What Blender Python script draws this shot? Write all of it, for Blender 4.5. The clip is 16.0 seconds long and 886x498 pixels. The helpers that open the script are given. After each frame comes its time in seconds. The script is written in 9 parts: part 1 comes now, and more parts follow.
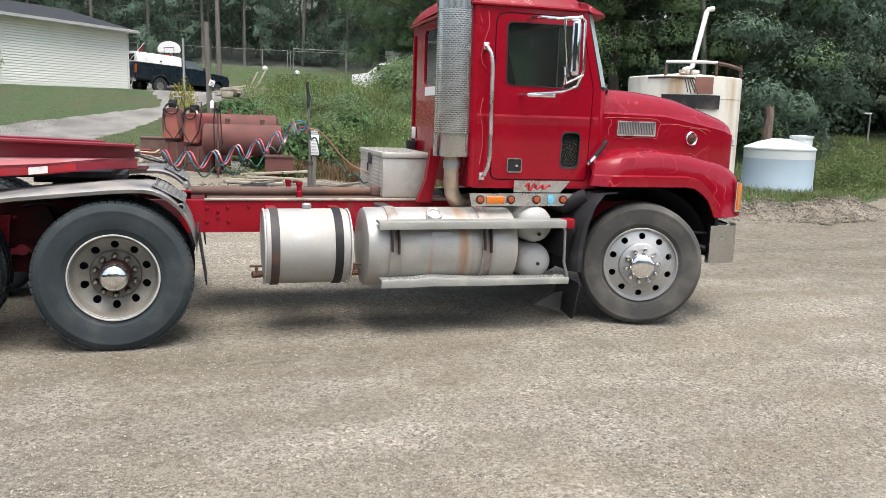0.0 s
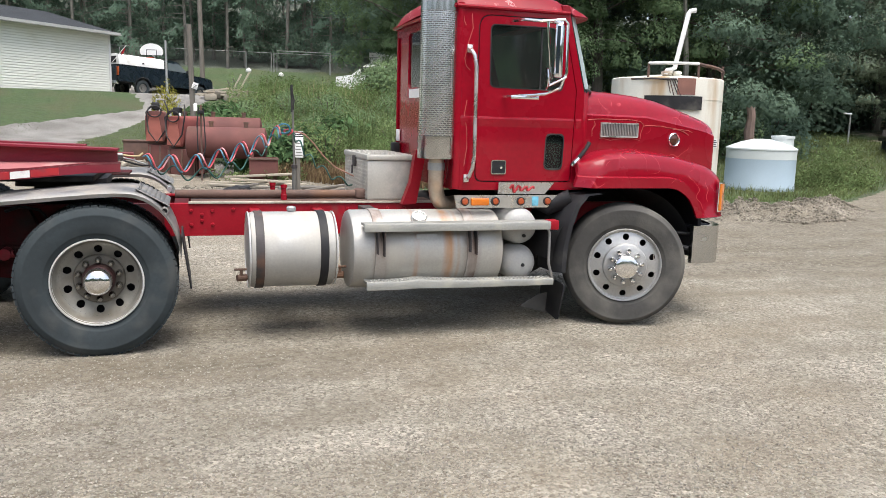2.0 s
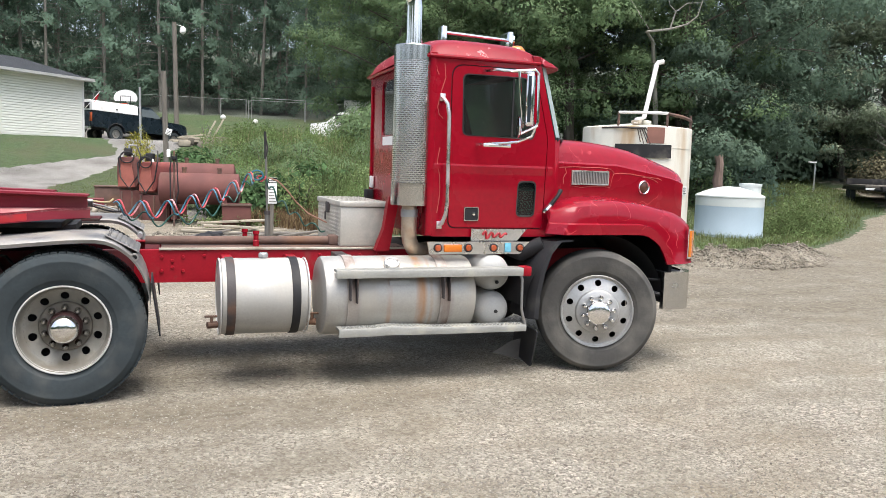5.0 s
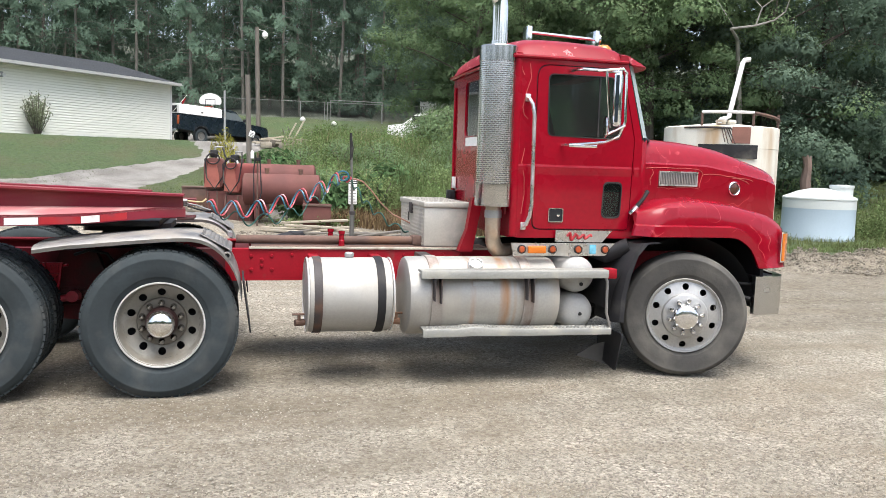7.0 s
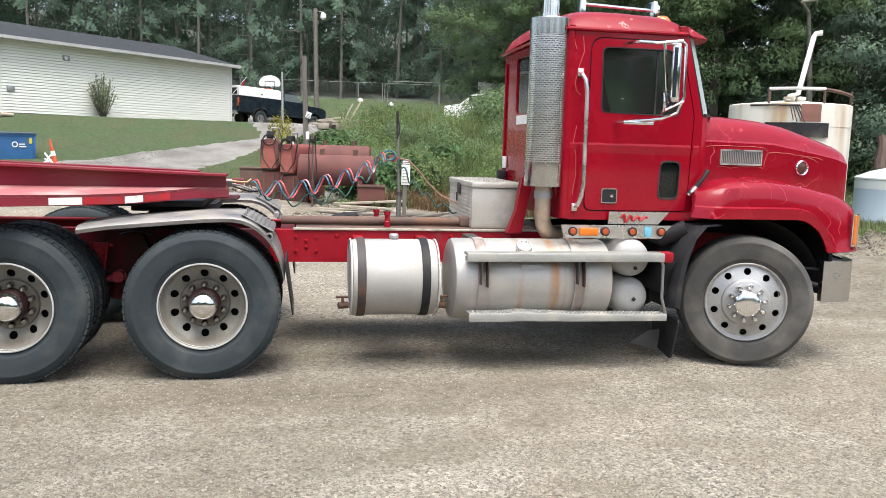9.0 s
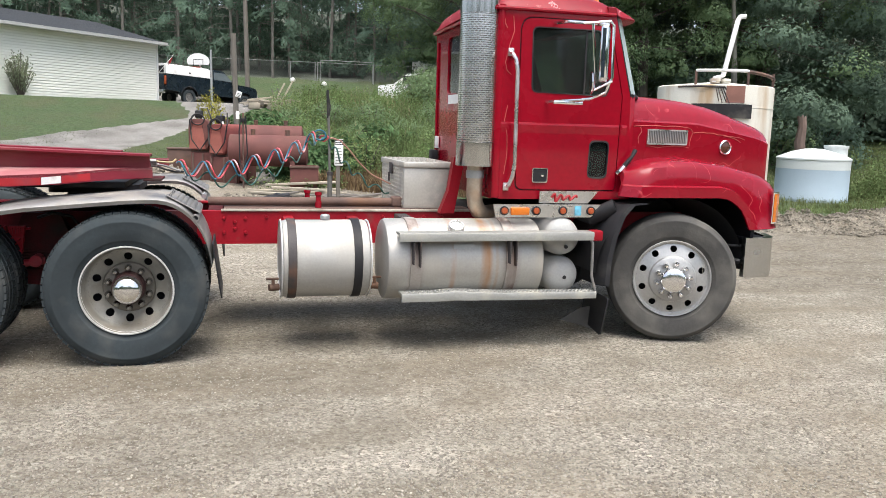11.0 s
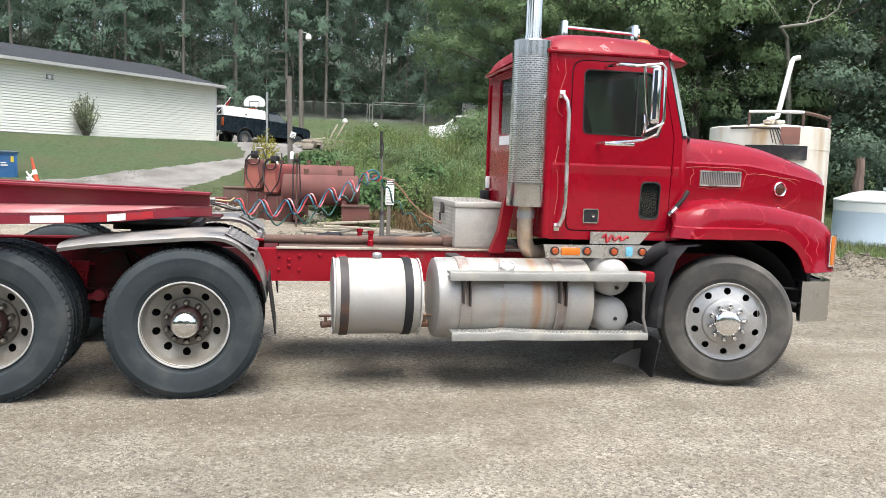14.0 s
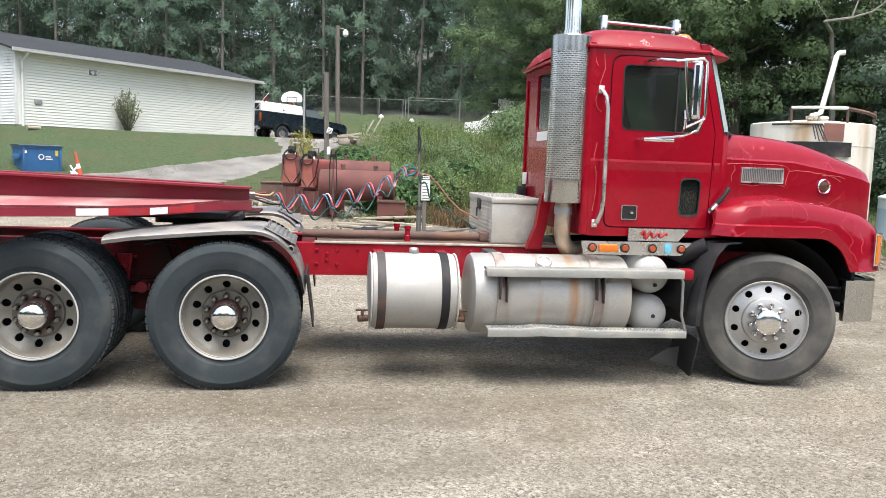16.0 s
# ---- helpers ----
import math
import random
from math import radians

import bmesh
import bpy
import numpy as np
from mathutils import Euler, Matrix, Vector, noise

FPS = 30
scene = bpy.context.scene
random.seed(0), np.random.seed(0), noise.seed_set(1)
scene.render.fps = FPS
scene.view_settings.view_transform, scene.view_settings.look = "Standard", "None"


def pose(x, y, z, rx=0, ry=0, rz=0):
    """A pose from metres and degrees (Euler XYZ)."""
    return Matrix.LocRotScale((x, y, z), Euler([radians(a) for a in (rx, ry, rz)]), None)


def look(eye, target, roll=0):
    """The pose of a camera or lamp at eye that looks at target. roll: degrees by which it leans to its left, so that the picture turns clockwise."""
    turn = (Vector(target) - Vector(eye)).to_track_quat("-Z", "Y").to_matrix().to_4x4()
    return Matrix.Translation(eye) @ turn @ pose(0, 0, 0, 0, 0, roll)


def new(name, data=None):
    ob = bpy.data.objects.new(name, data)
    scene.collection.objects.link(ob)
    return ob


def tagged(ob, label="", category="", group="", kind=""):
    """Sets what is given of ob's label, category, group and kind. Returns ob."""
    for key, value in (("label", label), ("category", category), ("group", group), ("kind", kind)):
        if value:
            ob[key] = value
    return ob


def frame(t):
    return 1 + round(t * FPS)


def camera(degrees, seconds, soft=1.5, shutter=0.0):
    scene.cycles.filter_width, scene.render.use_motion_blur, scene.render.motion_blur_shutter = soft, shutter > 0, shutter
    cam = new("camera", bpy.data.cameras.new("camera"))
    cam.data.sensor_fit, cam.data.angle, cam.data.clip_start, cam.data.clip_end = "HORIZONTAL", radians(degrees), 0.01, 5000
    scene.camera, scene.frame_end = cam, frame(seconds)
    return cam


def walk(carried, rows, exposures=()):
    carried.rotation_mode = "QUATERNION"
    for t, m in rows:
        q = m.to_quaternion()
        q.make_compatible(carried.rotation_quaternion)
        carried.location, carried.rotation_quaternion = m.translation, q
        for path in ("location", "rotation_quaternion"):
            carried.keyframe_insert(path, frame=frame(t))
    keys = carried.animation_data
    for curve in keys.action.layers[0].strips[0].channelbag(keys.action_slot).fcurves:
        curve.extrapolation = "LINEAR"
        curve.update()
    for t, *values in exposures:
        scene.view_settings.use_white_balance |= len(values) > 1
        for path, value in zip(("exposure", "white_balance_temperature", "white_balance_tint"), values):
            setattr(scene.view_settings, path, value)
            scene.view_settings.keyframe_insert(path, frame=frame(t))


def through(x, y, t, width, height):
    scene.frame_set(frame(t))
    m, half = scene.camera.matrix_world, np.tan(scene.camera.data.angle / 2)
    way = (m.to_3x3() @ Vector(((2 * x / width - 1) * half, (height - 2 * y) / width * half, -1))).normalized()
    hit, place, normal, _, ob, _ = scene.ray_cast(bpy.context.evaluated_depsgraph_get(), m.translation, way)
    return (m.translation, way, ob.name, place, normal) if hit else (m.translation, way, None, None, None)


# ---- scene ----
cam = camera(58.17, 16.0, soft=0.7)
# seconds, x, y, z, tilt above the level, lean to the left, turn
PATH = [
    (0, 0.597, -5.730, 1.659, -9.30, 1.82, -16.88),
    (0.5, 0.590, -5.734, 1.657, -9.95, 1.75, -17.03),
    (1, 0.586, -5.735, 1.664, -9.70, 1.68, -17.24),
    (1.5, 0.598, -5.743, 1.671, -9.38, 1.60, -17.53),
    (2, 0.595, -5.744, 1.665, -9.16, 1.60, -17.94),
    (2.5, 0.591, -5.746, 1.665, -8.56, 1.78, -18.08),
    (3, 0.604, -5.738, 1.667, -7.61, 1.87, -19.37),
    (3.5, 0.611, -5.744, 1.670, -7.05, 1.92, -19.70),
    (4, 0.605, -5.745, 1.668, -6.74, 2.03, -19.80),
    (4.2, 0.605, -5.747, 1.668, -6.13, 2.05, -19.97),
    (6.3, 0.588, -5.743, 1.669, -5.70, 1.77, -18.74),
    (6.5, 0.581, -5.739, 1.669, -5.80, 2.08, -18.16),
    (7, 0.527, -5.716, 1.663, -5.88, 1.79, -14.42),
    (7.5, 0.485, -5.680, 1.661, -6.51, 1.82, -12.40),
    (8, 0.560, -5.621, 1.657, -6.77, 1.72, -11.04),
    (8.2, 0.588, -5.593, 1.649, -6.52, 1.56, -10.10),
    (10.3, 0.683, -5.533, 1.647, -9.10, 1.10, -12.30),
    (10.5, 0.683, -5.534, 1.645, -8.87, 1.44, -13.81),
    (11, 0.688, -5.536, 1.640, -8.58, 1.69, -14.91),
    (11.5, 0.690, -5.538, 1.647, -6.98, 1.62, -15.17),
    (12, 0.711, -5.555, 1.652, -4.11, 2.05, -18.94),
    (12.5, 0.721, -5.568, 1.649, -3.99, 2.29, -22.43),
    (13, 0.688, -5.583, 1.645, -3.89, 2.30, -21.04),
    (13.5, 0.659, -5.583, 1.641, -4.56, 1.95, -13.06),
    (14, 0.660, -5.575, 1.641, -5.83, 1.88, -11.34),
    (14.5, 0.676, -5.579, 1.640, -5.60, 2.14, -12.87),
    (15, 0.685, -5.576, 1.636, -5.43, 2.11, -15.67),
    (15.5, 0.660, -5.581, 1.634, -5.62, 2.20, -14.31),
    (16, 0.641, -5.578, 1.637, -6.21, 2.10, -8.87),
]
walk(cam, [(t, pose(x, y, z, 90 + tilt, 0, turn) @ pose(0, 0, 0, 0, 0, lean)) for t, x, y, z, tilt, lean, turn in PATH],
     exposures=[(0.0, 1.32), (2.5, 1.34), (4.0, 1.43), (6.5, 1.55), (8.0, 1.57), (10.5, 1.41), (11.2, 1.42), (12.2, 1.56), (13.0, 1.58), (16.0, 1.55)])

# ---- daylight: bright thin cloud, soft sun over the open side of the yard ----
world = bpy.data.worlds.new("sky")
scene.world = world
world.use_nodes = True
wn = world.node_tree
sky = wn.nodes.new("ShaderNodeTexSky")
sky.sky_type, sky.sun_disc = "NISHITA", False
sky.sun_elevation, sky.sun_rotation = radians(71), radians(176)
sky.air_density, sky.dust_density, sky.ozone_density = 1.0, 4.0, 1.0
wn.nodes["Background"].inputs["Strength"].default_value = 0.115
veil = wn.nodes.new("ShaderNodeHueSaturation")   # thin cloud whitens the whole sky
veil.inputs["Saturation"].default_value = 0.72
wn.links.new(sky.outputs["Color"], veil.inputs["Color"])
wn.links.new(veil.outputs["Color"], wn.nodes["Background"].inputs["Color"])
sun = new("sun", bpy.data.lights.new("sun", "SUN"))
sun.data.energy, sun.data.angle, sun.data.color = 1.75, radians(46), (1.0, 0.97, 0.93)
SUN_DIR = Vector((math.sin(radians(176)) * math.cos(radians(71)), math.cos(radians(176)) * math.cos(radians(71)), math.sin(radians(71))))
sun.matrix_world = look(SUN_DIR * 50, (0, 0, 0))

# ---- materials ----
def ramp_mix(nt, fac, a, b):
    m = nt.nodes.new("ShaderNodeMix")
    m.data_type = "RGBA"
    nt.links.new(fac, m.inputs[0])
    for sock, v in ((m.inputs[6], a), (m.inputs[7], b)):
        if isinstance(v, (tuple, list)):
            sock.default_value = (*v[:3], 1)
        else:
            nt.links.new(v, sock)
    return m.outputs[2]


def noise_fac(nt, vec, scale, detail=4, lo=0.35, hi=0.65, stretch=None):
    if stretch:
        mp = nt.nodes.new("ShaderNodeMapping")
        mp.inputs["Scale"].default_value = stretch
        nt.links.new(vec, mp.inputs["Vector"])
        vec = mp.outputs["Vector"]
    n = nt.nodes.new("ShaderNodeTexNoise")
    n.inputs["Scale"].default_value, n.inputs["Detail"].default_value = scale, detail
    nt.links.new(vec, n.inputs["Vector"])
    r = nt.nodes.new("ShaderNodeMapRange")
    r.inputs["From Min"].default_value, r.inputs["From Max"].default_value = lo, hi
    nt.links.new(n.outputs["Fac"], r.inputs["Value"])
    return r.outputs["Result"]


def mat(name, base, rough=0.5, metal=0.0, var=0.2, scale=3.0, fine=60.0, bump=0.15, dist=0.003, dirt=None, dirt_amount=0.5, dirt_scale=2.0,
        coat=0.0, stretch=None, dirt_stretch=None, per_piece=0.0, spec=0.5):
    """A surface with broad and fine variation, optional dirt in patches and fine relief."""
    m = bpy.data.materials.new(name)
    m.use_nodes = True
    nt = m.node_tree
    bs = nt.nodes["Principled BSDF"]
    tc = nt.nodes.new("ShaderNodeTexCoord")
    vec = tc.outputs["Object"]
    big = noise_fac(nt, vec, scale, 5, 0.3, 0.7, stretch)
    small = noise_fac(nt, vec, fine, 3, 0.3, 0.7, stretch)
    dark = tuple(c * (1 - var) for c in base)
    light = tuple(min(1, c * (1 + var)) for c in base)
    col = ramp_mix(nt, big, dark, light)
    if var:
        half = nt.nodes.new("ShaderNodeMath")
        half.operation, half.inputs[1].default_value = "MULTIPLY", 0.45
        nt.links.new(small, half.inputs[0])
        col = ramp_mix(nt, half.outputs[0], col, tuple(c * 0.75 for c in base))
    rg = nt.nodes.new("ShaderNodeMapRange")
    rg.inputs["To Min"].default_value, rg.inputs["To Max"].default_value = max(0.02, rough - 0.08), min(1, rough + 0.12)
    nt.links.new(big, rg.inputs["Value"])
    rout = rg.outputs["Result"]
    if dirt:
        df = noise_fac(nt, vec, dirt_scale, 8, 0.62 - 0.25 * dirt_amount, 0.8 - 0.2 * dirt_amount, dirt_stretch)
        col = ramp_mix(nt, df, col, dirt)
        mx = nt.nodes.new("ShaderNodeMix")
        nt.links.new(df, mx.inputs[0])
        nt.links.new(rout, mx.inputs[2])
        mx.inputs[3].default_value = 0.85
        rout = mx.outputs[0]
        if metal:
            inv = nt.nodes.new("ShaderNodeMapRange")
            inv.inputs["To Min"].default_value, inv.inputs["To Max"].default_value = metal, 0.0
            nt.links.new(df, inv.inputs["Value"])
            nt.links.new(inv.outputs["Result"], bs.inputs["Metallic"])
    if per_piece:
        oi = nt.nodes.new("ShaderNodeObjectInfo")
        gi = nt.nodes.new("ShaderNodeNewGeometry")
        ad = nt.nodes.new("ShaderNodeMath")
        ad.operation = "ADD"
        nt.links.new(oi.outputs["Random"], ad.inputs[0])
        nt.links.new(gi.outputs["Random Per Island"], ad.inputs[1])
        fr = nt.nodes.new("ShaderNodeMath")
        fr.operation = "FRACT"
        nt.links.new(ad.outputs[0], fr.inputs[0])
        hs = nt.nodes.new("ShaderNodeHueSaturation")
        vr = nt.nodes.new("ShaderNodeMapRange")
        vr.inputs["To Min"].default_value, vr.inputs["To Max"].default_value = 1 - per_piece, 1 + per_piece
        nt.links.new(fr.outputs[0], vr.inputs["Value"])
        nt.links.new(vr.outputs["Result"], hs.inputs["Value"])
        nt.links.new(col, hs.inputs["Color"])
        col = hs.outputs["Color"]
    nt.links.new(col, bs.inputs["Base Color"])
    nt.links.new(rout, bs.inputs["Roughness"])
    bs.inputs["Specular IOR Level"].default_value = spec
    if not (dirt and metal):
        bs.inputs["Metallic"].default_value = metal
    if coat:
        bs.inputs["Coat Weight"].default_value, bs.inputs["Coat Roughness"].default_value = coat, 0.05
    if bump:
        bp = nt.nodes.new("ShaderNodeBump")
        bp.inputs["Strength"].default_value, bp.inputs["Distance"].default_value = bump, dist
        nt.links.new(small, bp.inputs["Height"])
        nt.links.new(bp.outputs["Normal"], bs.inputs["Normal"])
    return m


def glass(name, tint, rough=0.02, clear=0.75, ior=1.3):
    """A tinted pane: part clear, part glossy."""
    m = bpy.data.materials.new(name)
    m.use_nodes = True
    nt = m.node_tree
    out = nt.nodes["Material Output"]
    tr = nt.nodes.new("ShaderNodeBsdfTransparent")
    tr.inputs["Color"].default_value = (*[c * clear for c in tint], 1)
    gl = nt.nodes.new("ShaderNodeBsdfGlossy")
    gl.inputs["Roughness"].default_value = rough
    gl.inputs["Color"].default_value = (1, 1, 1, 1)
    fr = nt.nodes.new("ShaderNodeFresnel")
    fr.inputs["IOR"].default_value = ior
    mx = nt.nodes.new("ShaderNodeMixShader")
    nt.links.new(fr.outputs[0], mx.inputs[0])
    nt.links.new(tr.outputs[0], mx.inputs[1])
    nt.links.new(gl.outputs[0], mx.inputs[2])
    nt.links.new(mx.outputs[0], out.inputs["Surface"])
    return m


def leaf_mat(name, base, var=0.35, through=0.3):
    m = bpy.data.materials.new(name)
    m.use_nodes = True
    nt = m.node_tree
    out, bs = nt.nodes["Material Output"], nt.nodes["Principled BSDF"]
    gi = nt.nodes.new("ShaderNodeNewGeometry")
    tc = nt.nodes.new("ShaderNodeTexCoord")
    big = noise_fac(nt, tc.outputs["Object"], 0.5, 3, 0.35, 0.65)
    c1 = ramp_mix(nt, big, tuple(c * 0.65 for c in base), tuple(c * 1.25 for c in base))
    hs = nt.nodes.new("ShaderNodeHueSaturation")
    for k, (lo, hi) in (("Value", (1 - var, 1 + var)), ("Hue", (0.485, 0.515))):
        vr = nt.nodes.new("ShaderNodeMapRange")
        vr.inputs["To Min"].default_value, vr.inputs["To Max"].default_value = lo, hi
        nt.links.new(gi.outputs["Random Per Island"], vr.inputs["Value"])
        nt.links.new(vr.outputs["Result"], hs.inputs[k])
    nt.links.new(c1, hs.inputs["Color"])
    nt.links.new(hs.outputs["Color"], bs.inputs["Base Color"])
    bs.inputs["Roughness"].default_value = 0.8
    bs.inputs["Specular IOR Level"].default_value = 0.04
    tl = nt.nodes.new("ShaderNodeBsdfTranslucent")
    nt.links.new(hs.outputs["Color"], tl.inputs["Color"])
    mx = nt.nodes.new("ShaderNodeMixShader")
    mx.inputs[0].default_value = through
    nt.links.new(bs.outputs[0], mx.inputs[1])
    nt.links.new(tl.outputs[0], mx.inputs[2])
    nt.links.new(mx.outputs[0], out.inputs["Surface"])
    return m


M_RED = mat("red_paint", (0.255, 0.0022, 0.0125), 0.22, var=0.08, scale=1.5, fine=25, bump=0.012, coat=0.45, spec=0.12)


def hairlines(m, colour, scale, width, amount, flakes=False):
    """Pale curling scratches, or flaked spots, in the lacquer."""
    nt = m.node_tree
    bs = nt.nodes["Principled BSDF"]
    old = bs.inputs["Base Color"].links[0].from_socket
    vec = nt.nodes.new("ShaderNodeTexCoord").outputs["Object"]
    mask = noise_fac(nt, vec, scale * (1.3 if not flakes else 0.25), 2, 0.52, 0.58)
    n = nt.nodes.new("ShaderNodeTexNoise")
    n.inputs["Scale"].default_value, n.inputs["Detail"].default_value = scale, 1 if not flakes else 5
    nt.links.new(vec, n.inputs["Vector"])
    d = nt.nodes.new("ShaderNodeMath")
    d.operation, d.inputs[1].default_value = "SUBTRACT", 0.5 if not flakes else 0.63
    nt.links.new(n.outputs["Fac"], d.inputs[0])
    ab = nt.nodes.new("ShaderNodeMath")
    ab.operation = "ABSOLUTE"
    nt.links.new(d.outputs[0], ab.inputs[0])
    mp = nt.nodes.new("ShaderNodeMapRange")
    mp.inputs["From Min"].default_value, mp.inputs["From Max"].default_value = width * 0.4, width
    mp.inputs["To Min"].default_value, mp.inputs["To Max"].default_value = amount, 0.0
    nt.links.new(ab.outputs[0], mp.inputs["Value"])
    mu = nt.nodes.new("ShaderNodeMath")
    mu.operation = "MULTIPLY"
    nt.links.new(mp.outputs["Result"], mu.inputs[0])
    nt.links.new(mask, mu.inputs[1])
    nt.links.new(ramp_mix(nt, mu.outputs[0], old, colour), bs.inputs["Base Color"])
    return m


M_RED_HOOD = hairlines(mat("scratched_red_paint", (0.228, 0.0016, 0.0115), 0.25, var=0.1, scale=1.5, fine=25, bump=0.012, coat=0.5, spec=0.15), (0.48, 0.07, 0.08), 3.6, 0.006, 0.6)
M_STRIPE = mat("faded_pinstripe_paint", (0.42, 0.085, 0.07), 0.4, var=0.2, scale=6, bump=0.0)
M_RED_ROOF = hairlines(mat("flaking_red_paint", (0.235, 0.007, 0.016), 0.42, var=0.15, scale=2, fine=25, bump=0.03, coat=0.05, spec=0.25), (0.55, 0.25, 0.25), 16, 0.03, 0.85, True)
M_RED_OLD = mat("worn_red_paint", (0.27, 0.016, 0.028), 0.5, spec=0.25, var=0.2, scale=2, bump=0.1, dirt=(0.16, 0.09, 0.075), dirt_amount=0.35)
M_FRAME = mat("red_frame_paint", (0.27, 0.005, 0.014), 0.4, spec=0.25, var=0.15, scale=3, bump=0.06, dirt=(0.14, 0.06, 0.05), dirt_amount=0.2, dirt_scale=5)
M_REAR_RAIL = mat("dark_crimson_paint", (0.13, 0.010, 0.017), 0.6, spec=0.2, var=0.25, scale=4, bump=0.1, dirt=(0.04, 0.02, 0.02), dirt_amount=0.6, dirt_scale=3)
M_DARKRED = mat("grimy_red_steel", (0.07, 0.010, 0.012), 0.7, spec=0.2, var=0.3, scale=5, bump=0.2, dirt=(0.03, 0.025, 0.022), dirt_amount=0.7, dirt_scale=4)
M_CHROME = mat("chrome", (0.83, 0.83, 0.83), 0.09, 1.0, var=0.05, bump=0.0)
M_BUMPER = mat("hazed_chrome", (0.52, 0.52, 0.51), 0.16, 1.0, var=0.12, scale=3, bump=0.0)
M_ALU = mat("polished_aluminium", (0.72, 0.71, 0.69), 0.28, 1.0, var=0.12, scale=6, bump=0.05)
M_ALU_DULL = mat("dull_aluminium", (0.27, 0.265, 0.255), 0.5, 0.7, var=0.2, scale=4, bump=0.08, dirt=(0.25, 0.225, 0.19), dirt_amount=0.45, dirt_scale=3)
M_TANK = mat("weathered_tank_aluminium", (0.41, 0.405, 0.385), 0.42, 0.45, var=0.06, scale=3, bump=0.05, dirt=(0.36, 0.34, 0.30), dirt_amount=0.5, dirt_scale=2.2, dirt_stretch=(1, 1, 0.25))
M_RIM_OLD = mat("dusty_aluminium_rim", (0.265, 0.255, 0.225), 0.5, 0.4, var=0.2, scale=6, bump=0.08, dirt=(0.18, 0.16, 0.125), dirt_amount=0.5, dirt_scale=5)
M_RIM = mat("aluminium_rim", (0.44, 0.44, 0.43), 0.42, 0.7, var=0.1, scale=6, bump=0.05)
M_RUBBER = mat("tyre_rubber", (0.031, 0.040, 0.044), 0.8, spec=0.3, var=0.3, scale=4, fine=40, bump=0.15, dirt=(0.065, 0.068, 0.066), dirt_amount=0.35, dirt_scale=3)
M_RUBBER_GREY = mat("dusty_tyre_rubber", (0.056, 0.054, 0.05), 0.8, var=0.25, scale=4, fine=40, bump=0.25, dirt=(0.11, 0.104, 0.09), dirt_amount=0.6, dirt_scale=3)
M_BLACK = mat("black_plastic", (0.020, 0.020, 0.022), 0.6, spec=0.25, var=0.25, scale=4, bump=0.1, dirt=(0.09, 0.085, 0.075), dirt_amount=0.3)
M_STRAP_STAIN = mat("stained_aluminium_strap", (0.36, 0.33, 0.30), 0.5, 0.4, var=0.15, scale=5, bump=0.1, dirt=(0.13, 0.07, 0.05), dirt_amount=0.6, dirt_scale=5, dirt_stretch=(1.5, 1, 0.4))
M_STRAP = mat("dark_rusty_strap", (0.042, 0.036, 0.036), 0.65, var=0.35, scale=8, bump=0.2, dirt=(0.11, 0.06, 0.04), dirt_amount=0.35, dirt_scale=6)
M_RUST = mat("brown_rusty_steel", (0.115, 0.07, 0.055), 0.8, var=0.35, scale=5, bump=0.35, dirt=(0.16, 0.085, 0.05), dirt_amount=0.4)
M_DARK = mat("dark_cab_interior", (0.022, 0.024, 0.024), 0.7, var=0.3, bump=0.1)
M_GLASS = glass("tinted_glass", (0.50, 0.60, 0.545), clear=0.95)
df_ = M_GLASS.node_tree.nodes.new("ShaderNodeBsdfDiffuse")   # thin film of road dust
df_.inputs["Color"].default_value = (0.40, 0.44, 0.42, 1)
mx_ = M_GLASS.node_tree.nodes.new("ShaderNodeMixShader")
mx_.inputs[0].default_value = 0.022
M_GLASS.node_tree.links.new(M_GLASS.node_tree.nodes["Mix Shader"].outputs[0], mx_.inputs[1])
M_GLASS.node_tree.links.new(df_.outputs[0], mx_.inputs[2])
M_GLASS.node_tree.links.new(mx_.outputs[0], M_GLASS.node_tree.nodes["Material Output"].inputs["Surface"])
# pale diffuse layer stands in for sky reflected on the windscreen
M_GLASS_WS = glass("sky_sheen_windscreen", (0.75, 0.88, 0.9))
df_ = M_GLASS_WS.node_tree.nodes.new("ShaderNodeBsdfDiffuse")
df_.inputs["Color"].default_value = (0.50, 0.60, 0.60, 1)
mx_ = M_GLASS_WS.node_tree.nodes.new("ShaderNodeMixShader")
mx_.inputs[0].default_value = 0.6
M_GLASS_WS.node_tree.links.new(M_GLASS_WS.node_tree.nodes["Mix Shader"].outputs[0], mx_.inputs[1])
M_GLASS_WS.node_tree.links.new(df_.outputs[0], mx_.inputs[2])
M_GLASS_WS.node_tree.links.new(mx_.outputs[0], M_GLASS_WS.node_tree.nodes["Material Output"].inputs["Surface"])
M_AMBER = mat("amber_lens", (0.62, 0.16, 0.012), 0.2, var=0.1, bump=0.05, coat=0.5)
M_LENS = mat("dark_red_amber_lens", (0.36, 0.07, 0.02), 0.2, var=0.1, bump=0.05, coat=0.5)
M_WHITE = mat("white_paint", (0.78, 0.78, 0.76), 0.5, var=0.06, bump=0.05, dirt=(0.5, 0.48, 0.43), dirt_amount=0.2)
M_TAPE_W = mat("white_reflective_tape", (0.72, 0.72, 0.70), 0.45, var=0.08, fine=150, bump=0.08, dirt=(0.4, 0.3, 0.28), dirt_amount=0.3, dirt_scale=12)
M_TAPE_R = mat("red_reflective_tape", (0.36, 0.012, 0.018), 0.45, var=0.2, fine=150, bump=0.08, dirt=(0.22, 0.03, 0.04), dirt_amount=0.4, dirt_scale=7)
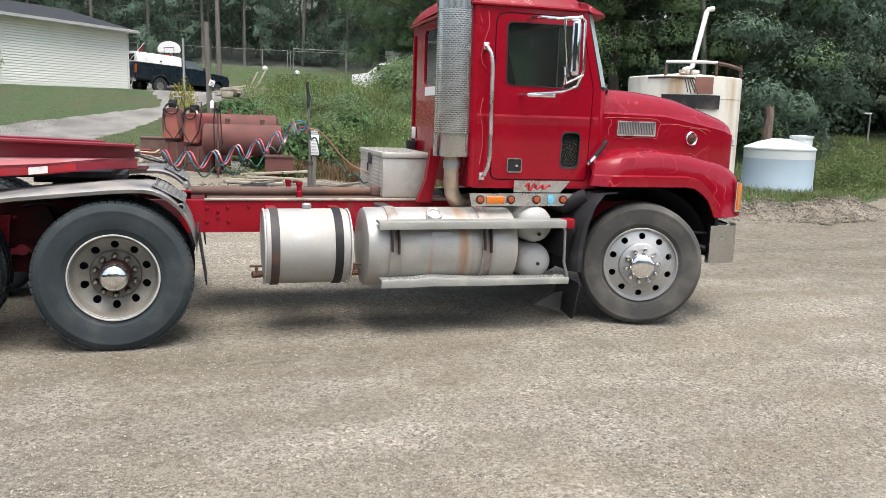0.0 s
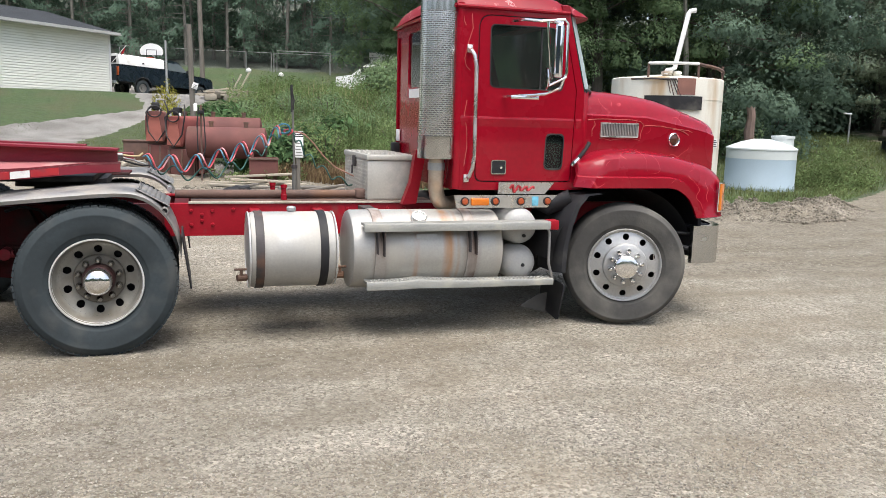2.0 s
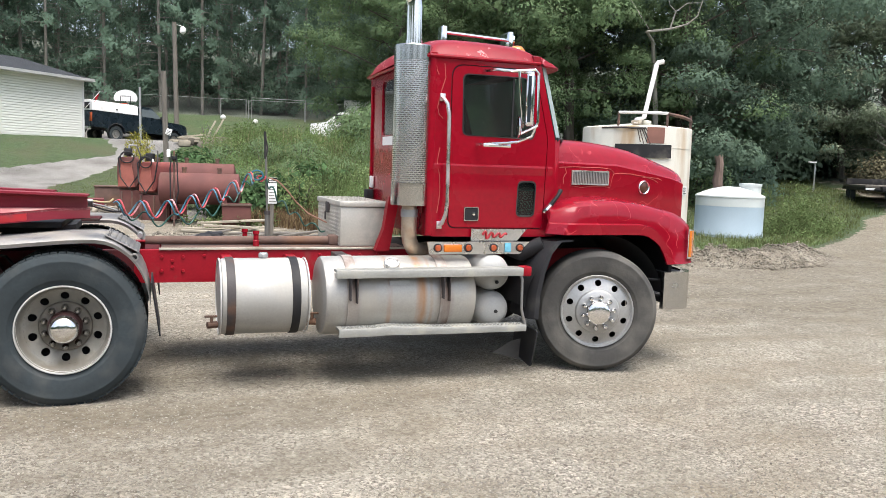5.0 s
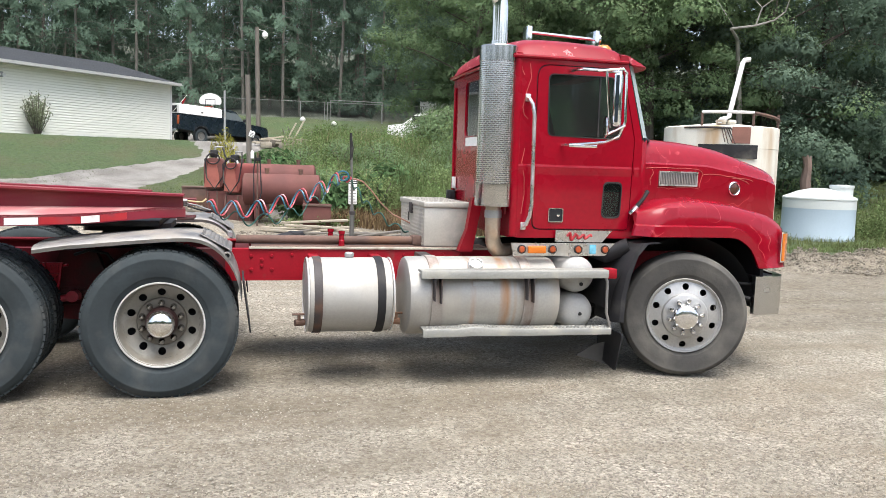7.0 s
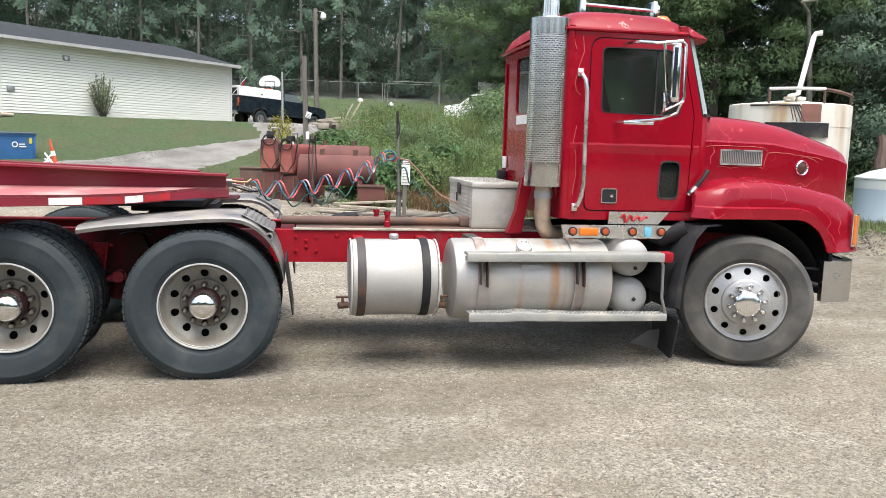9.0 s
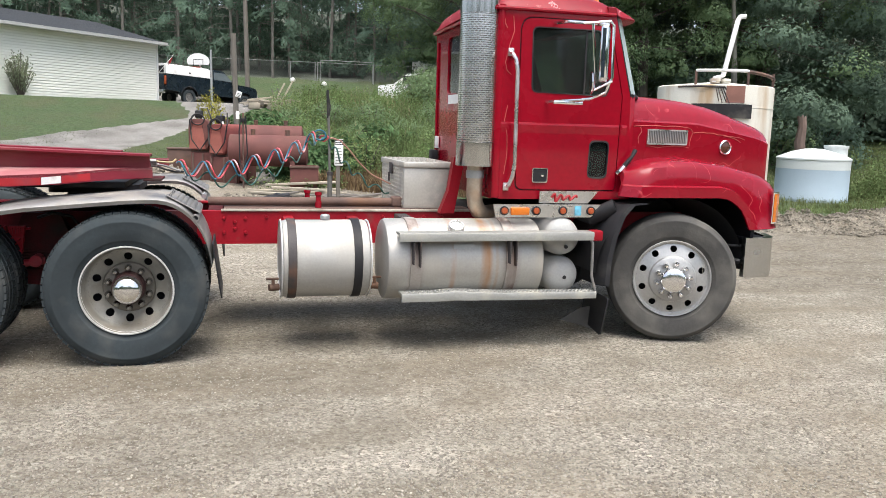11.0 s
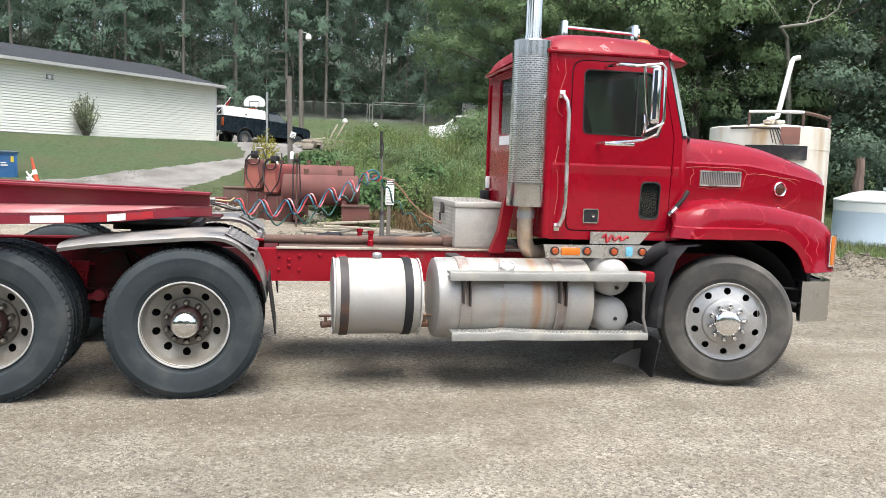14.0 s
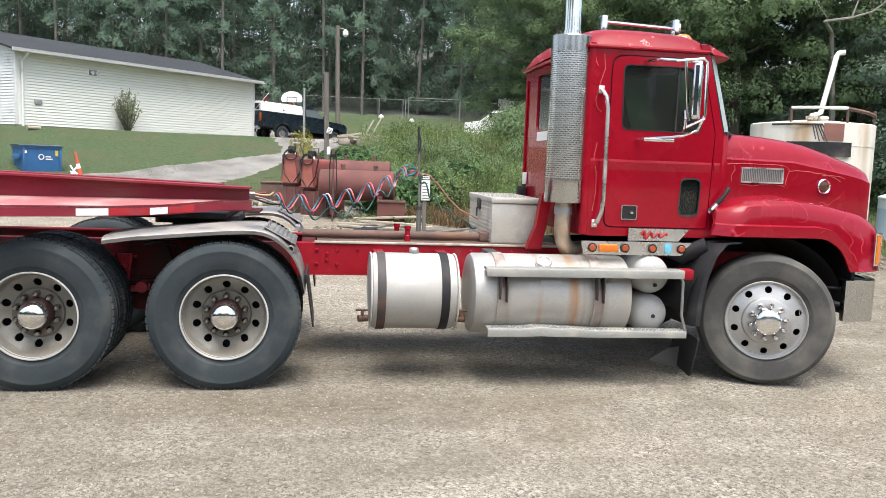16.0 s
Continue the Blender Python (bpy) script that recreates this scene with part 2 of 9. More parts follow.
M_WOOD = mat("grey_weathered_wood", (0.15, 0.135, 0.115), 0.85, var=0.3, scale=3, fine=30, bump=0.4, stretch=(6, 6, 0.6))
M_PALEWOOD = mat("pale_weathered_board", (0.36, 0.32, 0.25), 0.85, var=0.3, scale=3, fine=30, bump=0.4, stretch=(0.6, 6, 6))
M_POST = mat("dull_grey_green_steel", (0.17, 0.17, 0.155), 0.55, 0.3, var=0.25, bump=0.1)
M_GALV = mat("galvanised_steel", (0.42, 0.43, 0.43), 0.5, 0.7, var=0.2, bump=0.08, dirt=(0.25, 0.2, 0.15), dirt_amount=0.3)
M_SIDING = mat("cream_vinyl_siding", (0.82, 0.83, 0.755), 0.55, var=0.03, scale=0.6, bump=0.05, dirt=(0.72, 0.72, 0.63), dirt_amount=0.2, dirt_scale=0.8)
M_GUTTER = mat("weathered_gutter_paint", (0.50, 0.50, 0.49), 0.5, var=0.1, scale=1.5, bump=0.03)
M_ROOF = mat("grey_asphalt_shingles", (0.036, 0.040, 0.045), 0.9, spec=0.2, var=0.3, scale=1.5, fine=14, bump=0.5, dist=0.02)
M_CONC = mat("stained_concrete", (0.30, 0.25, 0.20), 0.9, var=0.25, scale=1.5, bump=0.3)
M_CREAM = mat("cream_tank_paint", (0.70, 0.68, 0.60), 0.5, var=0.08, scale=1.2, bump=0.08, dirt=(0.42, 0.30, 0.18), dirt_amount=0.35, dirt_scale=1.6, dirt_stretch=(1, 1, 0.2))
M_POLY = mat("translucent_white_poly", (0.58, 0.62, 0.61), 0.45, var=0.06, scale=1, bump=0.05)
M_POLY_WET = mat("filled_blue_white_poly", (0.36, 0.45, 0.52), 0.45, var=0.08, scale=1, bump=0.05)
M_TANKRED = mat("faded_red_tank_paint", (0.235, 0.07, 0.063), 0.8, spec=0.25, var=0.25, scale=1.5, bump=0.2, dirt=(0.15, 0.06, 0.05), dirt_amount=0.6, dirt_scale=1.3)
M_TANKBROWN = mat("brown_oxidised_tank", (0.15, 0.062, 0.055), 0.8, spec=0.25, var=0.3, scale=1.5, bump=0.2, dirt=(0.10, 0.05, 0.04), dirt_amount=0.6, dirt_scale=1.3)
M_SALMON = mat("sun_faded_salmon_paint", (0.34, 0.12, 0.095), 0.8, spec=0.2, var=0.2, scale=3, bump=0.1, dirt=(0.24, 0.09, 0.075), dirt_amount=0.4, dirt_scale=3)
M_BLUE = mat("blue_dumpster_paint", (0.03, 0.125, 0.30), 0.5, var=0.2, scale=2, bump=0.1, dirt=(0.10, 0.09, 0.08), dirt_amount=0.3)
M_GREENCAR = mat("dark_green_car_paint", (0.012, 0.02, 0.028), 0.25, var=0.1, bump=0.0, coat=0.5)
M_LID = mat("dark_blue_grey_lid", (0.022, 0.05, 0.085), 0.5, var=0.2, bump=0.1)
M_ORANGE = mat("orange_cone_plastic", (0.52, 0.085, 0.03), 0.6, var=0.15, bump=0.1)
M_STONE = mat("pale_stone", (0.37, 0.34, 0.285), 0.9, spec=0.05, var=0.15, scale=4, bump=0.2, per_piece=0.38)
M_LIP = mat("bright_worn_aluminium", (0.62, 0.62, 0.60), 0.35, 0.4, var=0.1, scale=6, bump=0.03)
M_RUBBLE = mat("grey_rubble", (0.215, 0.192, 0.155), 0.9, spec=0.15, var=0.25, scale=4, bump=0.4, per_piece=0.4)
M_DIAMOND = mat("bright_tread_plate", (0.52, 0.50, 0.45), 0.45, 0.45, var=0.08, scale=8, bump=0.06, dirt=(0.36, 0.35, 0.32), dirt_amount=0.4, dirt_scale=6)
M_STEP = mat("pale_dusty_aluminium", (0.31, 0.31, 0.285), 0.5, 0.45, var=0.1, scale=6, bump=0.06, dirt=(0.36, 0.345, 0.285), dirt_amount=0.4, dirt_scale=5)
M_AIRTANK = mat("grey_white_tank_paint", (0.36, 0.36, 0.345), 0.42, var=0.08, bump=0.05, dirt=(0.36, 0.34, 0.3), dirt_amount=0.35, dirt_scale=5)
M_BARK = mat("grey_bark", (0.10, 0.085, 0.07), 0.9, var=0.35, scale=3, fine=25, bump=0.6, dist=0.02, stretch=(4, 4, 0.7))
M_BARK_PALE = mat("pale_grey_forest_bark", (0.17, 0.16, 0.14), 0.9, var=0.3, scale=3, fine=25, bump=0.5, dist=0.02, stretch=(4, 4, 0.7))
M_LEAF_A = leaf_mat("light_locust_leaves", (0.165, 0.238, 0.122), 0.1, through=0.35)
M_LEAF_B = leaf_mat("dark_maple_leaves", (0.142, 0.205, 0.148), 0.1, through=0.45)
# forest leaf colour lifted and turned bluish in place of haze
M_LEAF_C = leaf_mat("haze_lifted_forest_leaves", (0.145, 0.215, 0.158), 0.06, through=0.5)
M_LEAF_D = leaf_mat("weed_leaves", (0.155, 0.205, 0.085), 0.4, 0.4)
M_GRASS = leaf_mat("grass_blades", (0.115, 0.15, 0.06), 0.2)

# ---- building helpers ----
def thing(name, label, category, at=None, group="", kind=""):
    e = new(name)
    e.empty_display_size = 0.2
    e.matrix_basis = at if at is not None else Matrix()
    return tagged(e, label, category, group, kind)


def to_mesh(name, bm, material, smooth=35):
    me = bpy.data.meshes.new(name)
    bmesh.ops.recalc_face_normals(bm, faces=bm.faces)
    for f in bm.faces:
        f.smooth = True
    lim = math.cos(radians(smooth))
    for e in bm.edges:
        if len(e.link_faces) == 2:
            a, b = e.link_faces
            e.smooth = a.normal.dot(b.normal) > lim
    bm.to_mesh(me)
    bm.free()
    for m in (material if isinstance(material, (list, tuple)) else [material]):
        me.materials.append(m)
    return me


def part(name, bm, material, parent, label="", loc=None):
    ob = new(name, bm if isinstance(bm, bpy.types.Mesh) else to_mesh(name, bm, material))
    ob.parent = parent
    if loc is not None:
        ob.matrix_basis = loc if isinstance(loc, Matrix) else Matrix.Translation(loc)
    return tagged(ob, label)


def box(bm, x0, x1, y0, y1, z0, z1, bevel=0.0, seg=2, m=None):
    r = bmesh.ops.create_cube(bm, size=1, matrix=Matrix.LocRotScale(((x0 + x1) / 2, (y0 + y1) / 2, (z0 + z1) / 2), None, (abs(x1 - x0), abs(y1 - y0), abs(z1 - z0))))
    vs = r["verts"]
    if bevel:
        es = list({e for v in vs for e in v.link_edges})
        rb = bmesh.ops.bevel(bm, geom=es, offset=bevel, segments=seg, affect="EDGES", profile=0.5)
        vs = list({v for f in rb["faces"] for v in f.verts} | {v for v in vs if v.is_valid})
    if m is not None:
        bmesh.ops.transform(bm, matrix=m, verts=vs)
    return bm


def B(*a, **k):
    return box(bmesh.new(), *a, **k)


def tube(bm, pts, r, seg=8, caps=True):
    """A round bar along points; r is one radius or one for each point."""
    pts = [Vector(p) for p in pts]
    n = len(pts)
    rs = r if isinstance(r, (list, tuple)) else [r] * n
    rings, up = [], None
    for i, p in enumerate(pts):
        d = (pts[min(i + 1, n - 1)] - pts[max(i - 1, 0)]).normalized()
        if up is None:
            up = d.orthogonal().normalized()
        up = (up - d * up.dot(d))
        up = up.normalized() if up.length > 1e-6 else d.orthogonal().normalized()
        s = d.cross(up)
        rings.append([bm.verts.new(p + (up * math.cos(a) + s * math.sin(a)) * rs[i]) for a in (2 * math.pi * k / seg for k in range(seg))])
    for a, b in zip(rings, rings[1:]):
        for k in range(seg):
            bm.faces.new((a[k], a[(k + 1) % seg], b[(k + 1) % seg], b[k]))
    if caps:
        bm.faces.new(rings[0])
        bm.faces.new(rings[-1][::-1])
    return bm


def Tube(*a, **k):
    return tube(bmesh.new(), *a, **k)


def revolve(bm, prof, seg=32, m=None):
    """Turns (radius, along) points round the y axis."""
    rings = []
    for r, y in prof:
        if r < 1e-5:
            rings.append([bm.verts.new((0, y, 0))])
        else:
            rings.append([bm.verts.new((r * math.cos(a), y, r * math.sin(a))) for a in (2 * math.pi * k / seg for k in range(seg))])
    for a, b in zip(rings, rings[1:]):
        for k in range(seg):
            q = [a[k % len(a)], a[(k + 1) % len(a)], b[(k + 1) % len(b)], b[k % len(b)]]
            u = []
            for v in q:
                if v not in u:
                    u.append(v)
            if len(u) > 2:
                bm.faces.new(u)
    if m is not None:
        bmesh.ops.transform(bm, matrix=m, verts=[v for ring in rings for v in ring])
    return bm


def Rev(*a, **k):
    return revolve(bmesh.new(), *a, **k)


ALONG_X = Matrix.Rotation(radians(-90), 4, "Z")   # y axis to +x
ALONG_Z = Matrix.Rotation(radians(90), 4, "X")    # y axis to +z


def rounded(pts, r, seg=5):
    out = []
    n = len(pts)
    for i in range(n):
        p, a, b = Vector(pts[i]), Vector(pts[i - 1]), Vector(pts[(i + 1) % n])
        rr = r[i] if isinstance(r, (list, tuple)) else r
        if rr <= 0:
            out.append(p)
            continue
        u, v = (a - p).normalized(), (b - p).normalized()
        ang = u.angle(v)
        t = min(rr / math.tan(ang / 2), (a - p).length * 0.48, (b - p).length * 0.48)
        p0, p1 = p + u * t, p + v * t
        for k in range(seg + 1):
            s = k / seg
            out.append((1 - s) ** 2 * p0 + 2 * s * (1 - s) * p + s * s * p1)
    return out


def panel(bm, outline, holes, place, thick):
    """A flat plate with holes. outline and holes in two dimensions; place maps (u, v, w) to the world, w across the plate."""
    edges, allv = [], []
    for loop in [outline, *holes]:
        vs = [bm.verts.new((p[0], p[1], 0)) for p in loop]
        allv += vs
        for i in range(len(vs)):
            edges.append(bm.edges.new((vs[i - 1], vs[i])))
    r = bmesh.ops.triangle_fill(bm, use_beauty=True, use_dissolve=False, edges=edges, normal=(0, 0, 1))
    faces = [f for f in r["geom"] if isinstance(f, bmesh.types.BMFace)]
    ex = bmesh.ops.extrude_face_region(bm, geom=faces)
    nv = [v for v in ex["geom"] if isinstance(v, bmesh.types.BMVert)]
    for v in nv:
        v.co.z += thick
    for v in allv + nv:
        v.co = Vector(place(*v.co))
    return bm


def Panel(*a, **k):
    return panel(bmesh.new(), *a, **k)


def loft(bm, sections, close_ends=True, ring=False):
    rings = [[bm.verts.new(p) for p in s] for s in sections]
    n = len(rings[0])
    for a, b in zip(rings, rings[1:]):
        for k in range(n if ring else n - 1):
            bm.faces.new((a[k], a[(k + 1) % n], b[(k + 1) % n], b[k]))
    if close_ends:
        bm.faces.new(rings[0])
        bm.faces.new(rings[-1][::-1])
    return bm


def quads_mesh(name, v, material, k=4):
    """One mesh out of an array of n faces by k corners."""
    n = len(v)
    me = bpy.data.meshes.new(name)
    me.vertices.add(n * k)
    me.vertices.foreach_set("co", np.ascontiguousarray(v, dtype=np.float32).reshape(-1))
    me.loops.add(n * k)
    me.loops.foreach_set("vertex_index", np.arange(n * k, dtype=np.int32))
    me.polygons.add(n)
    me.polygons.foreach_set("loop_start", np.arange(0, n * k, k, dtype=np.int32))
    me.update(calc_edges=True)
    me.materials.append(material)
    return me


def ss(a, p, q):
    t = np.clip((a - p) / (q - p), 0, 1)
    return t * t * (3 - 2 * t)


def ground_z(x, y):
    """Height of the ground: a flat yard that climbs to the house, the bank and the wooded hill."""
    dx, dy = np.asarray(x, float) - 0.62, np.asarray(y, float) + 5.65
    r, b = np.hypot(dx, dy), np.degrees(np.arctan2(dx, dy))
    zl = np.interp(r, [0, 17, 20, 23, 27, 30, 32, 38, 43, 46, 50, 52, 58, 64, 80, 100, 160, 400], [0, 0, 0.2, 0.5, 0.95, 1.78, 2.37, 2.40, 2.42, 3.2, 4.2, 4.4, 4.85, 6.0, 10.6, 15.2, 22, 34])
    zr = np.interp(r, [0, 26, 36, 46, 50, 60, 100, 160, 400], [0, 0, 0.35, 1.05, 1.2, 2.4, 14, 20, 30])
    w = ss(b, 24, 33)
    return (zl * (1 - w) + zr * w) * ss(b, -75, -38) * (1 - ss(b, 68, 105))


def gz(x, y):
    return float(ground_z(x, y))


def polar(b, r, dz=0.0):
    """A place on the ground, by bearing and distance from the yard's middle."""
    x, y = 0.62 + r * math.sin(radians(b)), -5.65 + r * math.cos(radians(b))
    return Vector((x, y, gz(x, y) + dz))


def ridge_z(x, y):
    """Broken ridge of pushed-up gravel along the yard's far edge."""
    x, y = np.asarray(x, float), np.asarray(y, float)
    mid = np.interp(x, [3, 8, 10, 11.2, 12.4, 14.1, 16, 18.5, 24], [11.8, 8.2, 6.85, 6.6, 7.0, 8.1, 9.6, 12.6, 17])
    rough = np.array([abs(noise.noise((a * 0.9, b * 0.9, 9.0))) + 0.5 * abs(noise.noise((a * 3.1, b * 3.1, 5.0))) for a, b in zip(x.ravel(), y.ravel())]).reshape(x.shape)
    return np.exp(-((y - mid) / 0.6) ** 2) * ss(x, 2.5, 8.5) * (1 - ss(x, 13.2, 15.4)) * (0.17 + 0.42 * rough)

# ---- ground ----
def inside(px, py, poly):
    r = np.zeros(px.shape, bool)
    n = len(poly)
    for i in range(n):
        (x0, y0), (x1, y1) = poly[i - 1], poly[i]
        c = ((y0 > py) != (y1 > py)) & (px < (x1 - x0) * (py - y0) / (y1 - y0 + 1e-12) + x0)
        r ^= c
    return r


LAWN = [(-60, 11.0), (-10.0, 16.8), (-7.0, 19.3), (-6.04, 20.3), (-4.3, 21.85), (-2.27, 23.3), (-1.19, 23.95), (-0.85, 24.35), (-0.8, 24.95), (-1.15, 25.9), (-1.5, 27.2), (-2.6, 31.0), (-4, 60), (-90, 60)]
PATCH = [(-2.5, 17.8), (-2.3, 19.9), (-1.7, 21.2), (-0.75, 22.85), (-0.3, 23.5), (0.3, 24.3), (1.5, 25.6), (2.2, 26), (3.0, 15.5), (1.0, 16.2), (-1.0, 16.4)]
BANK = [(3.0, 14.2), (4.6, 12.3), (9.6, 10.0), (11.0, 9.3), (13.0, 9.0), (15.5, 9.3), (18.7, 11.5), (22.9, 14.6), (25.5, 17.0), (29.0, 18.9), (33, 24), (44, 40), (80, 90), (-4, 95), (4.0, 36), (3.4, 24)]
RIGHT = [(18.9, 9.0), (21.4, 11.9), (25.9, 15.4), (31.5, 18.2), (36, 20.0), (60, 45), (90, 45), (70, 10), (28, 4.0), (20.4, 7.6)]
FENCE_LAWN = [(-8, 44), (-3, 43), (3, 39.0), (2.5, 34), (2.4, 30), (2.2, 24), (4.5, 24), (4.5, 60), (-8, 60)]


def build_ground():
    def axis(lo, hi, step, far):
        core = np.arange(lo, hi + 1e-6, step)
        out = [hi]
        d = step
        while out[-1] < far:
            d *= 1.12
            out.append(out[-1] + d)
        inn = [lo]
        d = step
        while inn[-1] > -far:
            d *= 1.12
            inn.append(inn[-1] - d)
        return np.concatenate([inn[:0:-1], core, out[1:]])
    xs, ys = axis(-10, 22, 0.16, 1500), axis(-8, 32, 0.16, 1500)
    X, Y = np.meshgrid(xs, ys)
    Z = ground_z(X, Y)
    rnd = np.array([noise.noise((x * 0.35, y * 0.35, 0.0)) * 0.6 + noise.noise((x * 1.6, y * 1.6, 3.0)) * 0.4 for x, y in zip(X.ravel(), Y.ravel())]).reshape(X.shape)
    near = np.where((Y > -1.0) & (Y < 3.5) & (X > -6) & (X < 6), 0.25, 1.0)
    Z = Z + rnd * 0.022 * near + rnd * 0.25 * ss(np.hypot(X, Y), 24, 60)
    ridge = ridge_z(X, Y)
    Z = Z + ridge
    # wheel tracks in the gravel
    packed = np.zeros(X.shape)
    for k, off in enumerate((-2.3, -1.1, 0.0, 0.7, 1.9, 2.5)):
        ty = 4.4 + off + 0.02 * (X - 6) ** 2 * (X > 6)
        Z = Z - 0.03 * np.exp(-((Y - ty) / 0.22) ** 2) * ss(X, -6, 2)
        packed = np.maximum(packed, 1.0 * np.exp(-((Y - ty - 0.1 * np.sin(X * 0.8 + k)) / 0.2) ** 2) * ss(X, 2.5, 5))
    # browner, darker bands along and under the truck, and curving tracks before it
    for k, (y0, slope, bend, w, amount) in enumerate(((-0.5, 0.02, 0.0, 0.26, 0.9), (0.4, 0.0, 0.0, 0.55, 0.85), (1.6, 0.0, 0.0, 0.6, 0.85), (-1.5, 0.22, 0.02, 0.16, 0.6), (-2.1, 0.30, 0.02, 0.2, 0.6), (-2.5, 0.42, 0.03, 0.14, 0.5), (-1.0, 0.12, 0.02, 0.12, 0.5))):
        ty = y0 + slope * (X + 1) + bend * (X + 1) ** 2 + 0.08 * np.sin(X * 1.3 + k * 2)
        packed = np.maximum(packed, amount * np.exp(-((Y - ty) / w) ** 2) * ss(X, -4, -2) * (1 - ss(X, 2.6, 5.2)) * (0.65 + 0.5 * rnd))
    verts = np.stack([X, Y, Z], -1).reshape(-1, 3)
    ny, nx = X.shape
    i = np.arange(ny * nx).reshape(ny, nx)
    faces = np.stack([i[:-1, :-1], i[:-1, 1:], i[1:, 1:], i[1:, :-1]], -1).reshape(-1, 4)
    me = bpy.data.meshes.new("ground")
    me.from_pydata(verts.tolist(), [], faces.tolist())
    me.polygons.foreach_set("use_smooth", np.ones(len(me.polygons), bool))
    grass = np.zeros(X.shape)
    for poly in (LAWN, PATCH, BANK, RIGHT, FENCE_LAWN):
        grass = np.maximum(grass, inside(X, Y, poly).astype(float))
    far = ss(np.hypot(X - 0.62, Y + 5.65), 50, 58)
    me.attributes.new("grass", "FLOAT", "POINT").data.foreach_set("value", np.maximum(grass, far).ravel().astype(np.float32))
    me.attributes.new("hazed_litter", "FLOAT", "POINT").data.foreach_set("value", far.ravel().astype(np.float32))
    me.attributes.new("soil", "FLOAT", "POINT").data.foreach_set("value", np.clip(packed + np.maximum(ridge * 3.5, np.maximum(0.85 * ss(X, 4.2, 8) * ss(Y, -0.8, 2.5), 0.9 * ss(Y, 7.8, 9.5) * ss(X, -0.5, 1.5)) + 0.42 * (1 - ss(X, -1.2, 3.2)) * (1 - ss(Y, 0.5, 3))), 0, 1).ravel().astype(np.float32))
    drive = ss(Y, 13, 16) * (X < 2.5)
    me.attributes.new("drive", "FLOAT", "POINT").data.foreach_set("value", drive.ravel().astype(np.float32))

    m = bpy.data.materials.new("gravel_and_grass")
    m.use_nodes = True
    nt = m.node_tree
    bs = nt.nodes["Principled BSDF"]
    vec = nt.nodes.new("ShaderNodeTexCoord").outputs["Object"]

    def attr(name, edge):
        a = nt.nodes.new("ShaderNodeAttribute")
        a.attribute_name = name
        n = noise_fac(nt, vec, 2.5, 6, 0.2, 0.8)
        ad = nt.nodes.new("ShaderNodeMath")
        ad.operation = "ADD"
        nt.links.new(a.outputs["Fac"], ad.inputs[0])
        nt.links.new(n, ad.inputs[1])
        r = nt.nodes.new("ShaderNodeMapRange")
        r.inputs["From Min"].default_value, r.inputs["From Max"].default_value = 1 - edge, 1 + edge
        nt.links.new(ad.outputs[0], r.inputs["Value"])
        return r.outputs["Result"]
    # gravel: single stones of two sizes, dusty patches, damp wheel streaks
    def pebbles(scale):
        vo = nt.nodes.new("ShaderNodeTexVoronoi")
        vo.inputs["Scale"].default_value = scale
        nt.links.new(vec, vo.inputs["Vector"])
        hue = nt.nodes.new("ShaderNodeSeparateColor")
        nt.links.new(vo.outputs["Color"], hue.inputs["Color"])
        return vo, hue
    vo, hue = pebbles(52)
    hue2 = pebbles(92)[1]
    big = ramp_mix(nt, hue.outputs[0], (0.12, 0.104, 0.08), (0.76, 0.695, 0.575))
    small = ramp_mix(nt, hue2.outputs[0], (0.13, 0.113, 0.088), (0.62, 0.567, 0.466))
    stone = ramp_mix(nt, hue.outputs[1], big, small)
    fine = noise_fac(nt, vec, 130, 3, 0.36, 0.64)
    dust = ramp_mix(nt, fine, (0.178, 0.153, 0.107), (0.355, 0.318, 0.234))
    dust = ramp_mix(nt, noise_fac(nt, vec, 60, 4, 0.5, 0.72), dust, (0.185, 0.156, 0.113))
    patch = noise_fac(nt, vec, 1.7, 10, 0.42, 0.62)
    half = nt.nodes.new("ShaderNodeMath")
    half.operation, half.inputs[1].default_value = "MULTIPLY", 0.42
    nt.links.new(patch, half.inputs[0])
    gravel = ramp_mix(nt, half.outputs[0], stone, dust)
    mud = noise_fac(nt, vec, 0.55, 7, 0.54, 0.80, (0.3, 1.6, 1))
    mudc = ramp_mix(nt, fine, (0.147, 0.122, 0.082), (0.263, 0.224, 0.156))
    gravel = ramp_mix(nt, mud, gravel, mudc)
    rut = nt.nodes.new("ShaderNodeMath")
    rut.operation, rut.inputs[1].default_value = "MULTIPLY", 0.26
    nt.links.new(noise_fac(nt, vec, 1.5, 7, 0.50, 0.62, (0.14, 1.7, 1)), rut.inputs[0])
    gravel = ramp_mix(nt, rut.outputs[0], gravel, mudc)
    tan = nt.nodes.new("ShaderNodeMath")   # trodden tan patches, a stride across
    tan.operation, tan.inputs[1].default_value = "MULTIPLY", 0.42
    nt.links.new(noise_fac(nt, vec, 0.9, 9, 0.48, 0.64, (0.7, 1.1, 1)), tan.inputs[0])
    gravel = ramp_mix(nt, tan.outputs[0], gravel, ramp_mix(nt, hue2.outputs[1], (0.175, 0.135, 0.085), (0.42, 0.345, 0.24)))
    part_soil = nt.nodes.new("ShaderNodeMath")
    part_soil.operation, part_soil.inputs[1].default_value = "MULTIPLY", 0.72
    nt.links.new(attr("soil", 0.5), part_soil.inputs[0])
    gravel = ramp_mix(nt, part_soil.outputs[0], gravel, ramp_mix(nt, noise_fac(nt, vec, 14, 6, 0.35, 0.65), (0.116, 0.094, 0.064), (0.263, 0.231, 0.169)))
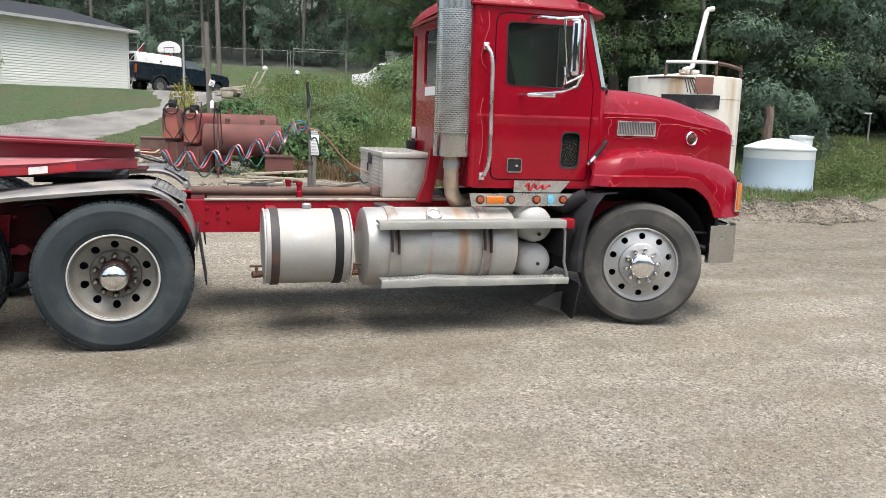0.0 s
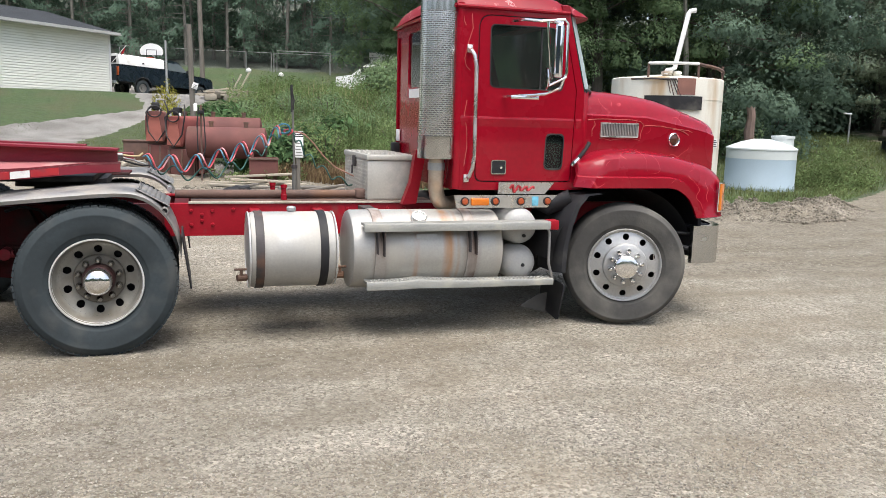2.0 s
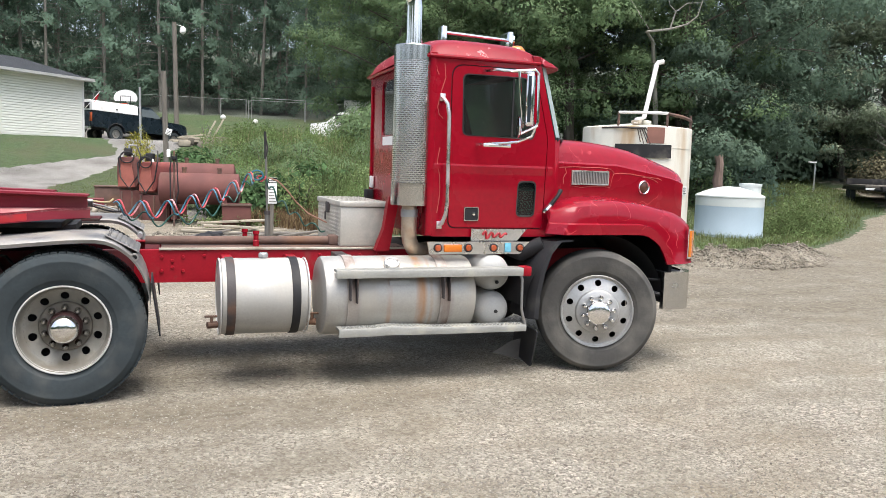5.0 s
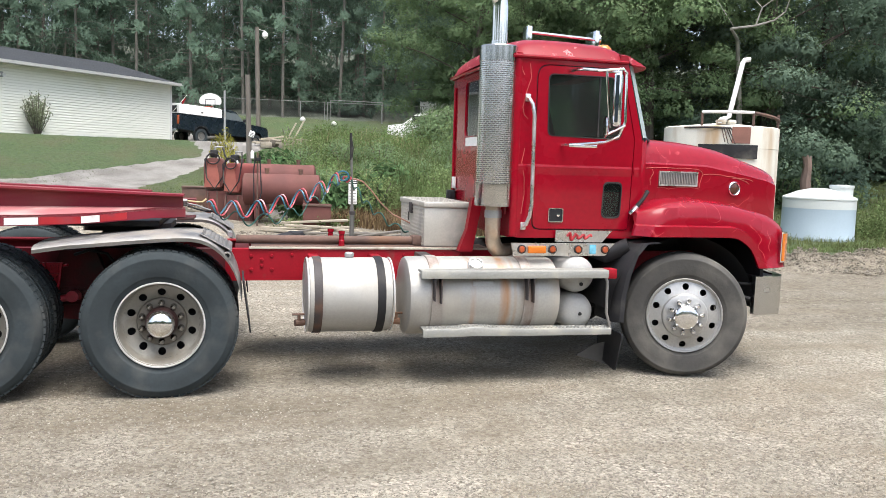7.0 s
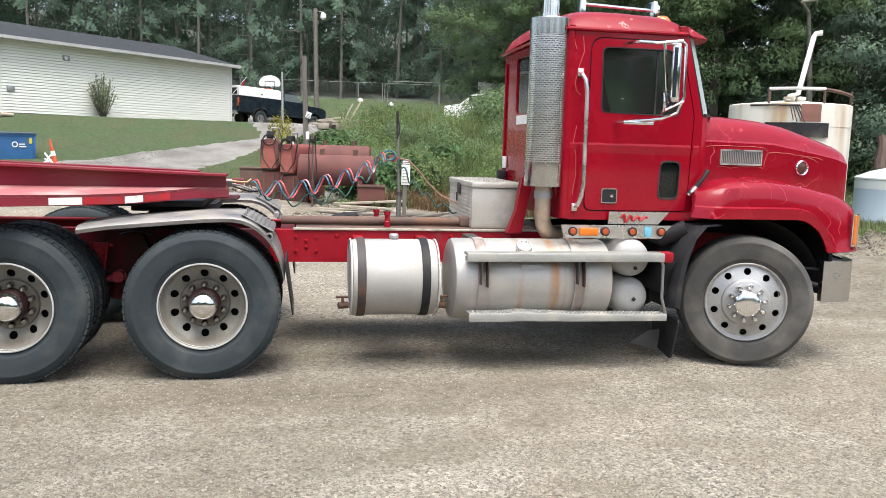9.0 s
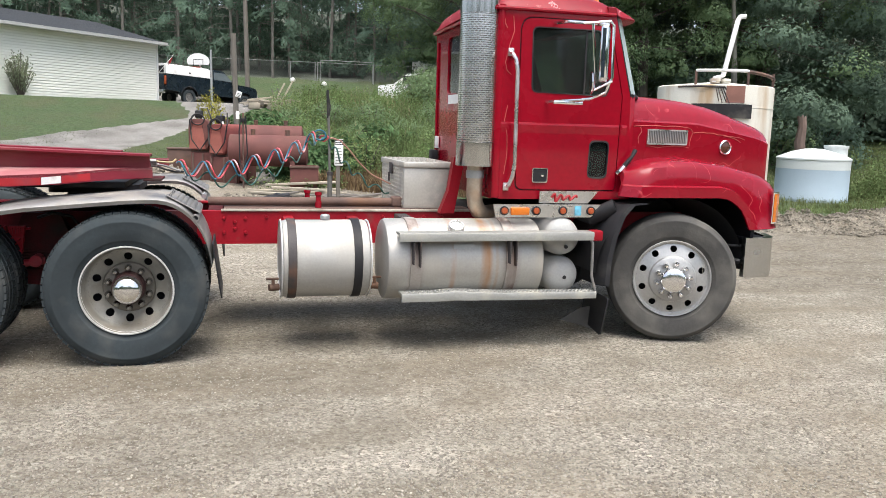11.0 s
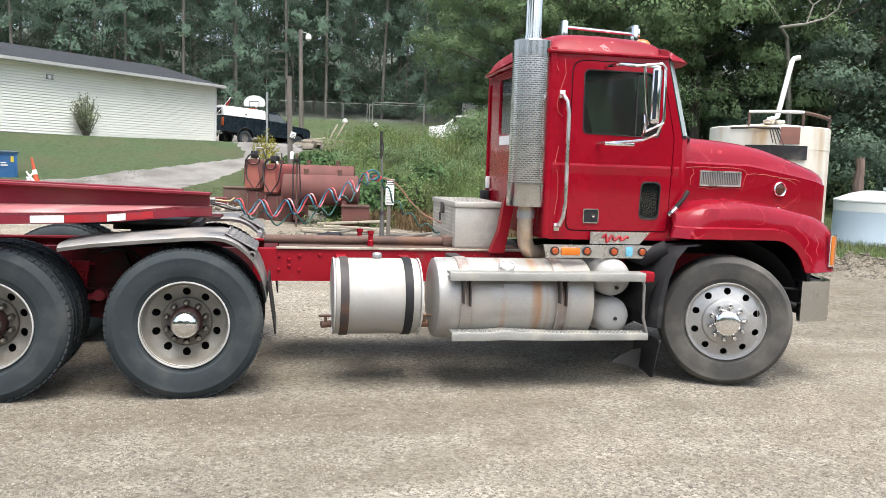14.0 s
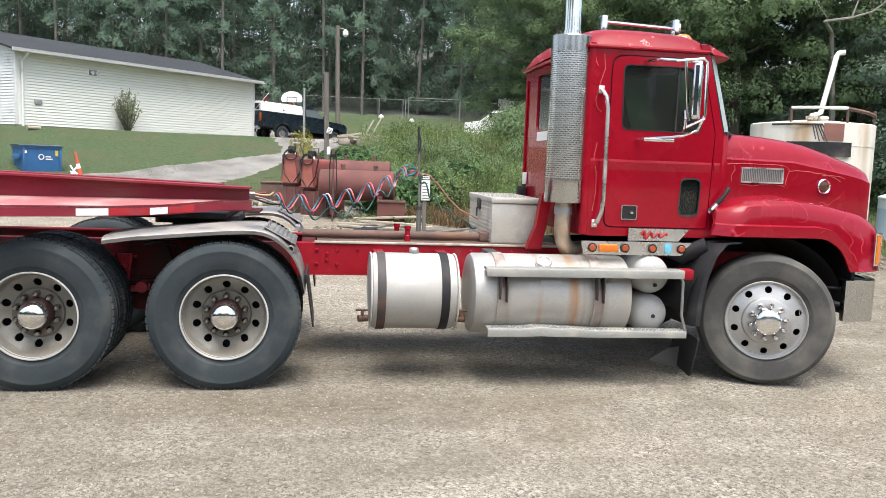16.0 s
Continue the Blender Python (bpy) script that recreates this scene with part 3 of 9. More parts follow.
    dr = ramp_mix(nt, noise_fac(nt, vec, 1.2, 5), (0.19, 0.18, 0.165), (0.31, 0.298, 0.275))
    gravel = ramp_mix(nt, attr("drive", 0.15), gravel, dr)
    tuft = noise_fac(nt, vec, 9, 6, 0.3, 0.7)
    dry = noise_fac(nt, vec, 0.5, 5, 0.45, 0.75)
    turf = ramp_mix(nt, tuft, (0.044, 0.076, 0.027), (0.082, 0.124, 0.046))
    turf = ramp_mix(nt, dry, turf, (0.092, 0.09, 0.044))
    # woodland litter, its colour paled and greyed to carry the hill's haze
    hazed_litter = ramp_mix(nt, tuft, (0.075, 0.09, 0.068), (0.12, 0.138, 0.105))
    turf = ramp_mix(nt, attr("hazed_litter", 0.15), turf, hazed_litter)
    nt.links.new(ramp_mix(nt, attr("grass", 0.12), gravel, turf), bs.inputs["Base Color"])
    bs.inputs["Roughness"].default_value = 0.92
    bp = nt.nodes.new("ShaderNodeBump")
    bp.inputs["Strength"].default_value, bp.inputs["Distance"].default_value = 1.0, 0.0115
    mixh = nt.nodes.new("ShaderNodeMath")
    mixh.operation = "SUBTRACT"
    nt.links.new(fine, mixh.inputs[0])
    nt.links.new(vo.outputs["Distance"], mixh.inputs[1])
    nt.links.new(mixh.outputs[0], bp.inputs["Height"])
    nt.links.new(bp.outputs["Normal"], bs.inputs["Normal"])
    me.materials.append(m)
    return tagged(new("ground", me), "grey-brown gravel yard with tyre tracks, climbing to mown grass", "ground", kind="structure")


build_ground()

# ---- the red tractor unit; x runs to its nose, its right flank is at y = 0 ----
YC = 1.22


def far_y(y):
    return 2 * YC - y


truck = thing("semi_truck", "red conventional day-cab semi tractor parked on gravel, dusty and unladen", "truck")


def ring_with_holes(bm, r0, r1, rh, hr, n, prof, thick=0.012):
    """A wheel disc with n round holes; prof gives the depth for a radius."""
    per = []
    for k in range(4):
        for s in range(4):
            f = s / 4 * 2 - 1
            per.append([(f, -1), (1, f), (-f, 1), (-1, -f)][k])
    allv = []
    for i in range(n):
        c = 2 * math.pi * (i + 0.5) / n
        out, inn = [], []
        for u, v in per:
            a, r = c + u * math.pi / n, (r0 + r1) / 2 + v * (r1 - r0) / 2
            out.append(bm.verts.new((r * math.cos(a), prof(r), r * math.sin(a))))
            ph = math.atan2(v, u)
            a, r = c + hr / rh * math.cos(ph), rh + hr * math.sin(ph)
            inn.append(bm.verts.new((r * math.cos(a), prof(r), r * math.sin(a))))
        back = [bm.verts.new((v.co.x, v.co.y + thick, v.co.z)) for v in inn]
        for k in range(16):
            j = (k + 1) % 16
            bm.faces.new((out[k], out[j], inn[j], inn[k]))
            bm.faces.new((inn[k], inn[j], back[j], back[k]))
        allv += out
    bmesh.ops.remove_doubles(bm, verts=allv, dist=1e-4)
    return bm


def tyre_mesh(width, lugs, material, R=0.525):
    bm = bmesh.new()
    w = width
    prof = [(0.292, 0.03), (0.30, 0.012), (0.325, 0.004), (0.335, -0.005), (0.338, -0.0075), (0.345, -0.0085), (0.36, -0.012), (0.42, -0.022), (0.455, -0.0195), (0.458, -0.0205), (0.466, -0.0195), (0.469, -0.0175), (R - 0.035, -0.008), (R - 0.017, 0.004), (R - 0.012, 0.016), (R - 0.006, 0.04),
            (R - 0.006, w - 0.04), (R - 0.012, w - 0.016), (0.49, w + 0.008), (0.42, w + 0.022), (0.325, w - 0.004), (0.292, w - 0.03)]
    revolve(bm, prof, 72)
    body = to_mesh("tyre", bm, material)
    bm = bmesh.new()
    for k in range(lugs):
        a = 2 * math.pi * k / lugs
        for y0, y1 in ((0.012, 0.085), (w - 0.085, w - 0.012)):
            box(bm, -0.0195, 0.0195, y0, y1, R - 0.022, R, m=Matrix.Rotation(a, 4, "Y"))
    if lugs:
        for y0 in (0.1, w / 2 - 0.02, w - 0.14):
            revolve(bm, [(R - 0.012, y0), (R - 0.001, y0 + 0.003), (R - 0.001, y0 + 0.037), (R - 0.012, y0 + 0.04)], 72)
    return body, to_mesh("tread", bm, material)


TYRE_DRIVE = tyre_mesh(0.26, 66, M_RUBBER)
TYRE_STEER = tyre_mesh(0.28, 0, M_RUBBER_GREY, 0.512)


def nut_mesh(material, r=0.017, h=0.05):
    bm = bmesh.new()
    revolve(bm, [(0, -h), (r * 0.5, -h * 0.97), (r * 0.85, -h * 0.8), (r, -h * 0.5), (r, 0.0)], 10)
    return to_mesh("lug_nut", bm, material)


M_NUT = mat("worn_steel_nut", (0.34, 0.33, 0.31), 0.2, 1.0, var=0.2, bump=0.03)
NUT_OLD, NUT_CHROME = nut_mesh(M_NUT, 0.0225, 0.06), nut_mesh(M_CHROME, 0.023, 0.07)
M_DISC = mat("brown_dusted_disc", (0.17, 0.155, 0.13), 0.6, 0.3, var=0.25, scale=9, bump=0.1, dirt=(0.18, 0.15, 0.12), dirt_amount=0.4, dirt_scale=7)
M_HUB = mat("dark_maroon_hub", (0.03, 0.009, 0.009), 0.5, var=0.3, bump=0.15, dirt=(0.035, 0.02, 0.016), dirt_amount=0.5, dirt_scale=8)


def drive_wheel(at):
    wheel = part("wheel", bmesh.new(), M_RIM_OLD, truck, "dual wheel with lugged tyres and dusty dished aluminium rim", at)
    for dy in (0.0, 0.33):
        part("tyre", TYRE_DRIVE[0], None, wheel, "black tyre with worn block tread", (0, dy, 0))
        tagged(part("tread", TYRE_DRIVE[1], None, wheel, "", (0, dy, 0)), kind="stuff")
    bm = bmesh.new()
    revolve(bm, [(0.296, 0.006), (0.289, 0.02), (0.284, 0.05), (0.272, 0.10), (0.264, 0.112), (0.256, 0.116)], 64)
    ring_with_holes(bm, 0.172, 0.256, 0.213, 0.0275, 10, lambda r: 0.116 + 0.042 * (0.256 - r) / 0.084)
    rim = part("rim", bm, M_RIM_OLD, wheel)
    part("wheel_disc", Rev([(0.172, 0.158), (0.168, 0.142), (0.162, 0.137), (0.05, 0.137)], 48), M_DISC, wheel, "brown-dusted bolt face")
    part("rim_lip", Rev([(0.286, 0.03), (0.296, 0.014), (0.302, 0.003), (0.299, -0.003), (0.292, -0.003), (0.290, 0.01)], 64), M_LIP, rim, "bright worn rim lip")
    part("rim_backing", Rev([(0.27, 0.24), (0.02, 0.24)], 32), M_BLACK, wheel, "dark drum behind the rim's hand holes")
    part("hub", Rev([(0.110, 0.14), (0.108, 0.075), (0.098, 0.05), (0.02, 0.05)], 32), M_HUB, wheel, "maroon axle hub")
    part("hub_cap", Rev([(0.094, 0.055), (0.094, 0.02), (0.089, 0.0), (0.073, -0.018), (0.044, -0.029), (0, -0.033)], 40), M_CHROME, wheel, "polished chrome hub cap")
    for k in range(10):
        a = 2 * math.pi * (k + 0.5) / 10
        part("lug_nut", NUT_OLD, None, wheel, "", Matrix.Translation((0.1365 * math.cos(a), 0.137, 0.1365 * math.sin(a))))
    return wheel


def steer_wheel(at):
    wheel = part("wheel", bmesh.new(), M_RIM, truck, "steered front wheel with smooth grey-dusted tyre and bright alloy rim", at)
    part("tyre", TYRE_STEER[0], None, wheel, "grey-dusted rib tyre")
    bm = bmesh.new()
    revolve(bm, [(0.285, 0.05), (0.298, 0.015), (0.3075, 0.0), (0.303, -0.006), (0.295, -0.004), (0.288, 0.02), (0.278, 0.022)], 64)
    ring_with_holes(bm, 0.185, 0.278, 0.238, 0.027, 10, lambda r: 0.022 - 0.03 * (0.278 - r) / 0.093)
    revolve(bm, [(0.185, -0.008), (0.178, -0.03), (0.168, -0.036), (0.05, -0.036)], 48)
    part("rim", bm, M_RIM, wheel)
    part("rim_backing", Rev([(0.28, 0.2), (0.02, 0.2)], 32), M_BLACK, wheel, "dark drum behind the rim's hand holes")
    part("hub_cap", Rev([(0.104, -0.036), (0.103, -0.075), (0.098, -0.094), (0.086, -0.106), (0.066, -0.113), (0.035, -0.117), (0, -0.118)], 40), M_CHROME, wheel, "polished chrome hub cap")
    for k in range(10):
        a = 2 * math.pi * (k + 0.3) / 10
        part("lug_nut", NUT_CHROME, None, wheel, "", Matrix.Translation((0.131 * math.cos(a), -0.036, 0.131 * math.sin(a))))
    return wheel


AXLE = 0.515
for x in (0.0, -1.25):
    drive_wheel(Matrix.Translation((x, 0.0, AXLE)))
    drive_wheel(Matrix.Translation((x, 2 * YC, AXLE)) @ Matrix.Rotation(math.pi, 4, "Z"))
STEER = radians(-21)
steer_wheel(Matrix.Translation((4.057, 0.02, AXLE)) @ Matrix.Rotation(STEER, 4, "Z"))
steer_wheel(Matrix.Translation((4.057, 2 * YC - 0.02, AXLE)) @ Matrix.Rotation(math.pi + STEER, 4, "Z"))

# chassis
for y0, y1, lab in ((0.785, 0.875, "red painted channel rail with rivets"), (1.565, 1.655, "red painted channel rail with rivets")):
    s = 1 if y0 < YC else -1
    yo, yi = (y0, y1) if s > 0 else (y1, y0)
    # the rear length gets a darker crimson than the front
    for x0, x1 in ((0.42, 4.9), (-2.1, 0.418)):
        bm = bmesh.new()
        box(bm, x0, x1, min(yo, yo + s * 0.01), max(yo, yo + s * 0.01), 0.71, 0.965)
        box(bm, x0, x1, min(yo + s * 0.01, yi), max(yo + s * 0.01, yi), 0.953, 0.965)
        box(bm, x0, x1, min(yo + s * 0.01, yi), max(yo + s * 0.01, yi), 0.71, 0.722)
        r_ = part("frame_rail", bm, M_FRAME if x0 > 0 else M_REAR_RAIL, truck, lab if x0 > 0 else "darker crimson rear frame rail")
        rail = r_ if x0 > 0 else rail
    if s > 0:
        for x, z in [(0.62, 0.91), (0.70, 0.88), (0.78, 0.91), (0.62, 0.80), (0.70, 0.83), (0.78, 0.80), (0.94, 0.92), (1.86, 0.92), (2.0, 0.92), (2.2, 0.92), (2.35, 0.92)]:
            part("bolt", Rev([(0, -0.014), (0.01, -0.014), (0.014, -0.008), (0.015, 0)], 8), M_FRAME, rail, "", (x, yo, z))
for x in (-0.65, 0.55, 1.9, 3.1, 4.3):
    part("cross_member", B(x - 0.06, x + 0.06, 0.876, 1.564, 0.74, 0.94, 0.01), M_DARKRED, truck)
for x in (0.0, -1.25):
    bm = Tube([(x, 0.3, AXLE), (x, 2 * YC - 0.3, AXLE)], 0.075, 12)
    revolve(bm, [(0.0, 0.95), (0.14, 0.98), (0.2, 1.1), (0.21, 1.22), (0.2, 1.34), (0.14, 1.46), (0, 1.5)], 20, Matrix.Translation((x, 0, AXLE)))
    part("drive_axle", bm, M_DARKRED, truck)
# walking-beam suspension between the drive axles
for y in (0.72, 1.72):
    bm = bmesh.new()
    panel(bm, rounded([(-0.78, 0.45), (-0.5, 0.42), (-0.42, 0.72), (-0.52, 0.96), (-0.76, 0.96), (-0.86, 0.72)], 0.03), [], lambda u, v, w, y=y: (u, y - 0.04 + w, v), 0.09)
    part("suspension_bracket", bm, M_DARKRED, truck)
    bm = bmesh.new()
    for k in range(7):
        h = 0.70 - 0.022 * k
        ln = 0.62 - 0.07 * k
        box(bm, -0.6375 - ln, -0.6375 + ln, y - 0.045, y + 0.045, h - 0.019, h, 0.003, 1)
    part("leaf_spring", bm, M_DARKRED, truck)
bm = bmesh.new()
panel(bm, rounded([(-0.815, 0.655), (-0.765, 0.655), (-0.735, 0.875), (-0.85, 0.875)], 0.012), [], lambda u, v, w: (u, 0.60 + w, v), 0.03)
for q in ((-0.818, -0.855), (-0.762, -0.732)):
    loft(bm, [[(x - 0.007, 0.555, z), (x + 0.007, 0.555, z), (x + 0.007, 0.60, z), (x - 0.007, 0.60, z)] for x, z in ((q[0], 0.66), (q[1], 0.88))], True, True)
for k in range(4):
    box(bm, -0.822 + 0.018 * k, -0.812 + 0.018 * k, 0.588, 0.60, 0.825, 0.862)
panel(bm, [(-0.835, 0.80), (-0.755, 0.80), (-0.775, 0.77), (-0.815, 0.77)], [], lambda u, v, w: (u, 0.575 + w, v), 0.025)
part("spring_saddle", bm, M_FRAME, truck, "red cast bracket with ribbed pocket")
for x, z in ((-0.89, 0.85), (-0.69, 0.865)):
    part("saddle_bolt", Tube([(x, 0.56, z), (x + (0.05 if x < -0.8 else -0.05), 0.60, z - 0.01)], 0.01, 6), M_FRAME, truck)
bm = Tube([(-0.76, 0.56, 0.615), (-0.60, 0.56, 0.635)], 0.026, 12)
tube(bm, [(-0.655, 0.51, 0.637), (-0.655, 0.62, 0.637)], 0.042, 14)
part("torque_rod", bm, M_RED_OLD, truck, "grimy red torque rod with round boss")
part("brake_chamber", Rev([(0, 0.0), (0.07, 0.0), (0.085, 0.03), (0.088, 0.06), (0.075, 0.09), (0.07, 0.2), (0, 0.2)], 18, Matrix.Translation((-0.36, 0.62, 0.78))), M_DARKRED, truck)
part("air_hose", Tube([(-0.36, 0.60, 0.86), (-0.42, 0.56, 0.95), (-0.55, 0.60, 0.97), (-0.66, 0.66, 0.93)], 0.012, 6), M_BLACK, truck)
part("steer_axle", Tube([(4.045, 0.3, 0.47), (4.045, 0.7, 0.40), (4.045, 1.74, 0.40), (4.045, 2.14, 0.47)], 0.06, 10), M_BLACK, truck)
part("engine_block", B(3.2, 4.7, 0.9, 1.54, 0.55, 1.25, 0.06), M_BLACK, truck)
part("gearbox", Rev([(0, 1.9), (0.2, 1.9), (0.27, 2.3), (0.3, 3.15), (0, 3.2)], 16, Matrix.Translation((0, YC, 0.75)) @ ALONG_X), M_BLACK, truck)
part("drive_shaft", Tube([(0.2, YC, 0.79), (1.9, YC, 0.80)], 0.06, 12), M_BLACK, truck)

# fifth wheel under the trailer's nose
bm = bmesh.new()
panel(bm, rounded([(-0.62, 0.78), (-0.12, 0.78), (0.0, 0.95), (0.0, 1.49), (-0.12, 1.66), (-0.62, 1.66)], 0.08), [], lambda u, v, w: (u, v, 1.10 + w + 0.02 * 0), 0.05)
box(bm, -0.5, -0.15, 0.85, 1.59, 0.966, 1.10, 0.02)
part("fifth_wheel", bm, M_BLACK, truck, "greasy black coupling plate")

# long quarter fenders over the forward drive wheels
def quarter_fender(y0, y1, lab):
    top = [(-0.80, 1.045), (-0.60, 1.075), (-0.2, 1.11), (0.0, 1.126), (0.12, 1.132), (0.20, 1.131), (0.26, 1.122), (0.31, 1.104), (0.36, 1.074), (0.41, 1.032), (0.45, 0.985), (0.485, 0.925), (0.51, 0.865), (0.53, 0.79), (0.548, 0.695)]
    secs = []
    ym = (y0 + y1) / 2
    for x, z in top:
        secs.append([(x, y0, z - 0.035), (x, y0 - 0.006, z - 0.01), (x, y0 + 0.01, z + 0.004), (x, y0 + 0.06, z + 0.018), (x, ym, z + 0.025), (x, y1 - 0.06, z + 0.018), (x, y1, z), (x, y1, z - 0.035),
                     (x, y1 - 0.01, z - 0.01), (x, ym, z + 0.013), (x, y0 + 0.012, z - 0.012)])
    bm = bmesh.new()
    loft(bm, secs, True, True)
    f = part("fender", bm, M_ALU_DULL, truck, lab)
    # ribbed tread plate bridging the bend, with a row of slots at its head
    lay = Matrix.Translation((0.262, 0, 1.154)) @ Matrix.Rotation(math.atan2(0.118, 0.213), 4, "Y")
    bm = bmesh.new()
    box(bm, 0.0, 0.245, y0 + 0.02, y1 - 0.04, -0.006, 0.0, 0.002, 1, lay)
    for k in range(6):
        box(bm, 0.045 + k * 0.033, 0.069 + k * 0.033, y0 + 0.03, y1 - 0.05, -0.001, 0.006, 0.0028, 2, lay)
    pad = part("tread_pad", bm, M_ALU_DULL, f, "ribbed aluminium tread plate")
    for k in range(8):
        part("slot", Rev([(0, 0.0015), (0.011, 0.0015), (0.012, 0.0)], 10, lay @ Matrix.Translation((0.022, y0 + 0.06 + k * 0.065, 0)) @ ALONG_Z), M_BLACK, pad)
    bm = Tube([(0.445, y0 + 0.03, 1.0), (0.445, 0.79 if y0 < YC else 1.65, 1.0)], 0.022, 12)
    part("fender_bracket", bm, M_GALV, f)
    bm = bmesh.new()
    revolve(bm, [(0.017, 0.02), (0.017, -0.004), (0.025, -0.004), (0.027, 0.0), (0.027, 0.03)], 20, Matrix.Translation((0.445, y0, 1.0)))
    part("bracket_end", bm, M_ALU_DULL, f)
    part("bracket_bore", Rev([(0, 0.012), (0.0165, 0.012)], 16, Matrix.Translation((0.445, y0, 1.0))), M_BLACK, f)
    bm = bmesh.new()
    panel(bm, [(y0 + 0.02, 0.82), (y1 - 0.05, 0.82), (y1 - 0.05, 0.45), (y0 + 0.05, 0.44)], [], lambda u, v, w: (0.553 + (0.82 - v) * 0.13 + 0.008 * math.sin(v * 22) + w, u, v), 0.011)
    part("mud_flap", bm, M_BLACK, f, "thin black rubber flap")


quarter_fender(0.0, 0.62, "long dull aluminium quarter fender with rolled edge")
quarter_fender(1.82, 2.44, "long dull aluminium quarter fender with rolled edge")


def drum(bm, x0, x1, y, z, r, dish=0.04, seg=48):
    """A tank along x with pressed, rounded ends."""
    revolve(bm, [(0, x0 - 0.0), (r * 0.6, x0 + 0.003), (r * 0.9, x0 + 0.012), (r * 0.97, x0 + 0.02), (r, x0 + dish), (r, (x0 + x1) / 2), (r, x1 - dish), (r * 0.97, x1 - 0.02), (r * 0.9, x1 - 0.012), (r * 0.6, x1 - 0.003), (0, x1)],
            seg, Matrix.Translation((0, y, z)) @ ALONG_X)
    return bm


def strap(x, y, z, r, w, material, parent):
    bm = bmesh.new()
    revolve(bm, [(r, x - w / 2), (r + 0.008, x - w / 2 + 0.002), (r + 0.008, x + w / 2 - 0.002), (r, x + w / 2)], 48, Matrix.Translation((0, y, z)) @ ALONG_X)
    return part("strap", bm, material, parent, "dark steel tank strap")


# short tank with rubbed straps, ahead of the drive wheels
tank = part("hydraulic_tank", drum(bmesh.new(), 1.01, 1.665, 0.35, 0.664, 0.285), M_TANK, truck, "short bright aluminium drum tank")
for x in (1.092, 1.56):
    strap(x, 0.35, 0.664, 0.286, 0.062, M_STRAP if x < 1.2 else M_BLACK, tank)
for x in (1.02, 1.655):
    part("end_seam", Tube([(x, 0.35 + 0.282 * math.cos(a), 0.664 + 0.282 * math.sin(a)) for a in (2 * math.pi * k / 48 for k in range(49))], 0.007, 6), M_LIP, tank)
part("filler_cap", Rev([(0.030, 0), (0.030, 0.02), (0.036, 0.024), (0.036, 0.045), (0.028, 0.055), (0.0, 0.057)], 20, Matrix.Translation((1.345, 0.35, 0.935)) @ ALONG_Z), M_GALV, tank, "grey threaded cap")
for x, s in ((0.985, -1), (1.69, 1)):
    bm = Tube([(x - s * 0.02, 0.30, 0.46), (x + s * 0.05, 0.28, 0.46)], 0.026, 10)
    tube(bm, [(x + s * 0.02, 0.28, 0.46), (x + s * 0.02, 0.28, 0.52)], 0.012, 8)
    tube(bm, [(x - s * 0.02, 0.28, 0.525), (x + s * 0.07, 0.28, 0.525)], 0.009, 8)
    part("drain_valve", bm, M_RUST, tank, "rusty brass valve")
for x in (1.1, 1.6):
    part("tank_bracket", B(x - 0.04, x + 0.04, 0.55, 0.784, 0.5, 0.93, 0.006), M_FRAME, truck)

# long fuel tank
M_FUEL = mat("streaked_fuel_tank_aluminium", (0.40, 0.39, 0.365), 0.44, 0.45, var=0.08, scale=3, bump=0.06, dirt=(0.37, 0.34, 0.285), dirt_amount=0.55, dirt_scale=2.0, dirt_stretch=(1.4, 1, 0.15))
def add_streaks(m, places, colour):
    """Rust runs down the tank below its fittings."""
    nt = m.node_tree
    bs = nt.nodes["Principled BSDF"]
    old = bs.inputs["Base Color"].links[0].from_socket
    vec = nt.nodes.new("ShaderNodeTexCoord").outputs["Object"]
    sep = nt.nodes.new("ShaderNodeSeparateXYZ")
    nt.links.new(vec, sep.inputs[0])
    wob = noise_fac(nt, vec, 9, 4, 0.25, 0.75, (1.5, 1, 0.25))
    for x, w, amt in places:
        d = nt.nodes.new("ShaderNodeMath")
        d.operation, d.inputs[1].default_value = "SUBTRACT", x
        nt.links.new(sep.outputs["X"], d.inputs[0])
        ab = nt.nodes.new("ShaderNodeMath")
        ab.operation = "ABSOLUTE"
        nt.links.new(d.outputs[0], ab.inputs[0])
        mp = nt.nodes.new("ShaderNodeMapRange")
        mp.inputs["From Min"].default_value, mp.inputs["From Max"].default_value = w * 0.3, w
        mp.inputs["To Min"].default_value, mp.inputs["To Max"].default_value = amt, 0.0
        nt.links.new(ab.outputs[0], mp.inputs["Value"])
        mu = nt.nodes.new("ShaderNodeMath")
        mu.operation = "MULTIPLY"
        nt.links.new(mp.outputs["Result"], mu.inputs[0])
        nt.links.new(wob, mu.inputs[1])
        old = ramp_mix(nt, mu.outputs[0], old, colour)
    nt.links.new(old, bs.inputs["Base Color"])


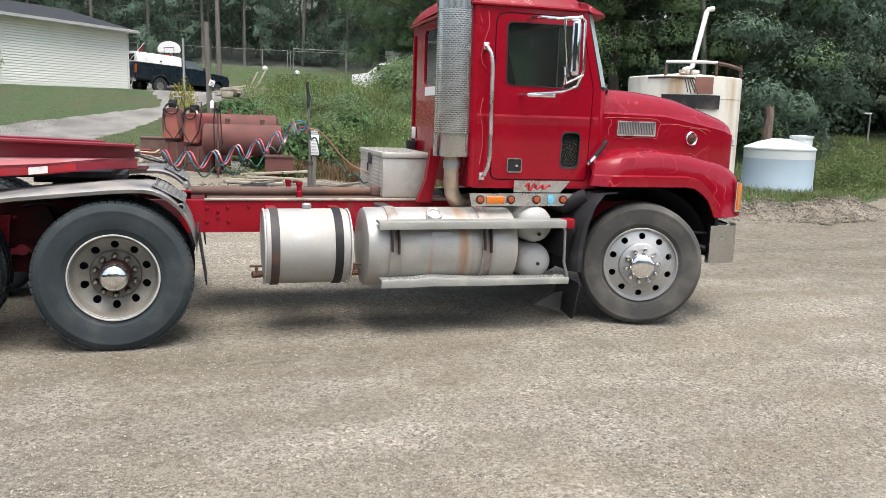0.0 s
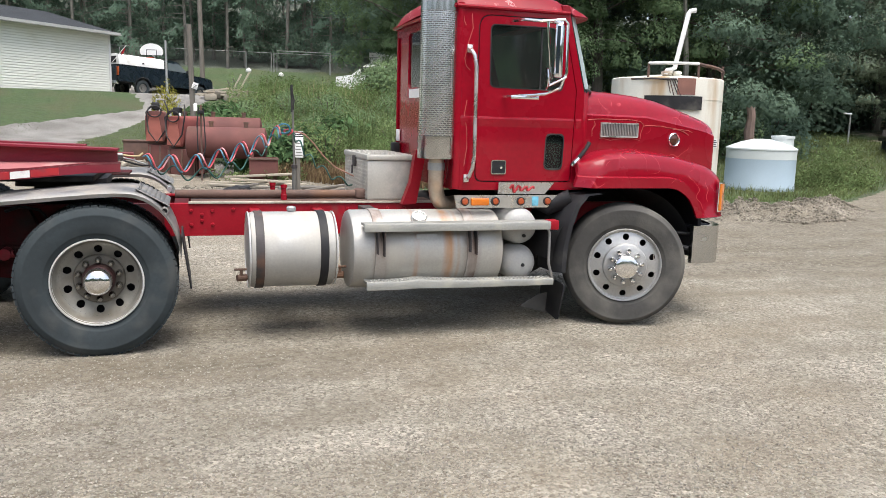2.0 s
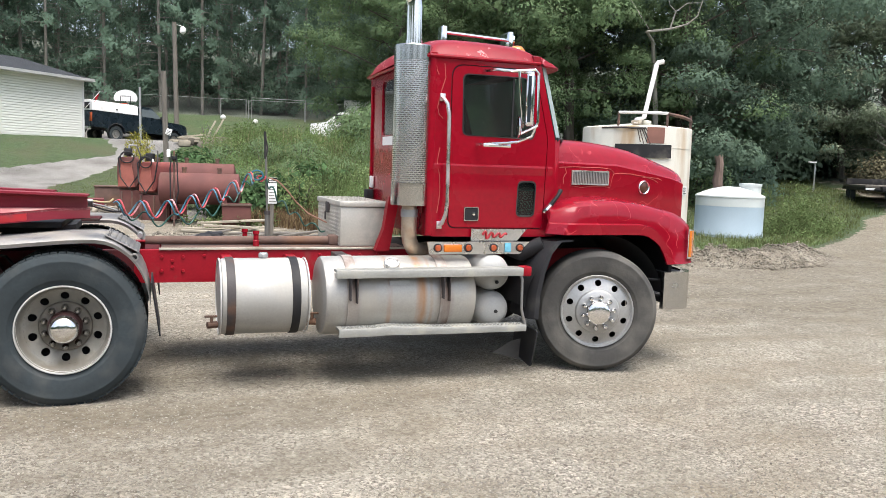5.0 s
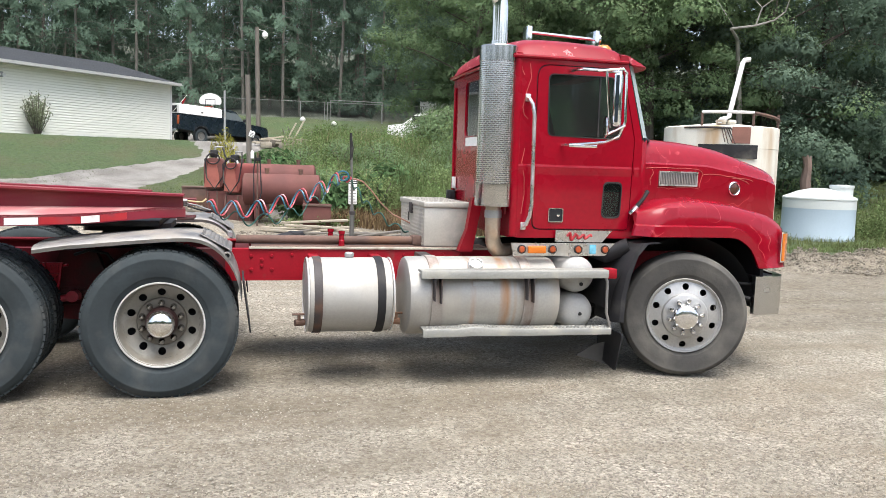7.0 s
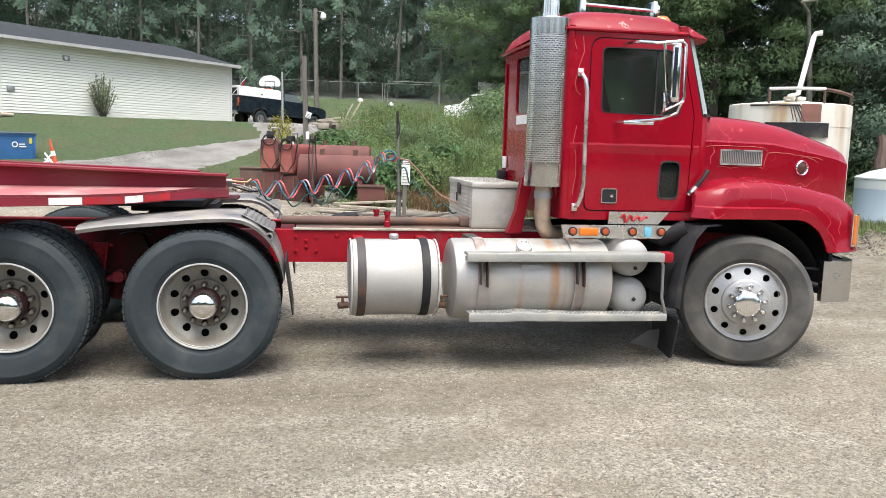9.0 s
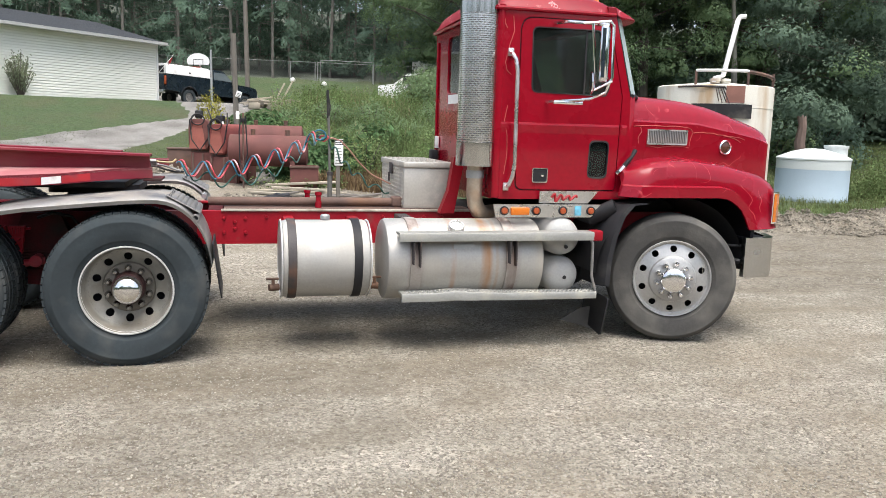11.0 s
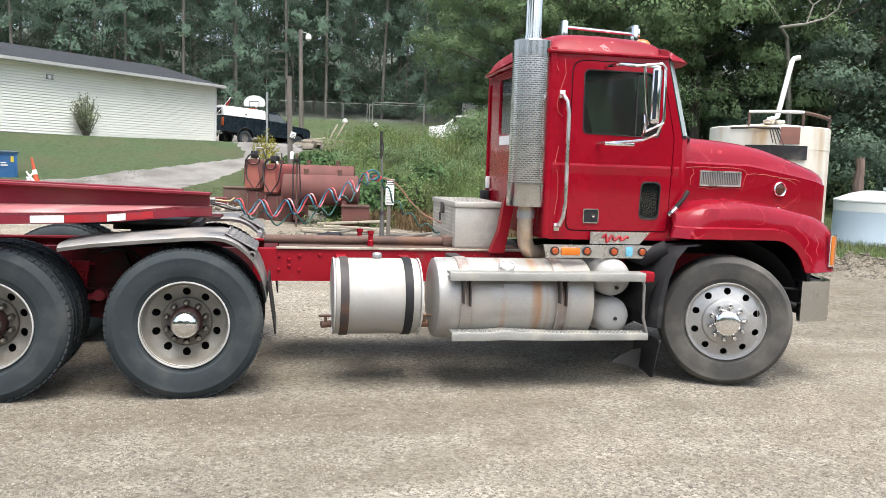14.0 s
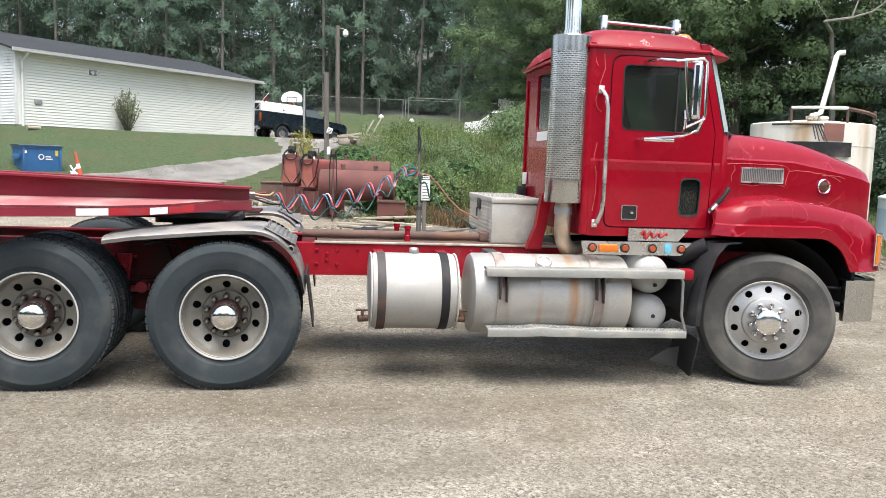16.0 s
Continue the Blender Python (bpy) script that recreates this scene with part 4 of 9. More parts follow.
add_streaks(M_FUEL, [(2.52, 0.055, 1.0), (2.60, 0.02, 0.5), (2.26, 0.03, 0.6)], (0.36, 0.17, 0.06))
add_streaks(M_FUEL, [(1.975, 0.075, 0.7), (2.71, 0.085, 0.8)], (0.16, 0.11, 0.08))
fuel = part("fuel_tank", drum(bmesh.new(), 1.755, 2.99, 0.345, 0.655, 0.305), M_FUEL, truck, "long dull aluminium fuel tank streaked with rust")
for x in (1.975, 2.71):
    strap(x, 0.345, 0.655, 0.306, 0.085, M_STRAP_STAIN, fuel)
    bm = bmesh.new()
    box(bm, x - 0.034, x - 0.024, -0.018, 0.075, 0.66, 0.84, 0.004, 1)
    box(bm, x + 0.016, x + 0.026, -0.018, 0.075, 0.64, 0.84, 0.004, 1)
    part("step_hanger", bm, M_STRAP, fuel, "rusty step hanger")
part("fuel_cap", Rev([(0.062, 0), (0.062, 0.02), (0.055, 0.03), (0.05, 0.03), (0.045, 0.018), (0.0, 0.02)], 24, Matrix.Translation((2.30, 0.16, 0.91)) @ Matrix.Rotation(radians(35), 4, "X") @ ALONG_Z), M_ALU, fuel, "round aluminium fuel cap")
for x in (2.0, 2.72):
    part("tank_bracket", B(x - 0.05, x + 0.05, 0.56, 0.784, 0.4, 0.95, 0.008), M_STRAP, truck)
part("weld_patch", Panel(rounded([(2.26, 0.765), (2.42, 0.765), (2.42, 0.80), (2.26, 0.80)], 0.005), [], lambda u, v, w: (u, 0.06 + (v - 0.765) * 0.3 - w, v), 0.006), M_TANK, fuel)

# two air reservoirs set across the frame, ends outward
for z in (0.835, 0.535):
    bm = bmesh.new()
    revolve(bm, [(0, 0.115), (0.05, 0.12), (0.10, 0.135), (0.135, 0.165), (0.148, 0.21), (0.148, 0.7), (0.1, 0.75), (0, 0.76)], 36, Matrix.Translation((3.165, 0, z)))
    ar = part("air_reservoir", bm, M_AIRTANK, truck, "white-grey air tank with domed end")
    part("drain_plug", Rev([(0, -0.012), (0.014, -0.012), (0.016, 0.0)], 8, Matrix.Translation((3.175, 0.118, z - 0.01 if z < 0.7 else z - 0.07))), M_BLACK, ar)

# step boards
def step_board(z, x0, x1, bend):
    secs = []
    n = 40
    for k in range(n + 1):
        x = x0 + (x1 - x0) * k / n
        d = 0.0
        if bend:
            d = 0.014 * math.exp(-((x - 2.3) / 0.2) ** 2) - 0.02 * (x - x0) / (x1 - x0) + 0.004 * math.sin(x * 23) * math.exp(-((x - 2.3) / 0.3) ** 2)
        secs.append([(x, -0.02, z - 0.062 + d * 0.4), (x, -0.024, z - 0.012 + d), (x, -0.018, z + d), (x, 0.05, z + d + 0.002), (x, 0.11, z + d), (x, 0.11, z - 0.02 + d), (x, 0.0, z - 0.02 + d), (x, 0.0, z - 0.062 + d * 0.4)])
    bm = bmesh.new()
    loft(bm, secs, True, True)
    st = part("step_board", bm, M_STEP, truck, "dented aluminium step board with toothed grip" if bend else "aluminium step board with folded edge")
    if not bend:
        return
    bm = bmesh.new()
    for k in range(46):
        x = x0 + 0.04 + (x1 - x0 - 0.08) * k / 45
        d = 0.014 * math.exp(-((x - 2.3) / 0.2) ** 2) - 0.02 * (x - x0) / (x1 - x0) if bend else 0
        for y in (0.01, 0.06):
            revolve(bm, [(0.013, 0), (0.009, 0.009), (0.005, 0.009)], 6, Matrix.Translation((x, y, z + d)) @ ALONG_Z)
    tagged(part("grip_tread", bm, M_STEP, st), kind="stuff")


step_board(0.895, 1.835, 3.345, False)
step_board(0.452, 1.86, 3.39, True)
bm = Tube([(3.33, 0.05, 0.88), (3.36, 0.03, 0.80), (3.36, 0.02, 0.55), (3.40, 0.02, 0.42)], 0.012, 8)
part("step_post", bm, M_ALU_DULL, truck)
part("step_lug", B(3.35, 3.44, 0.02, 0.12, 0.82, 0.90, 0.012), M_FRAME, truck, "red painted step bracket")

# lamp strip and name plate under the door
bar = part("lamp_strip", Panel([(2.62, 0.985), (3.40, 0.985), (3.56, 1.085), (2.60, 1.085)], [], lambda u, v, w: (u, 0.19 + w, v), 0.02), M_ALU, truck, "polished aluminium lamp strip")
for x in (2.685, 2.945, 3.165, 3.40):
    bm = Rev([(0.035, 0.0), (0.035, -0.012), (0.027, -0.014)], 20, Matrix.Translation((x, 0.19, 1.037)))
    lm = part("lamp_ring", bm, M_BLACK, bar)
    part("side_lamp", Rev([(0.027, -0.010), (0.022, -0.02), (0.0, -0.024)], 20, Matrix.Translation((x, 0.19, 1.037))), M_LENS, bar, "round amber-red side lamp")
part("turn_lamp", B(2.735, 2.885, 0.165, 0.19, 1.005, 1.065, 0.008), M_AMBER, bar, "oblong amber turn lamp")
part("sticker", Panel([(3.265, 1.0), (3.32, 1.0), (3.32, 1.075), (3.265, 1.075)], [], lambda u, v, w: (u, 0.186 - w, v), 0.002), mat("pale_blue_sticker", (0.15, 0.45, 0.6), 0.4, var=0.5, scale=30, bump=0), bar, "square pale blue inspection sticker")
plate = part("name_plate", Panel([(2.99, 1.09), (3.40, 1.09), (3.485, 1.185), (2.99, 1.185)], [], lambda u, v, w: (u, 0.245 + w, v), 0.012), M_ALU, truck, "polished plate with flowing red script drawn as a plain stroke")
pts = [(3.09 + 0.21 * k / 40 + 0.008 * math.sin(k * 0.55), 0.241, 1.135 + (0.030 if k < 14 else 0.016) * math.sin(k * 0.55)) for k in range(41)]
part("script_mark", Tube(pts, 0.0095, 6), M_TAPE_R, plate, "red flowing mark")

# ---- cab ----
YS, YF = 0.28, 2.16
near_side = lambda u, v, w: (u, YS + w, v)
far_side = lambda u, v, w: (u, YF - w, v)
door_out = rounded([(2.80, 1.195), (3.635, 1.195), (3.655, 1.93), (3.52, 2.485), (2.80, 2.485)], [0.06, 0.03, 0.05, 0.06, 0.10])
door_gap = rounded([(2.791, 1.186), (3.644, 1.186), (3.664, 1.932), (3.527, 2.494), (2.791, 2.494)], [0.065, 0.035, 0.055, 0.065, 0.105])
win = rounded([(2.895, 1.935), (3.52, 1.925), (3.545, 1.99), (3.455, 2.425), (2.885, 2.425)], [0.05, 0.03, 0.03, 0.05, 0.05])
vent_win = rounded([(3.39, 1.285), (3.56, 1.285), (3.57, 1.585), (3.40, 1.585)], 0.05)
cab_out = rounded([(2.63, 1.12), (3.70, 1.12), (3.725, 1.94), (3.565, 2.56), (2.63, 2.56)], [0.05, 0.01, 0.02, 0.02, 0.02])
for side in (near_side, far_side):
    near = side is near_side
    part("cab_side", Panel(cab_out, [door_gap], side, 0.04), M_RED, truck)
    door = part("door", Panel(door_out, [win, vent_win], lambda u, v, w, s=side: s(u, v, w - 0.004), 0.035), M_RED, truck, "red cab door with chrome grab rail and dark window")
    part("door_seal", Panel(door_gap, [door_out], lambda u, v, w, s=side: s(u, v, w + 0.012), 0.01), M_BLACK, door)
    part("door_window", Panel(win, [], lambda u, v, w, s=side: s(u, v, w + 0.016), 0.005), M_GLASS, door, "tinted side glass").visible_shadow = False
    inner = [(p - Vector((3.2, 2.18))) * 0.97 + Vector((3.2, 2.18)) for p in win]
    part("window_seal", Panel(win, [inner], lambda u, v, w, s=side: s(u, v, w - 0.008), 0.012), M_BLACK, door)
    if near:
        part("window_divider", Panel([(3.330, 1.94), (3.343, 1.94), (3.343, 2.42), (3.330, 2.42)], [], lambda u, v, w, s=side: s(u, v, w + 0.008), 0.014), M_BLACK, door)
    part("lower_window", Panel(vent_win, [], lambda u, v, w, s=side: s(u, v, w + 0.01), 0.005), M_GLASS, door, "small oval lookdown window")
    inner = [(p - Vector((3.48, 1.435))) * 0.91 + Vector((3.48, 1.435)) for p in vent_win]
    part("window_seal", Panel(vent_win, [inner], lambda u, v, w, s=side: s(u, v, w - 0.009), 0.014), M_BLACK, door)
    part("latch_plate", Panel(rounded([(2.935, 1.255), (3.05, 1.255), (3.05, 1.355), (2.935, 1.355)], 0.012), [], lambda u, v, w, s=side: s(u, v, w - 0.012), 0.012), M_BLACK, door, "black door latch recess")
    part("latch_frame", Panel(rounded([(2.928, 1.248), (3.057, 1.248), (3.057, 1.362), (2.928, 1.362)], 0.016), [rounded([(2.936, 1.256), (3.049, 1.256), (3.049, 1.354), (2.936, 1.354)], 0.012)], lambda u, v, w, s=side: s(u, v, w - 0.016), 0.014), M_BUMPER, door)
    y = YS - 0.016 if near else YF + 0.016
    part("key_lock", Rev([(0, -0.007), (0.012, -0.006), (0.016, 0.004)], 14, Matrix.Translation((3.012, y, 1.305))), M_CHROME, door)
    # pressed swage line along the door
    for x0, x1, dy, up in ((2.803, 3.642, 0.004, door), (2.66, 2.788, 0.0, truck), (3.668, 3.715, 0.0, truck)):
        bm = bmesh.new()
        loft(bm, [[side(x, z, w - dy) for w, z in ((0.002, 1.712), (-0.006, 1.694), (-0.006, 1.684), (0.002, 1.61))] for x in (x0, x1)], True, True)
        part("door_crease" if up is door else "cab_crease", bm, M_RED, up)

# back wall with its window
bw = rounded([(YS + 0.03, 1.12), (YF - 0.03, 1.12), (YF - 0.03, 2.56), (YS + 0.03, 2.56)], 0.03)
bwin = rounded([(0.72, 1.96), (1.72, 1.96), (1.72, 2.46), (0.72, 2.46)], 0.06)
part("cab_back", Panel(bw, [bwin], lambda u, v, w: (2.615 + w, u, v), 0.03), M_RED, truck)
part("rear_window", Panel(bwin, [], lambda u, v, w: (2.63 + w, u, v), 0.005), M_GLASS, truck, "tinted rear window").visible_shadow = False
part("rear_label", Panel(rounded([(1.26, 1.865), (1.65, 1.865), (1.65, 1.945), (1.26, 1.945)], 0.01), [], lambda u, v, w: (2.611 - w, u, v), 0.003), M_WHITE, truck, "white label under the rear window")
wl = part("work_lamp", B(2.53, 2.605, 1.93, 2.03, 1.33, 1.44, 0.015), M_BLACK, truck, "black work lamp low on the cab's back")
part("lamp_plate", B(2.585, 2.61, 1.95, 2.03, 1.455, 1.57, 0.006), M_WHITE, wl, "white lamp plate")
for y in (2.06, 0.40):
    part("back_rib", Tube([(2.607, y, 1.3), (2.607, y, 2.45)], 0.012, 6), M_RED, truck)
part("cab_floor", B(2.65, 3.70, 0.32, 2.12, 1.12, 1.16), M_DARK, truck)
for y in (YS + 0.005, YF - 0.005):
    # rounded back corners
    part("corner_post", Tube([(2.645, y + (0.02 if y < YC else -0.02), 1.13), (2.645, y + (0.02 if y < YC else -0.02), 2.57)], 0.034, 14), M_RED, truck)

# roof with a soft dome and drip rail
bm = bmesh.new()
secs = []
for i in range(25):
    u = -1 + 2 * i / 24
    x = 3.085 + 0.50 * u
    sec = []
    for j in range(33):
        v = -1 + 2 * j / 32
        h = 0.165 * max(0, 1 - abs(u) ** 5) ** 0.5 * max(0, 1 - abs(v) ** 7) ** 0.5 * (1 - 0.10 * max(0, u)) + 0.03 * (1 - v * v)
        sec.append((x, YC + v * 0.955, 2.545 + h))
    secs.append(sec)
loft(bm, secs, False)
part("roof", bm, M_RED_ROOF, truck, "red domed roof with flaking lacquer")
bm = bmesh.new()
tube(bm, [(2.60, 0.27, 2.545), (3.56, 0.27, 2.545)], 0.016, 8)
part("drip_rail", bm, M_RED, truck)
part("drip_rail", Tube([(2.60, far_y(0.27), 2.545), (3.56, far_y(0.27), 2.545)], 0.016, 8), M_RED, truck)
part("drip_rail", Tube([(2.59, 0.27, 2.545), (2.59, far_y(0.27), 2.545)], 0.016, 8), M_RED, truck)
# sun visor
secs = []
for j in range(29):
    v = -1 + 2 * j / 28
    y = YC + v * 0.945
    e = max(0, 1 - abs(v) ** 8)
    x1 = 3.62 + 0.20 * e ** 0.5 + 0.03 * (1 - v * v)
    zt, zb = 2.60 + 0.035 * e, 2.53
    secs.append([(3.50, y, zt), (3.56, y, zt + 0.002), (x1 - 0.04, y, zb + 0.045 * e), (x1, y, zb), (x1 - 0.01, y, zb - 0.012), (3.58, y, zb + 0.01), (3.50, y, zb + 0.02)])
bm = bmesh.new()
loft(bm, secs, True, True)
part("sun_visor", bm, M_RED_ROOF, truck, "red moulded visor above the windscreen")

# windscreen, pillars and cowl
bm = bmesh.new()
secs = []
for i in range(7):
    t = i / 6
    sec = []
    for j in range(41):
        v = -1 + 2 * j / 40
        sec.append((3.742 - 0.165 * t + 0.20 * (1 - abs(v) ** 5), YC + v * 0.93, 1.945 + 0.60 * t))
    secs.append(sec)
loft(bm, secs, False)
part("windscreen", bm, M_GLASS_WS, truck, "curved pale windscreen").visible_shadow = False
bm = bmesh.new()
for y in (0.288, far_y(0.288)):
    tube(bm, [(3.738, y, 1.93), (3.572, y, 2.55)], 0.007, 8)
tube(bm, [(3.748 + 0.20 * (1 - abs(v / 16) ** 5), YC + v / 16 * 0.93, 1.937) for v in range(-16, 17)], 0.018, 8)
part("screen_seal", bm, M_BLACK, truck)
bm = bmesh.new()
for s in (0, 1):
    bm = bmesh.new()
    y0, y1 = (0.2845, 0.32) if not s else (2.12, 2.1555)
    panel(bm, [(3.70, 1.12), (3.745, 1.12), (3.735, 1.93), (3.565, 2.55), (3.555, 2.55), (3.70, 1.94)], [], lambda u, v, w: (u, y0 + w, v), y1 - y0)
    part("windscreen_pillar", bm, M_RED, truck)
part("cowl_side", B(3.727, 3.778, 0.2875, 0.33, 1.12, 1.935, 0.004), M_RED, truck)
part("firewall", B(3.70, 3.78, 0.32, 2.12, 1.12, 1.93), M_RED, truck)

# things seen through the door glass
seat = part("driver_seat", B(2.75, 3.15, 0.5, 0.95, 1.45, 1.62, 0.05), M_DARK, truck, "dark cloth seat")
box_b = bmesh.new()
box(box_b, 2.70, 2.84, 0.5, 0.95, 1.6, 1.95, 0.05)
part("backrest", box_b, M_DARK, seat)
part("passenger_backrest", B(2.86, 2.99, 1.48, 1.95, 1.5, 2.10, 0.05), M_DARK, truck, "dark cloth seat back")
part("dashboard", B(3.42, 3.72, 0.36, 2.08, 1.5, 1.97, 0.05), M_DARK, truck)
bm = bmesh.new()
ringpts = [Vector((3.30 + 0.10 * math.cos(a), 1.72 + 0.22 * math.sin(a), 1.92 + 0.14 * math.cos(a))) for a in (2 * math.pi * k / 32 for k in range(33))]
tube(bm, ringpts, 0.016, 8)
tube(bm, [(3.30, 1.5, 1.92), (3.30, 1.94, 1.92)], 0.012, 6)
tube(bm, [(3.30, 1.72, 1.92), (3.5, 1.72, 1.75)], 0.03, 8)
part("steering_wheel", bm, M_BLACK, truck)
part("headliner", B(2.66, 3.56, 0.33, 2.11, 2.52, 2.55), M_DARK, truck)

# hood, lofted along its length
HOOD_X = [3.752, 3.85, 4.0, 4.2, 4.4, 4.6, 4.78, 4.92, 5.02, 5.09, 5.14, 5.165]
def hood_w(x):
    return np.interp(x, [3.76, 4.2, 4.6, 4.95, 5.12, 5.165], [0.90, 0.87, 0.83, 0.79, 0.77, 0.75])
def hood_t(x):
    return np.interp(x, [3.76, 3.9, 4.1, 4.54, 4.87, 5.05, 5.12, 5.165], [1.955, 1.955, 1.955, 1.91, 1.815, 1.755, 1.735, 1.705])
secs = []
for x in HOOD_X:
    w, t = hood_w(x), hood_t(x)
    c = float(np.interp(x, [3.75, 4.4, 4.7, 5.05, 5.165], [1.755, 1.745, 1.70, 1.64, 1.60]))
    r = t - c
    half = [(w, 1.20), (w, 1.45), (w, c - 0.012), (w - 0.020, c + 0.004), (w - 0.036, c + 0.35 * r), (w - 0.066, c + 0.64 * r), (w - 0.12, c + 0.85 * r), (w - 0.21, c + 0.96 * r), (w - 0.36, t + 0.004), (w - 0.58, t + 0.012), (0, t + 0.02)]
    sec = [(x, YC - a, z) for a, z in half] + [(x, YC + a, z) for a, z in half[-2::-1]]
    secs.append(sec)
bm = bmesh.new()
loft(bm, secs, True)
hood = part("hood", bm, M_RED_HOOD, truck, "long sloping red hood with hairline scratches")
def on_hood(x, out=0.0):
    return YC - float(hood_w(x)) - out
slope = math.atan2(hood_w(3.85) - hood_w(4.21), 0.36)
gm = Matrix.Translation((4.115, on_hood(4.115), 1.625)) @ Matrix.Rotation(slope, 4, "Z")
bm = bmesh.new()
panel(bm, rounded([(-0.19, -0.062), (0.19, -0.062), (0.19, 0.062), (-0.19, 0.062)], 0.008), [rounded([(-0.178, -0.05), (0.178, -0.05), (0.178, 0.05), (-0.178, 0.05)], 0.004)], lambda u, v, w: gm @ Vector((u, -0.012 + w, v)), 0.016)
grille = part("side_grille", bm, M_ALU, hood, "oblong hood-side intake with upright fins")
part("grille_back", B(-0.178, 0.178, -0.004, 0.0, -0.05, 0.05, m=gm), M_BLACK, grille)
FIN = B(-0.0045, 0.0045, -0.012, 0.0, -0.05, 0.05)
FIN = to_mesh("fin", FIN, M_ALU_DULL)
for k in range(22):
    part("fin", FIN, None, grille, "", gm @ Matrix.Translation((-0.168 + k * 0.016, 0, 0)))
em = Matrix.Translation((4.695, on_hood(4.695, 0.002), 1.553)) @ Matrix.Rotation(math.atan2(hood_w(4.5) - hood_w(4.7), 0.2), 4, "Z")
badge = part("round_badge", Rev([(0.062, 0.004), (0.062, -0.010), (0.055, -0.018), (0.049, -0.013), (0.046, -0.006)], 32, em), M_CHROME, hood, "chrome-ringed round badge with dark centre")
part("badge_centre", Rev([(0.048, -0.006), (0.03, -0.016), (0, -0.02)], 24, em), mat("dark_amber_enamel", (0.085, 0.028, 0.015), 0.25, var=0.3, bump=0, coat=0.3), badge)
part("radiator_front", B(5.15, 5.19, YC - 0.6, YC + 0.6, 0.95, 1.5, 0.03), M_CHROME, truck)
# faded hand-laid pinstripes
for st_ in (((3.80, 1.705), (4.095, 1.712), (4.32, 1.705), (4.365, 1.67), (4.34, 1.60), (4.335, 1.555)), ((4.37, 1.665), (4.50, 1.668), (4.62, 1.655), (4.73, 1.640)), ((4.64, 1.655), (4.76, 1.635), (4.86, 1.595)), ((4.68, 1.640), (4.80, 1.640), (4.90, 1.62)),
            ((3.86, 1.70), (3.875, 1.66), (3.845, 1.615), (3.85, 1.57)), ((3.92, 1.55), (4.03, 1.537), (4.20, 1.552), (4.33, 1.542))):
    pq = [Vector((x, 0, z)) for x, z in st_]
    fine_ = [pq[i].lerp(pq[i + 1], f / 6) + Vector((0, 0, 0.006 * math.sin(math.pi * f / 6))) for i in range(len(pq) - 1) for f in range(6)] + [pq[-1]]
    part("pinstripe", Tube([(q.x, on_hood(q.x, 0.0005), q.z) for q in fine_], 0.0028, 6), M_STRIPE, hood, "faded pale pinstripe")
# hood latch: rubber strap and chrome catch
bm = Tube([(3.69, 0.235, 1.39), (3.745, 0.225, 1.46), (3.785, 0.245, 1.515)], [0.02, 0.015, 0.02], 8)
part("hood_strap", bm, M_BLACK, truck)
part("hood_catch", Tube([(3.635, 0.245, 1.325), (3.655, 0.235, 1.35), (3.70, 0.235, 1.40)], [0.02, 0.024, 0.018], 8), M_CHROME, truck)

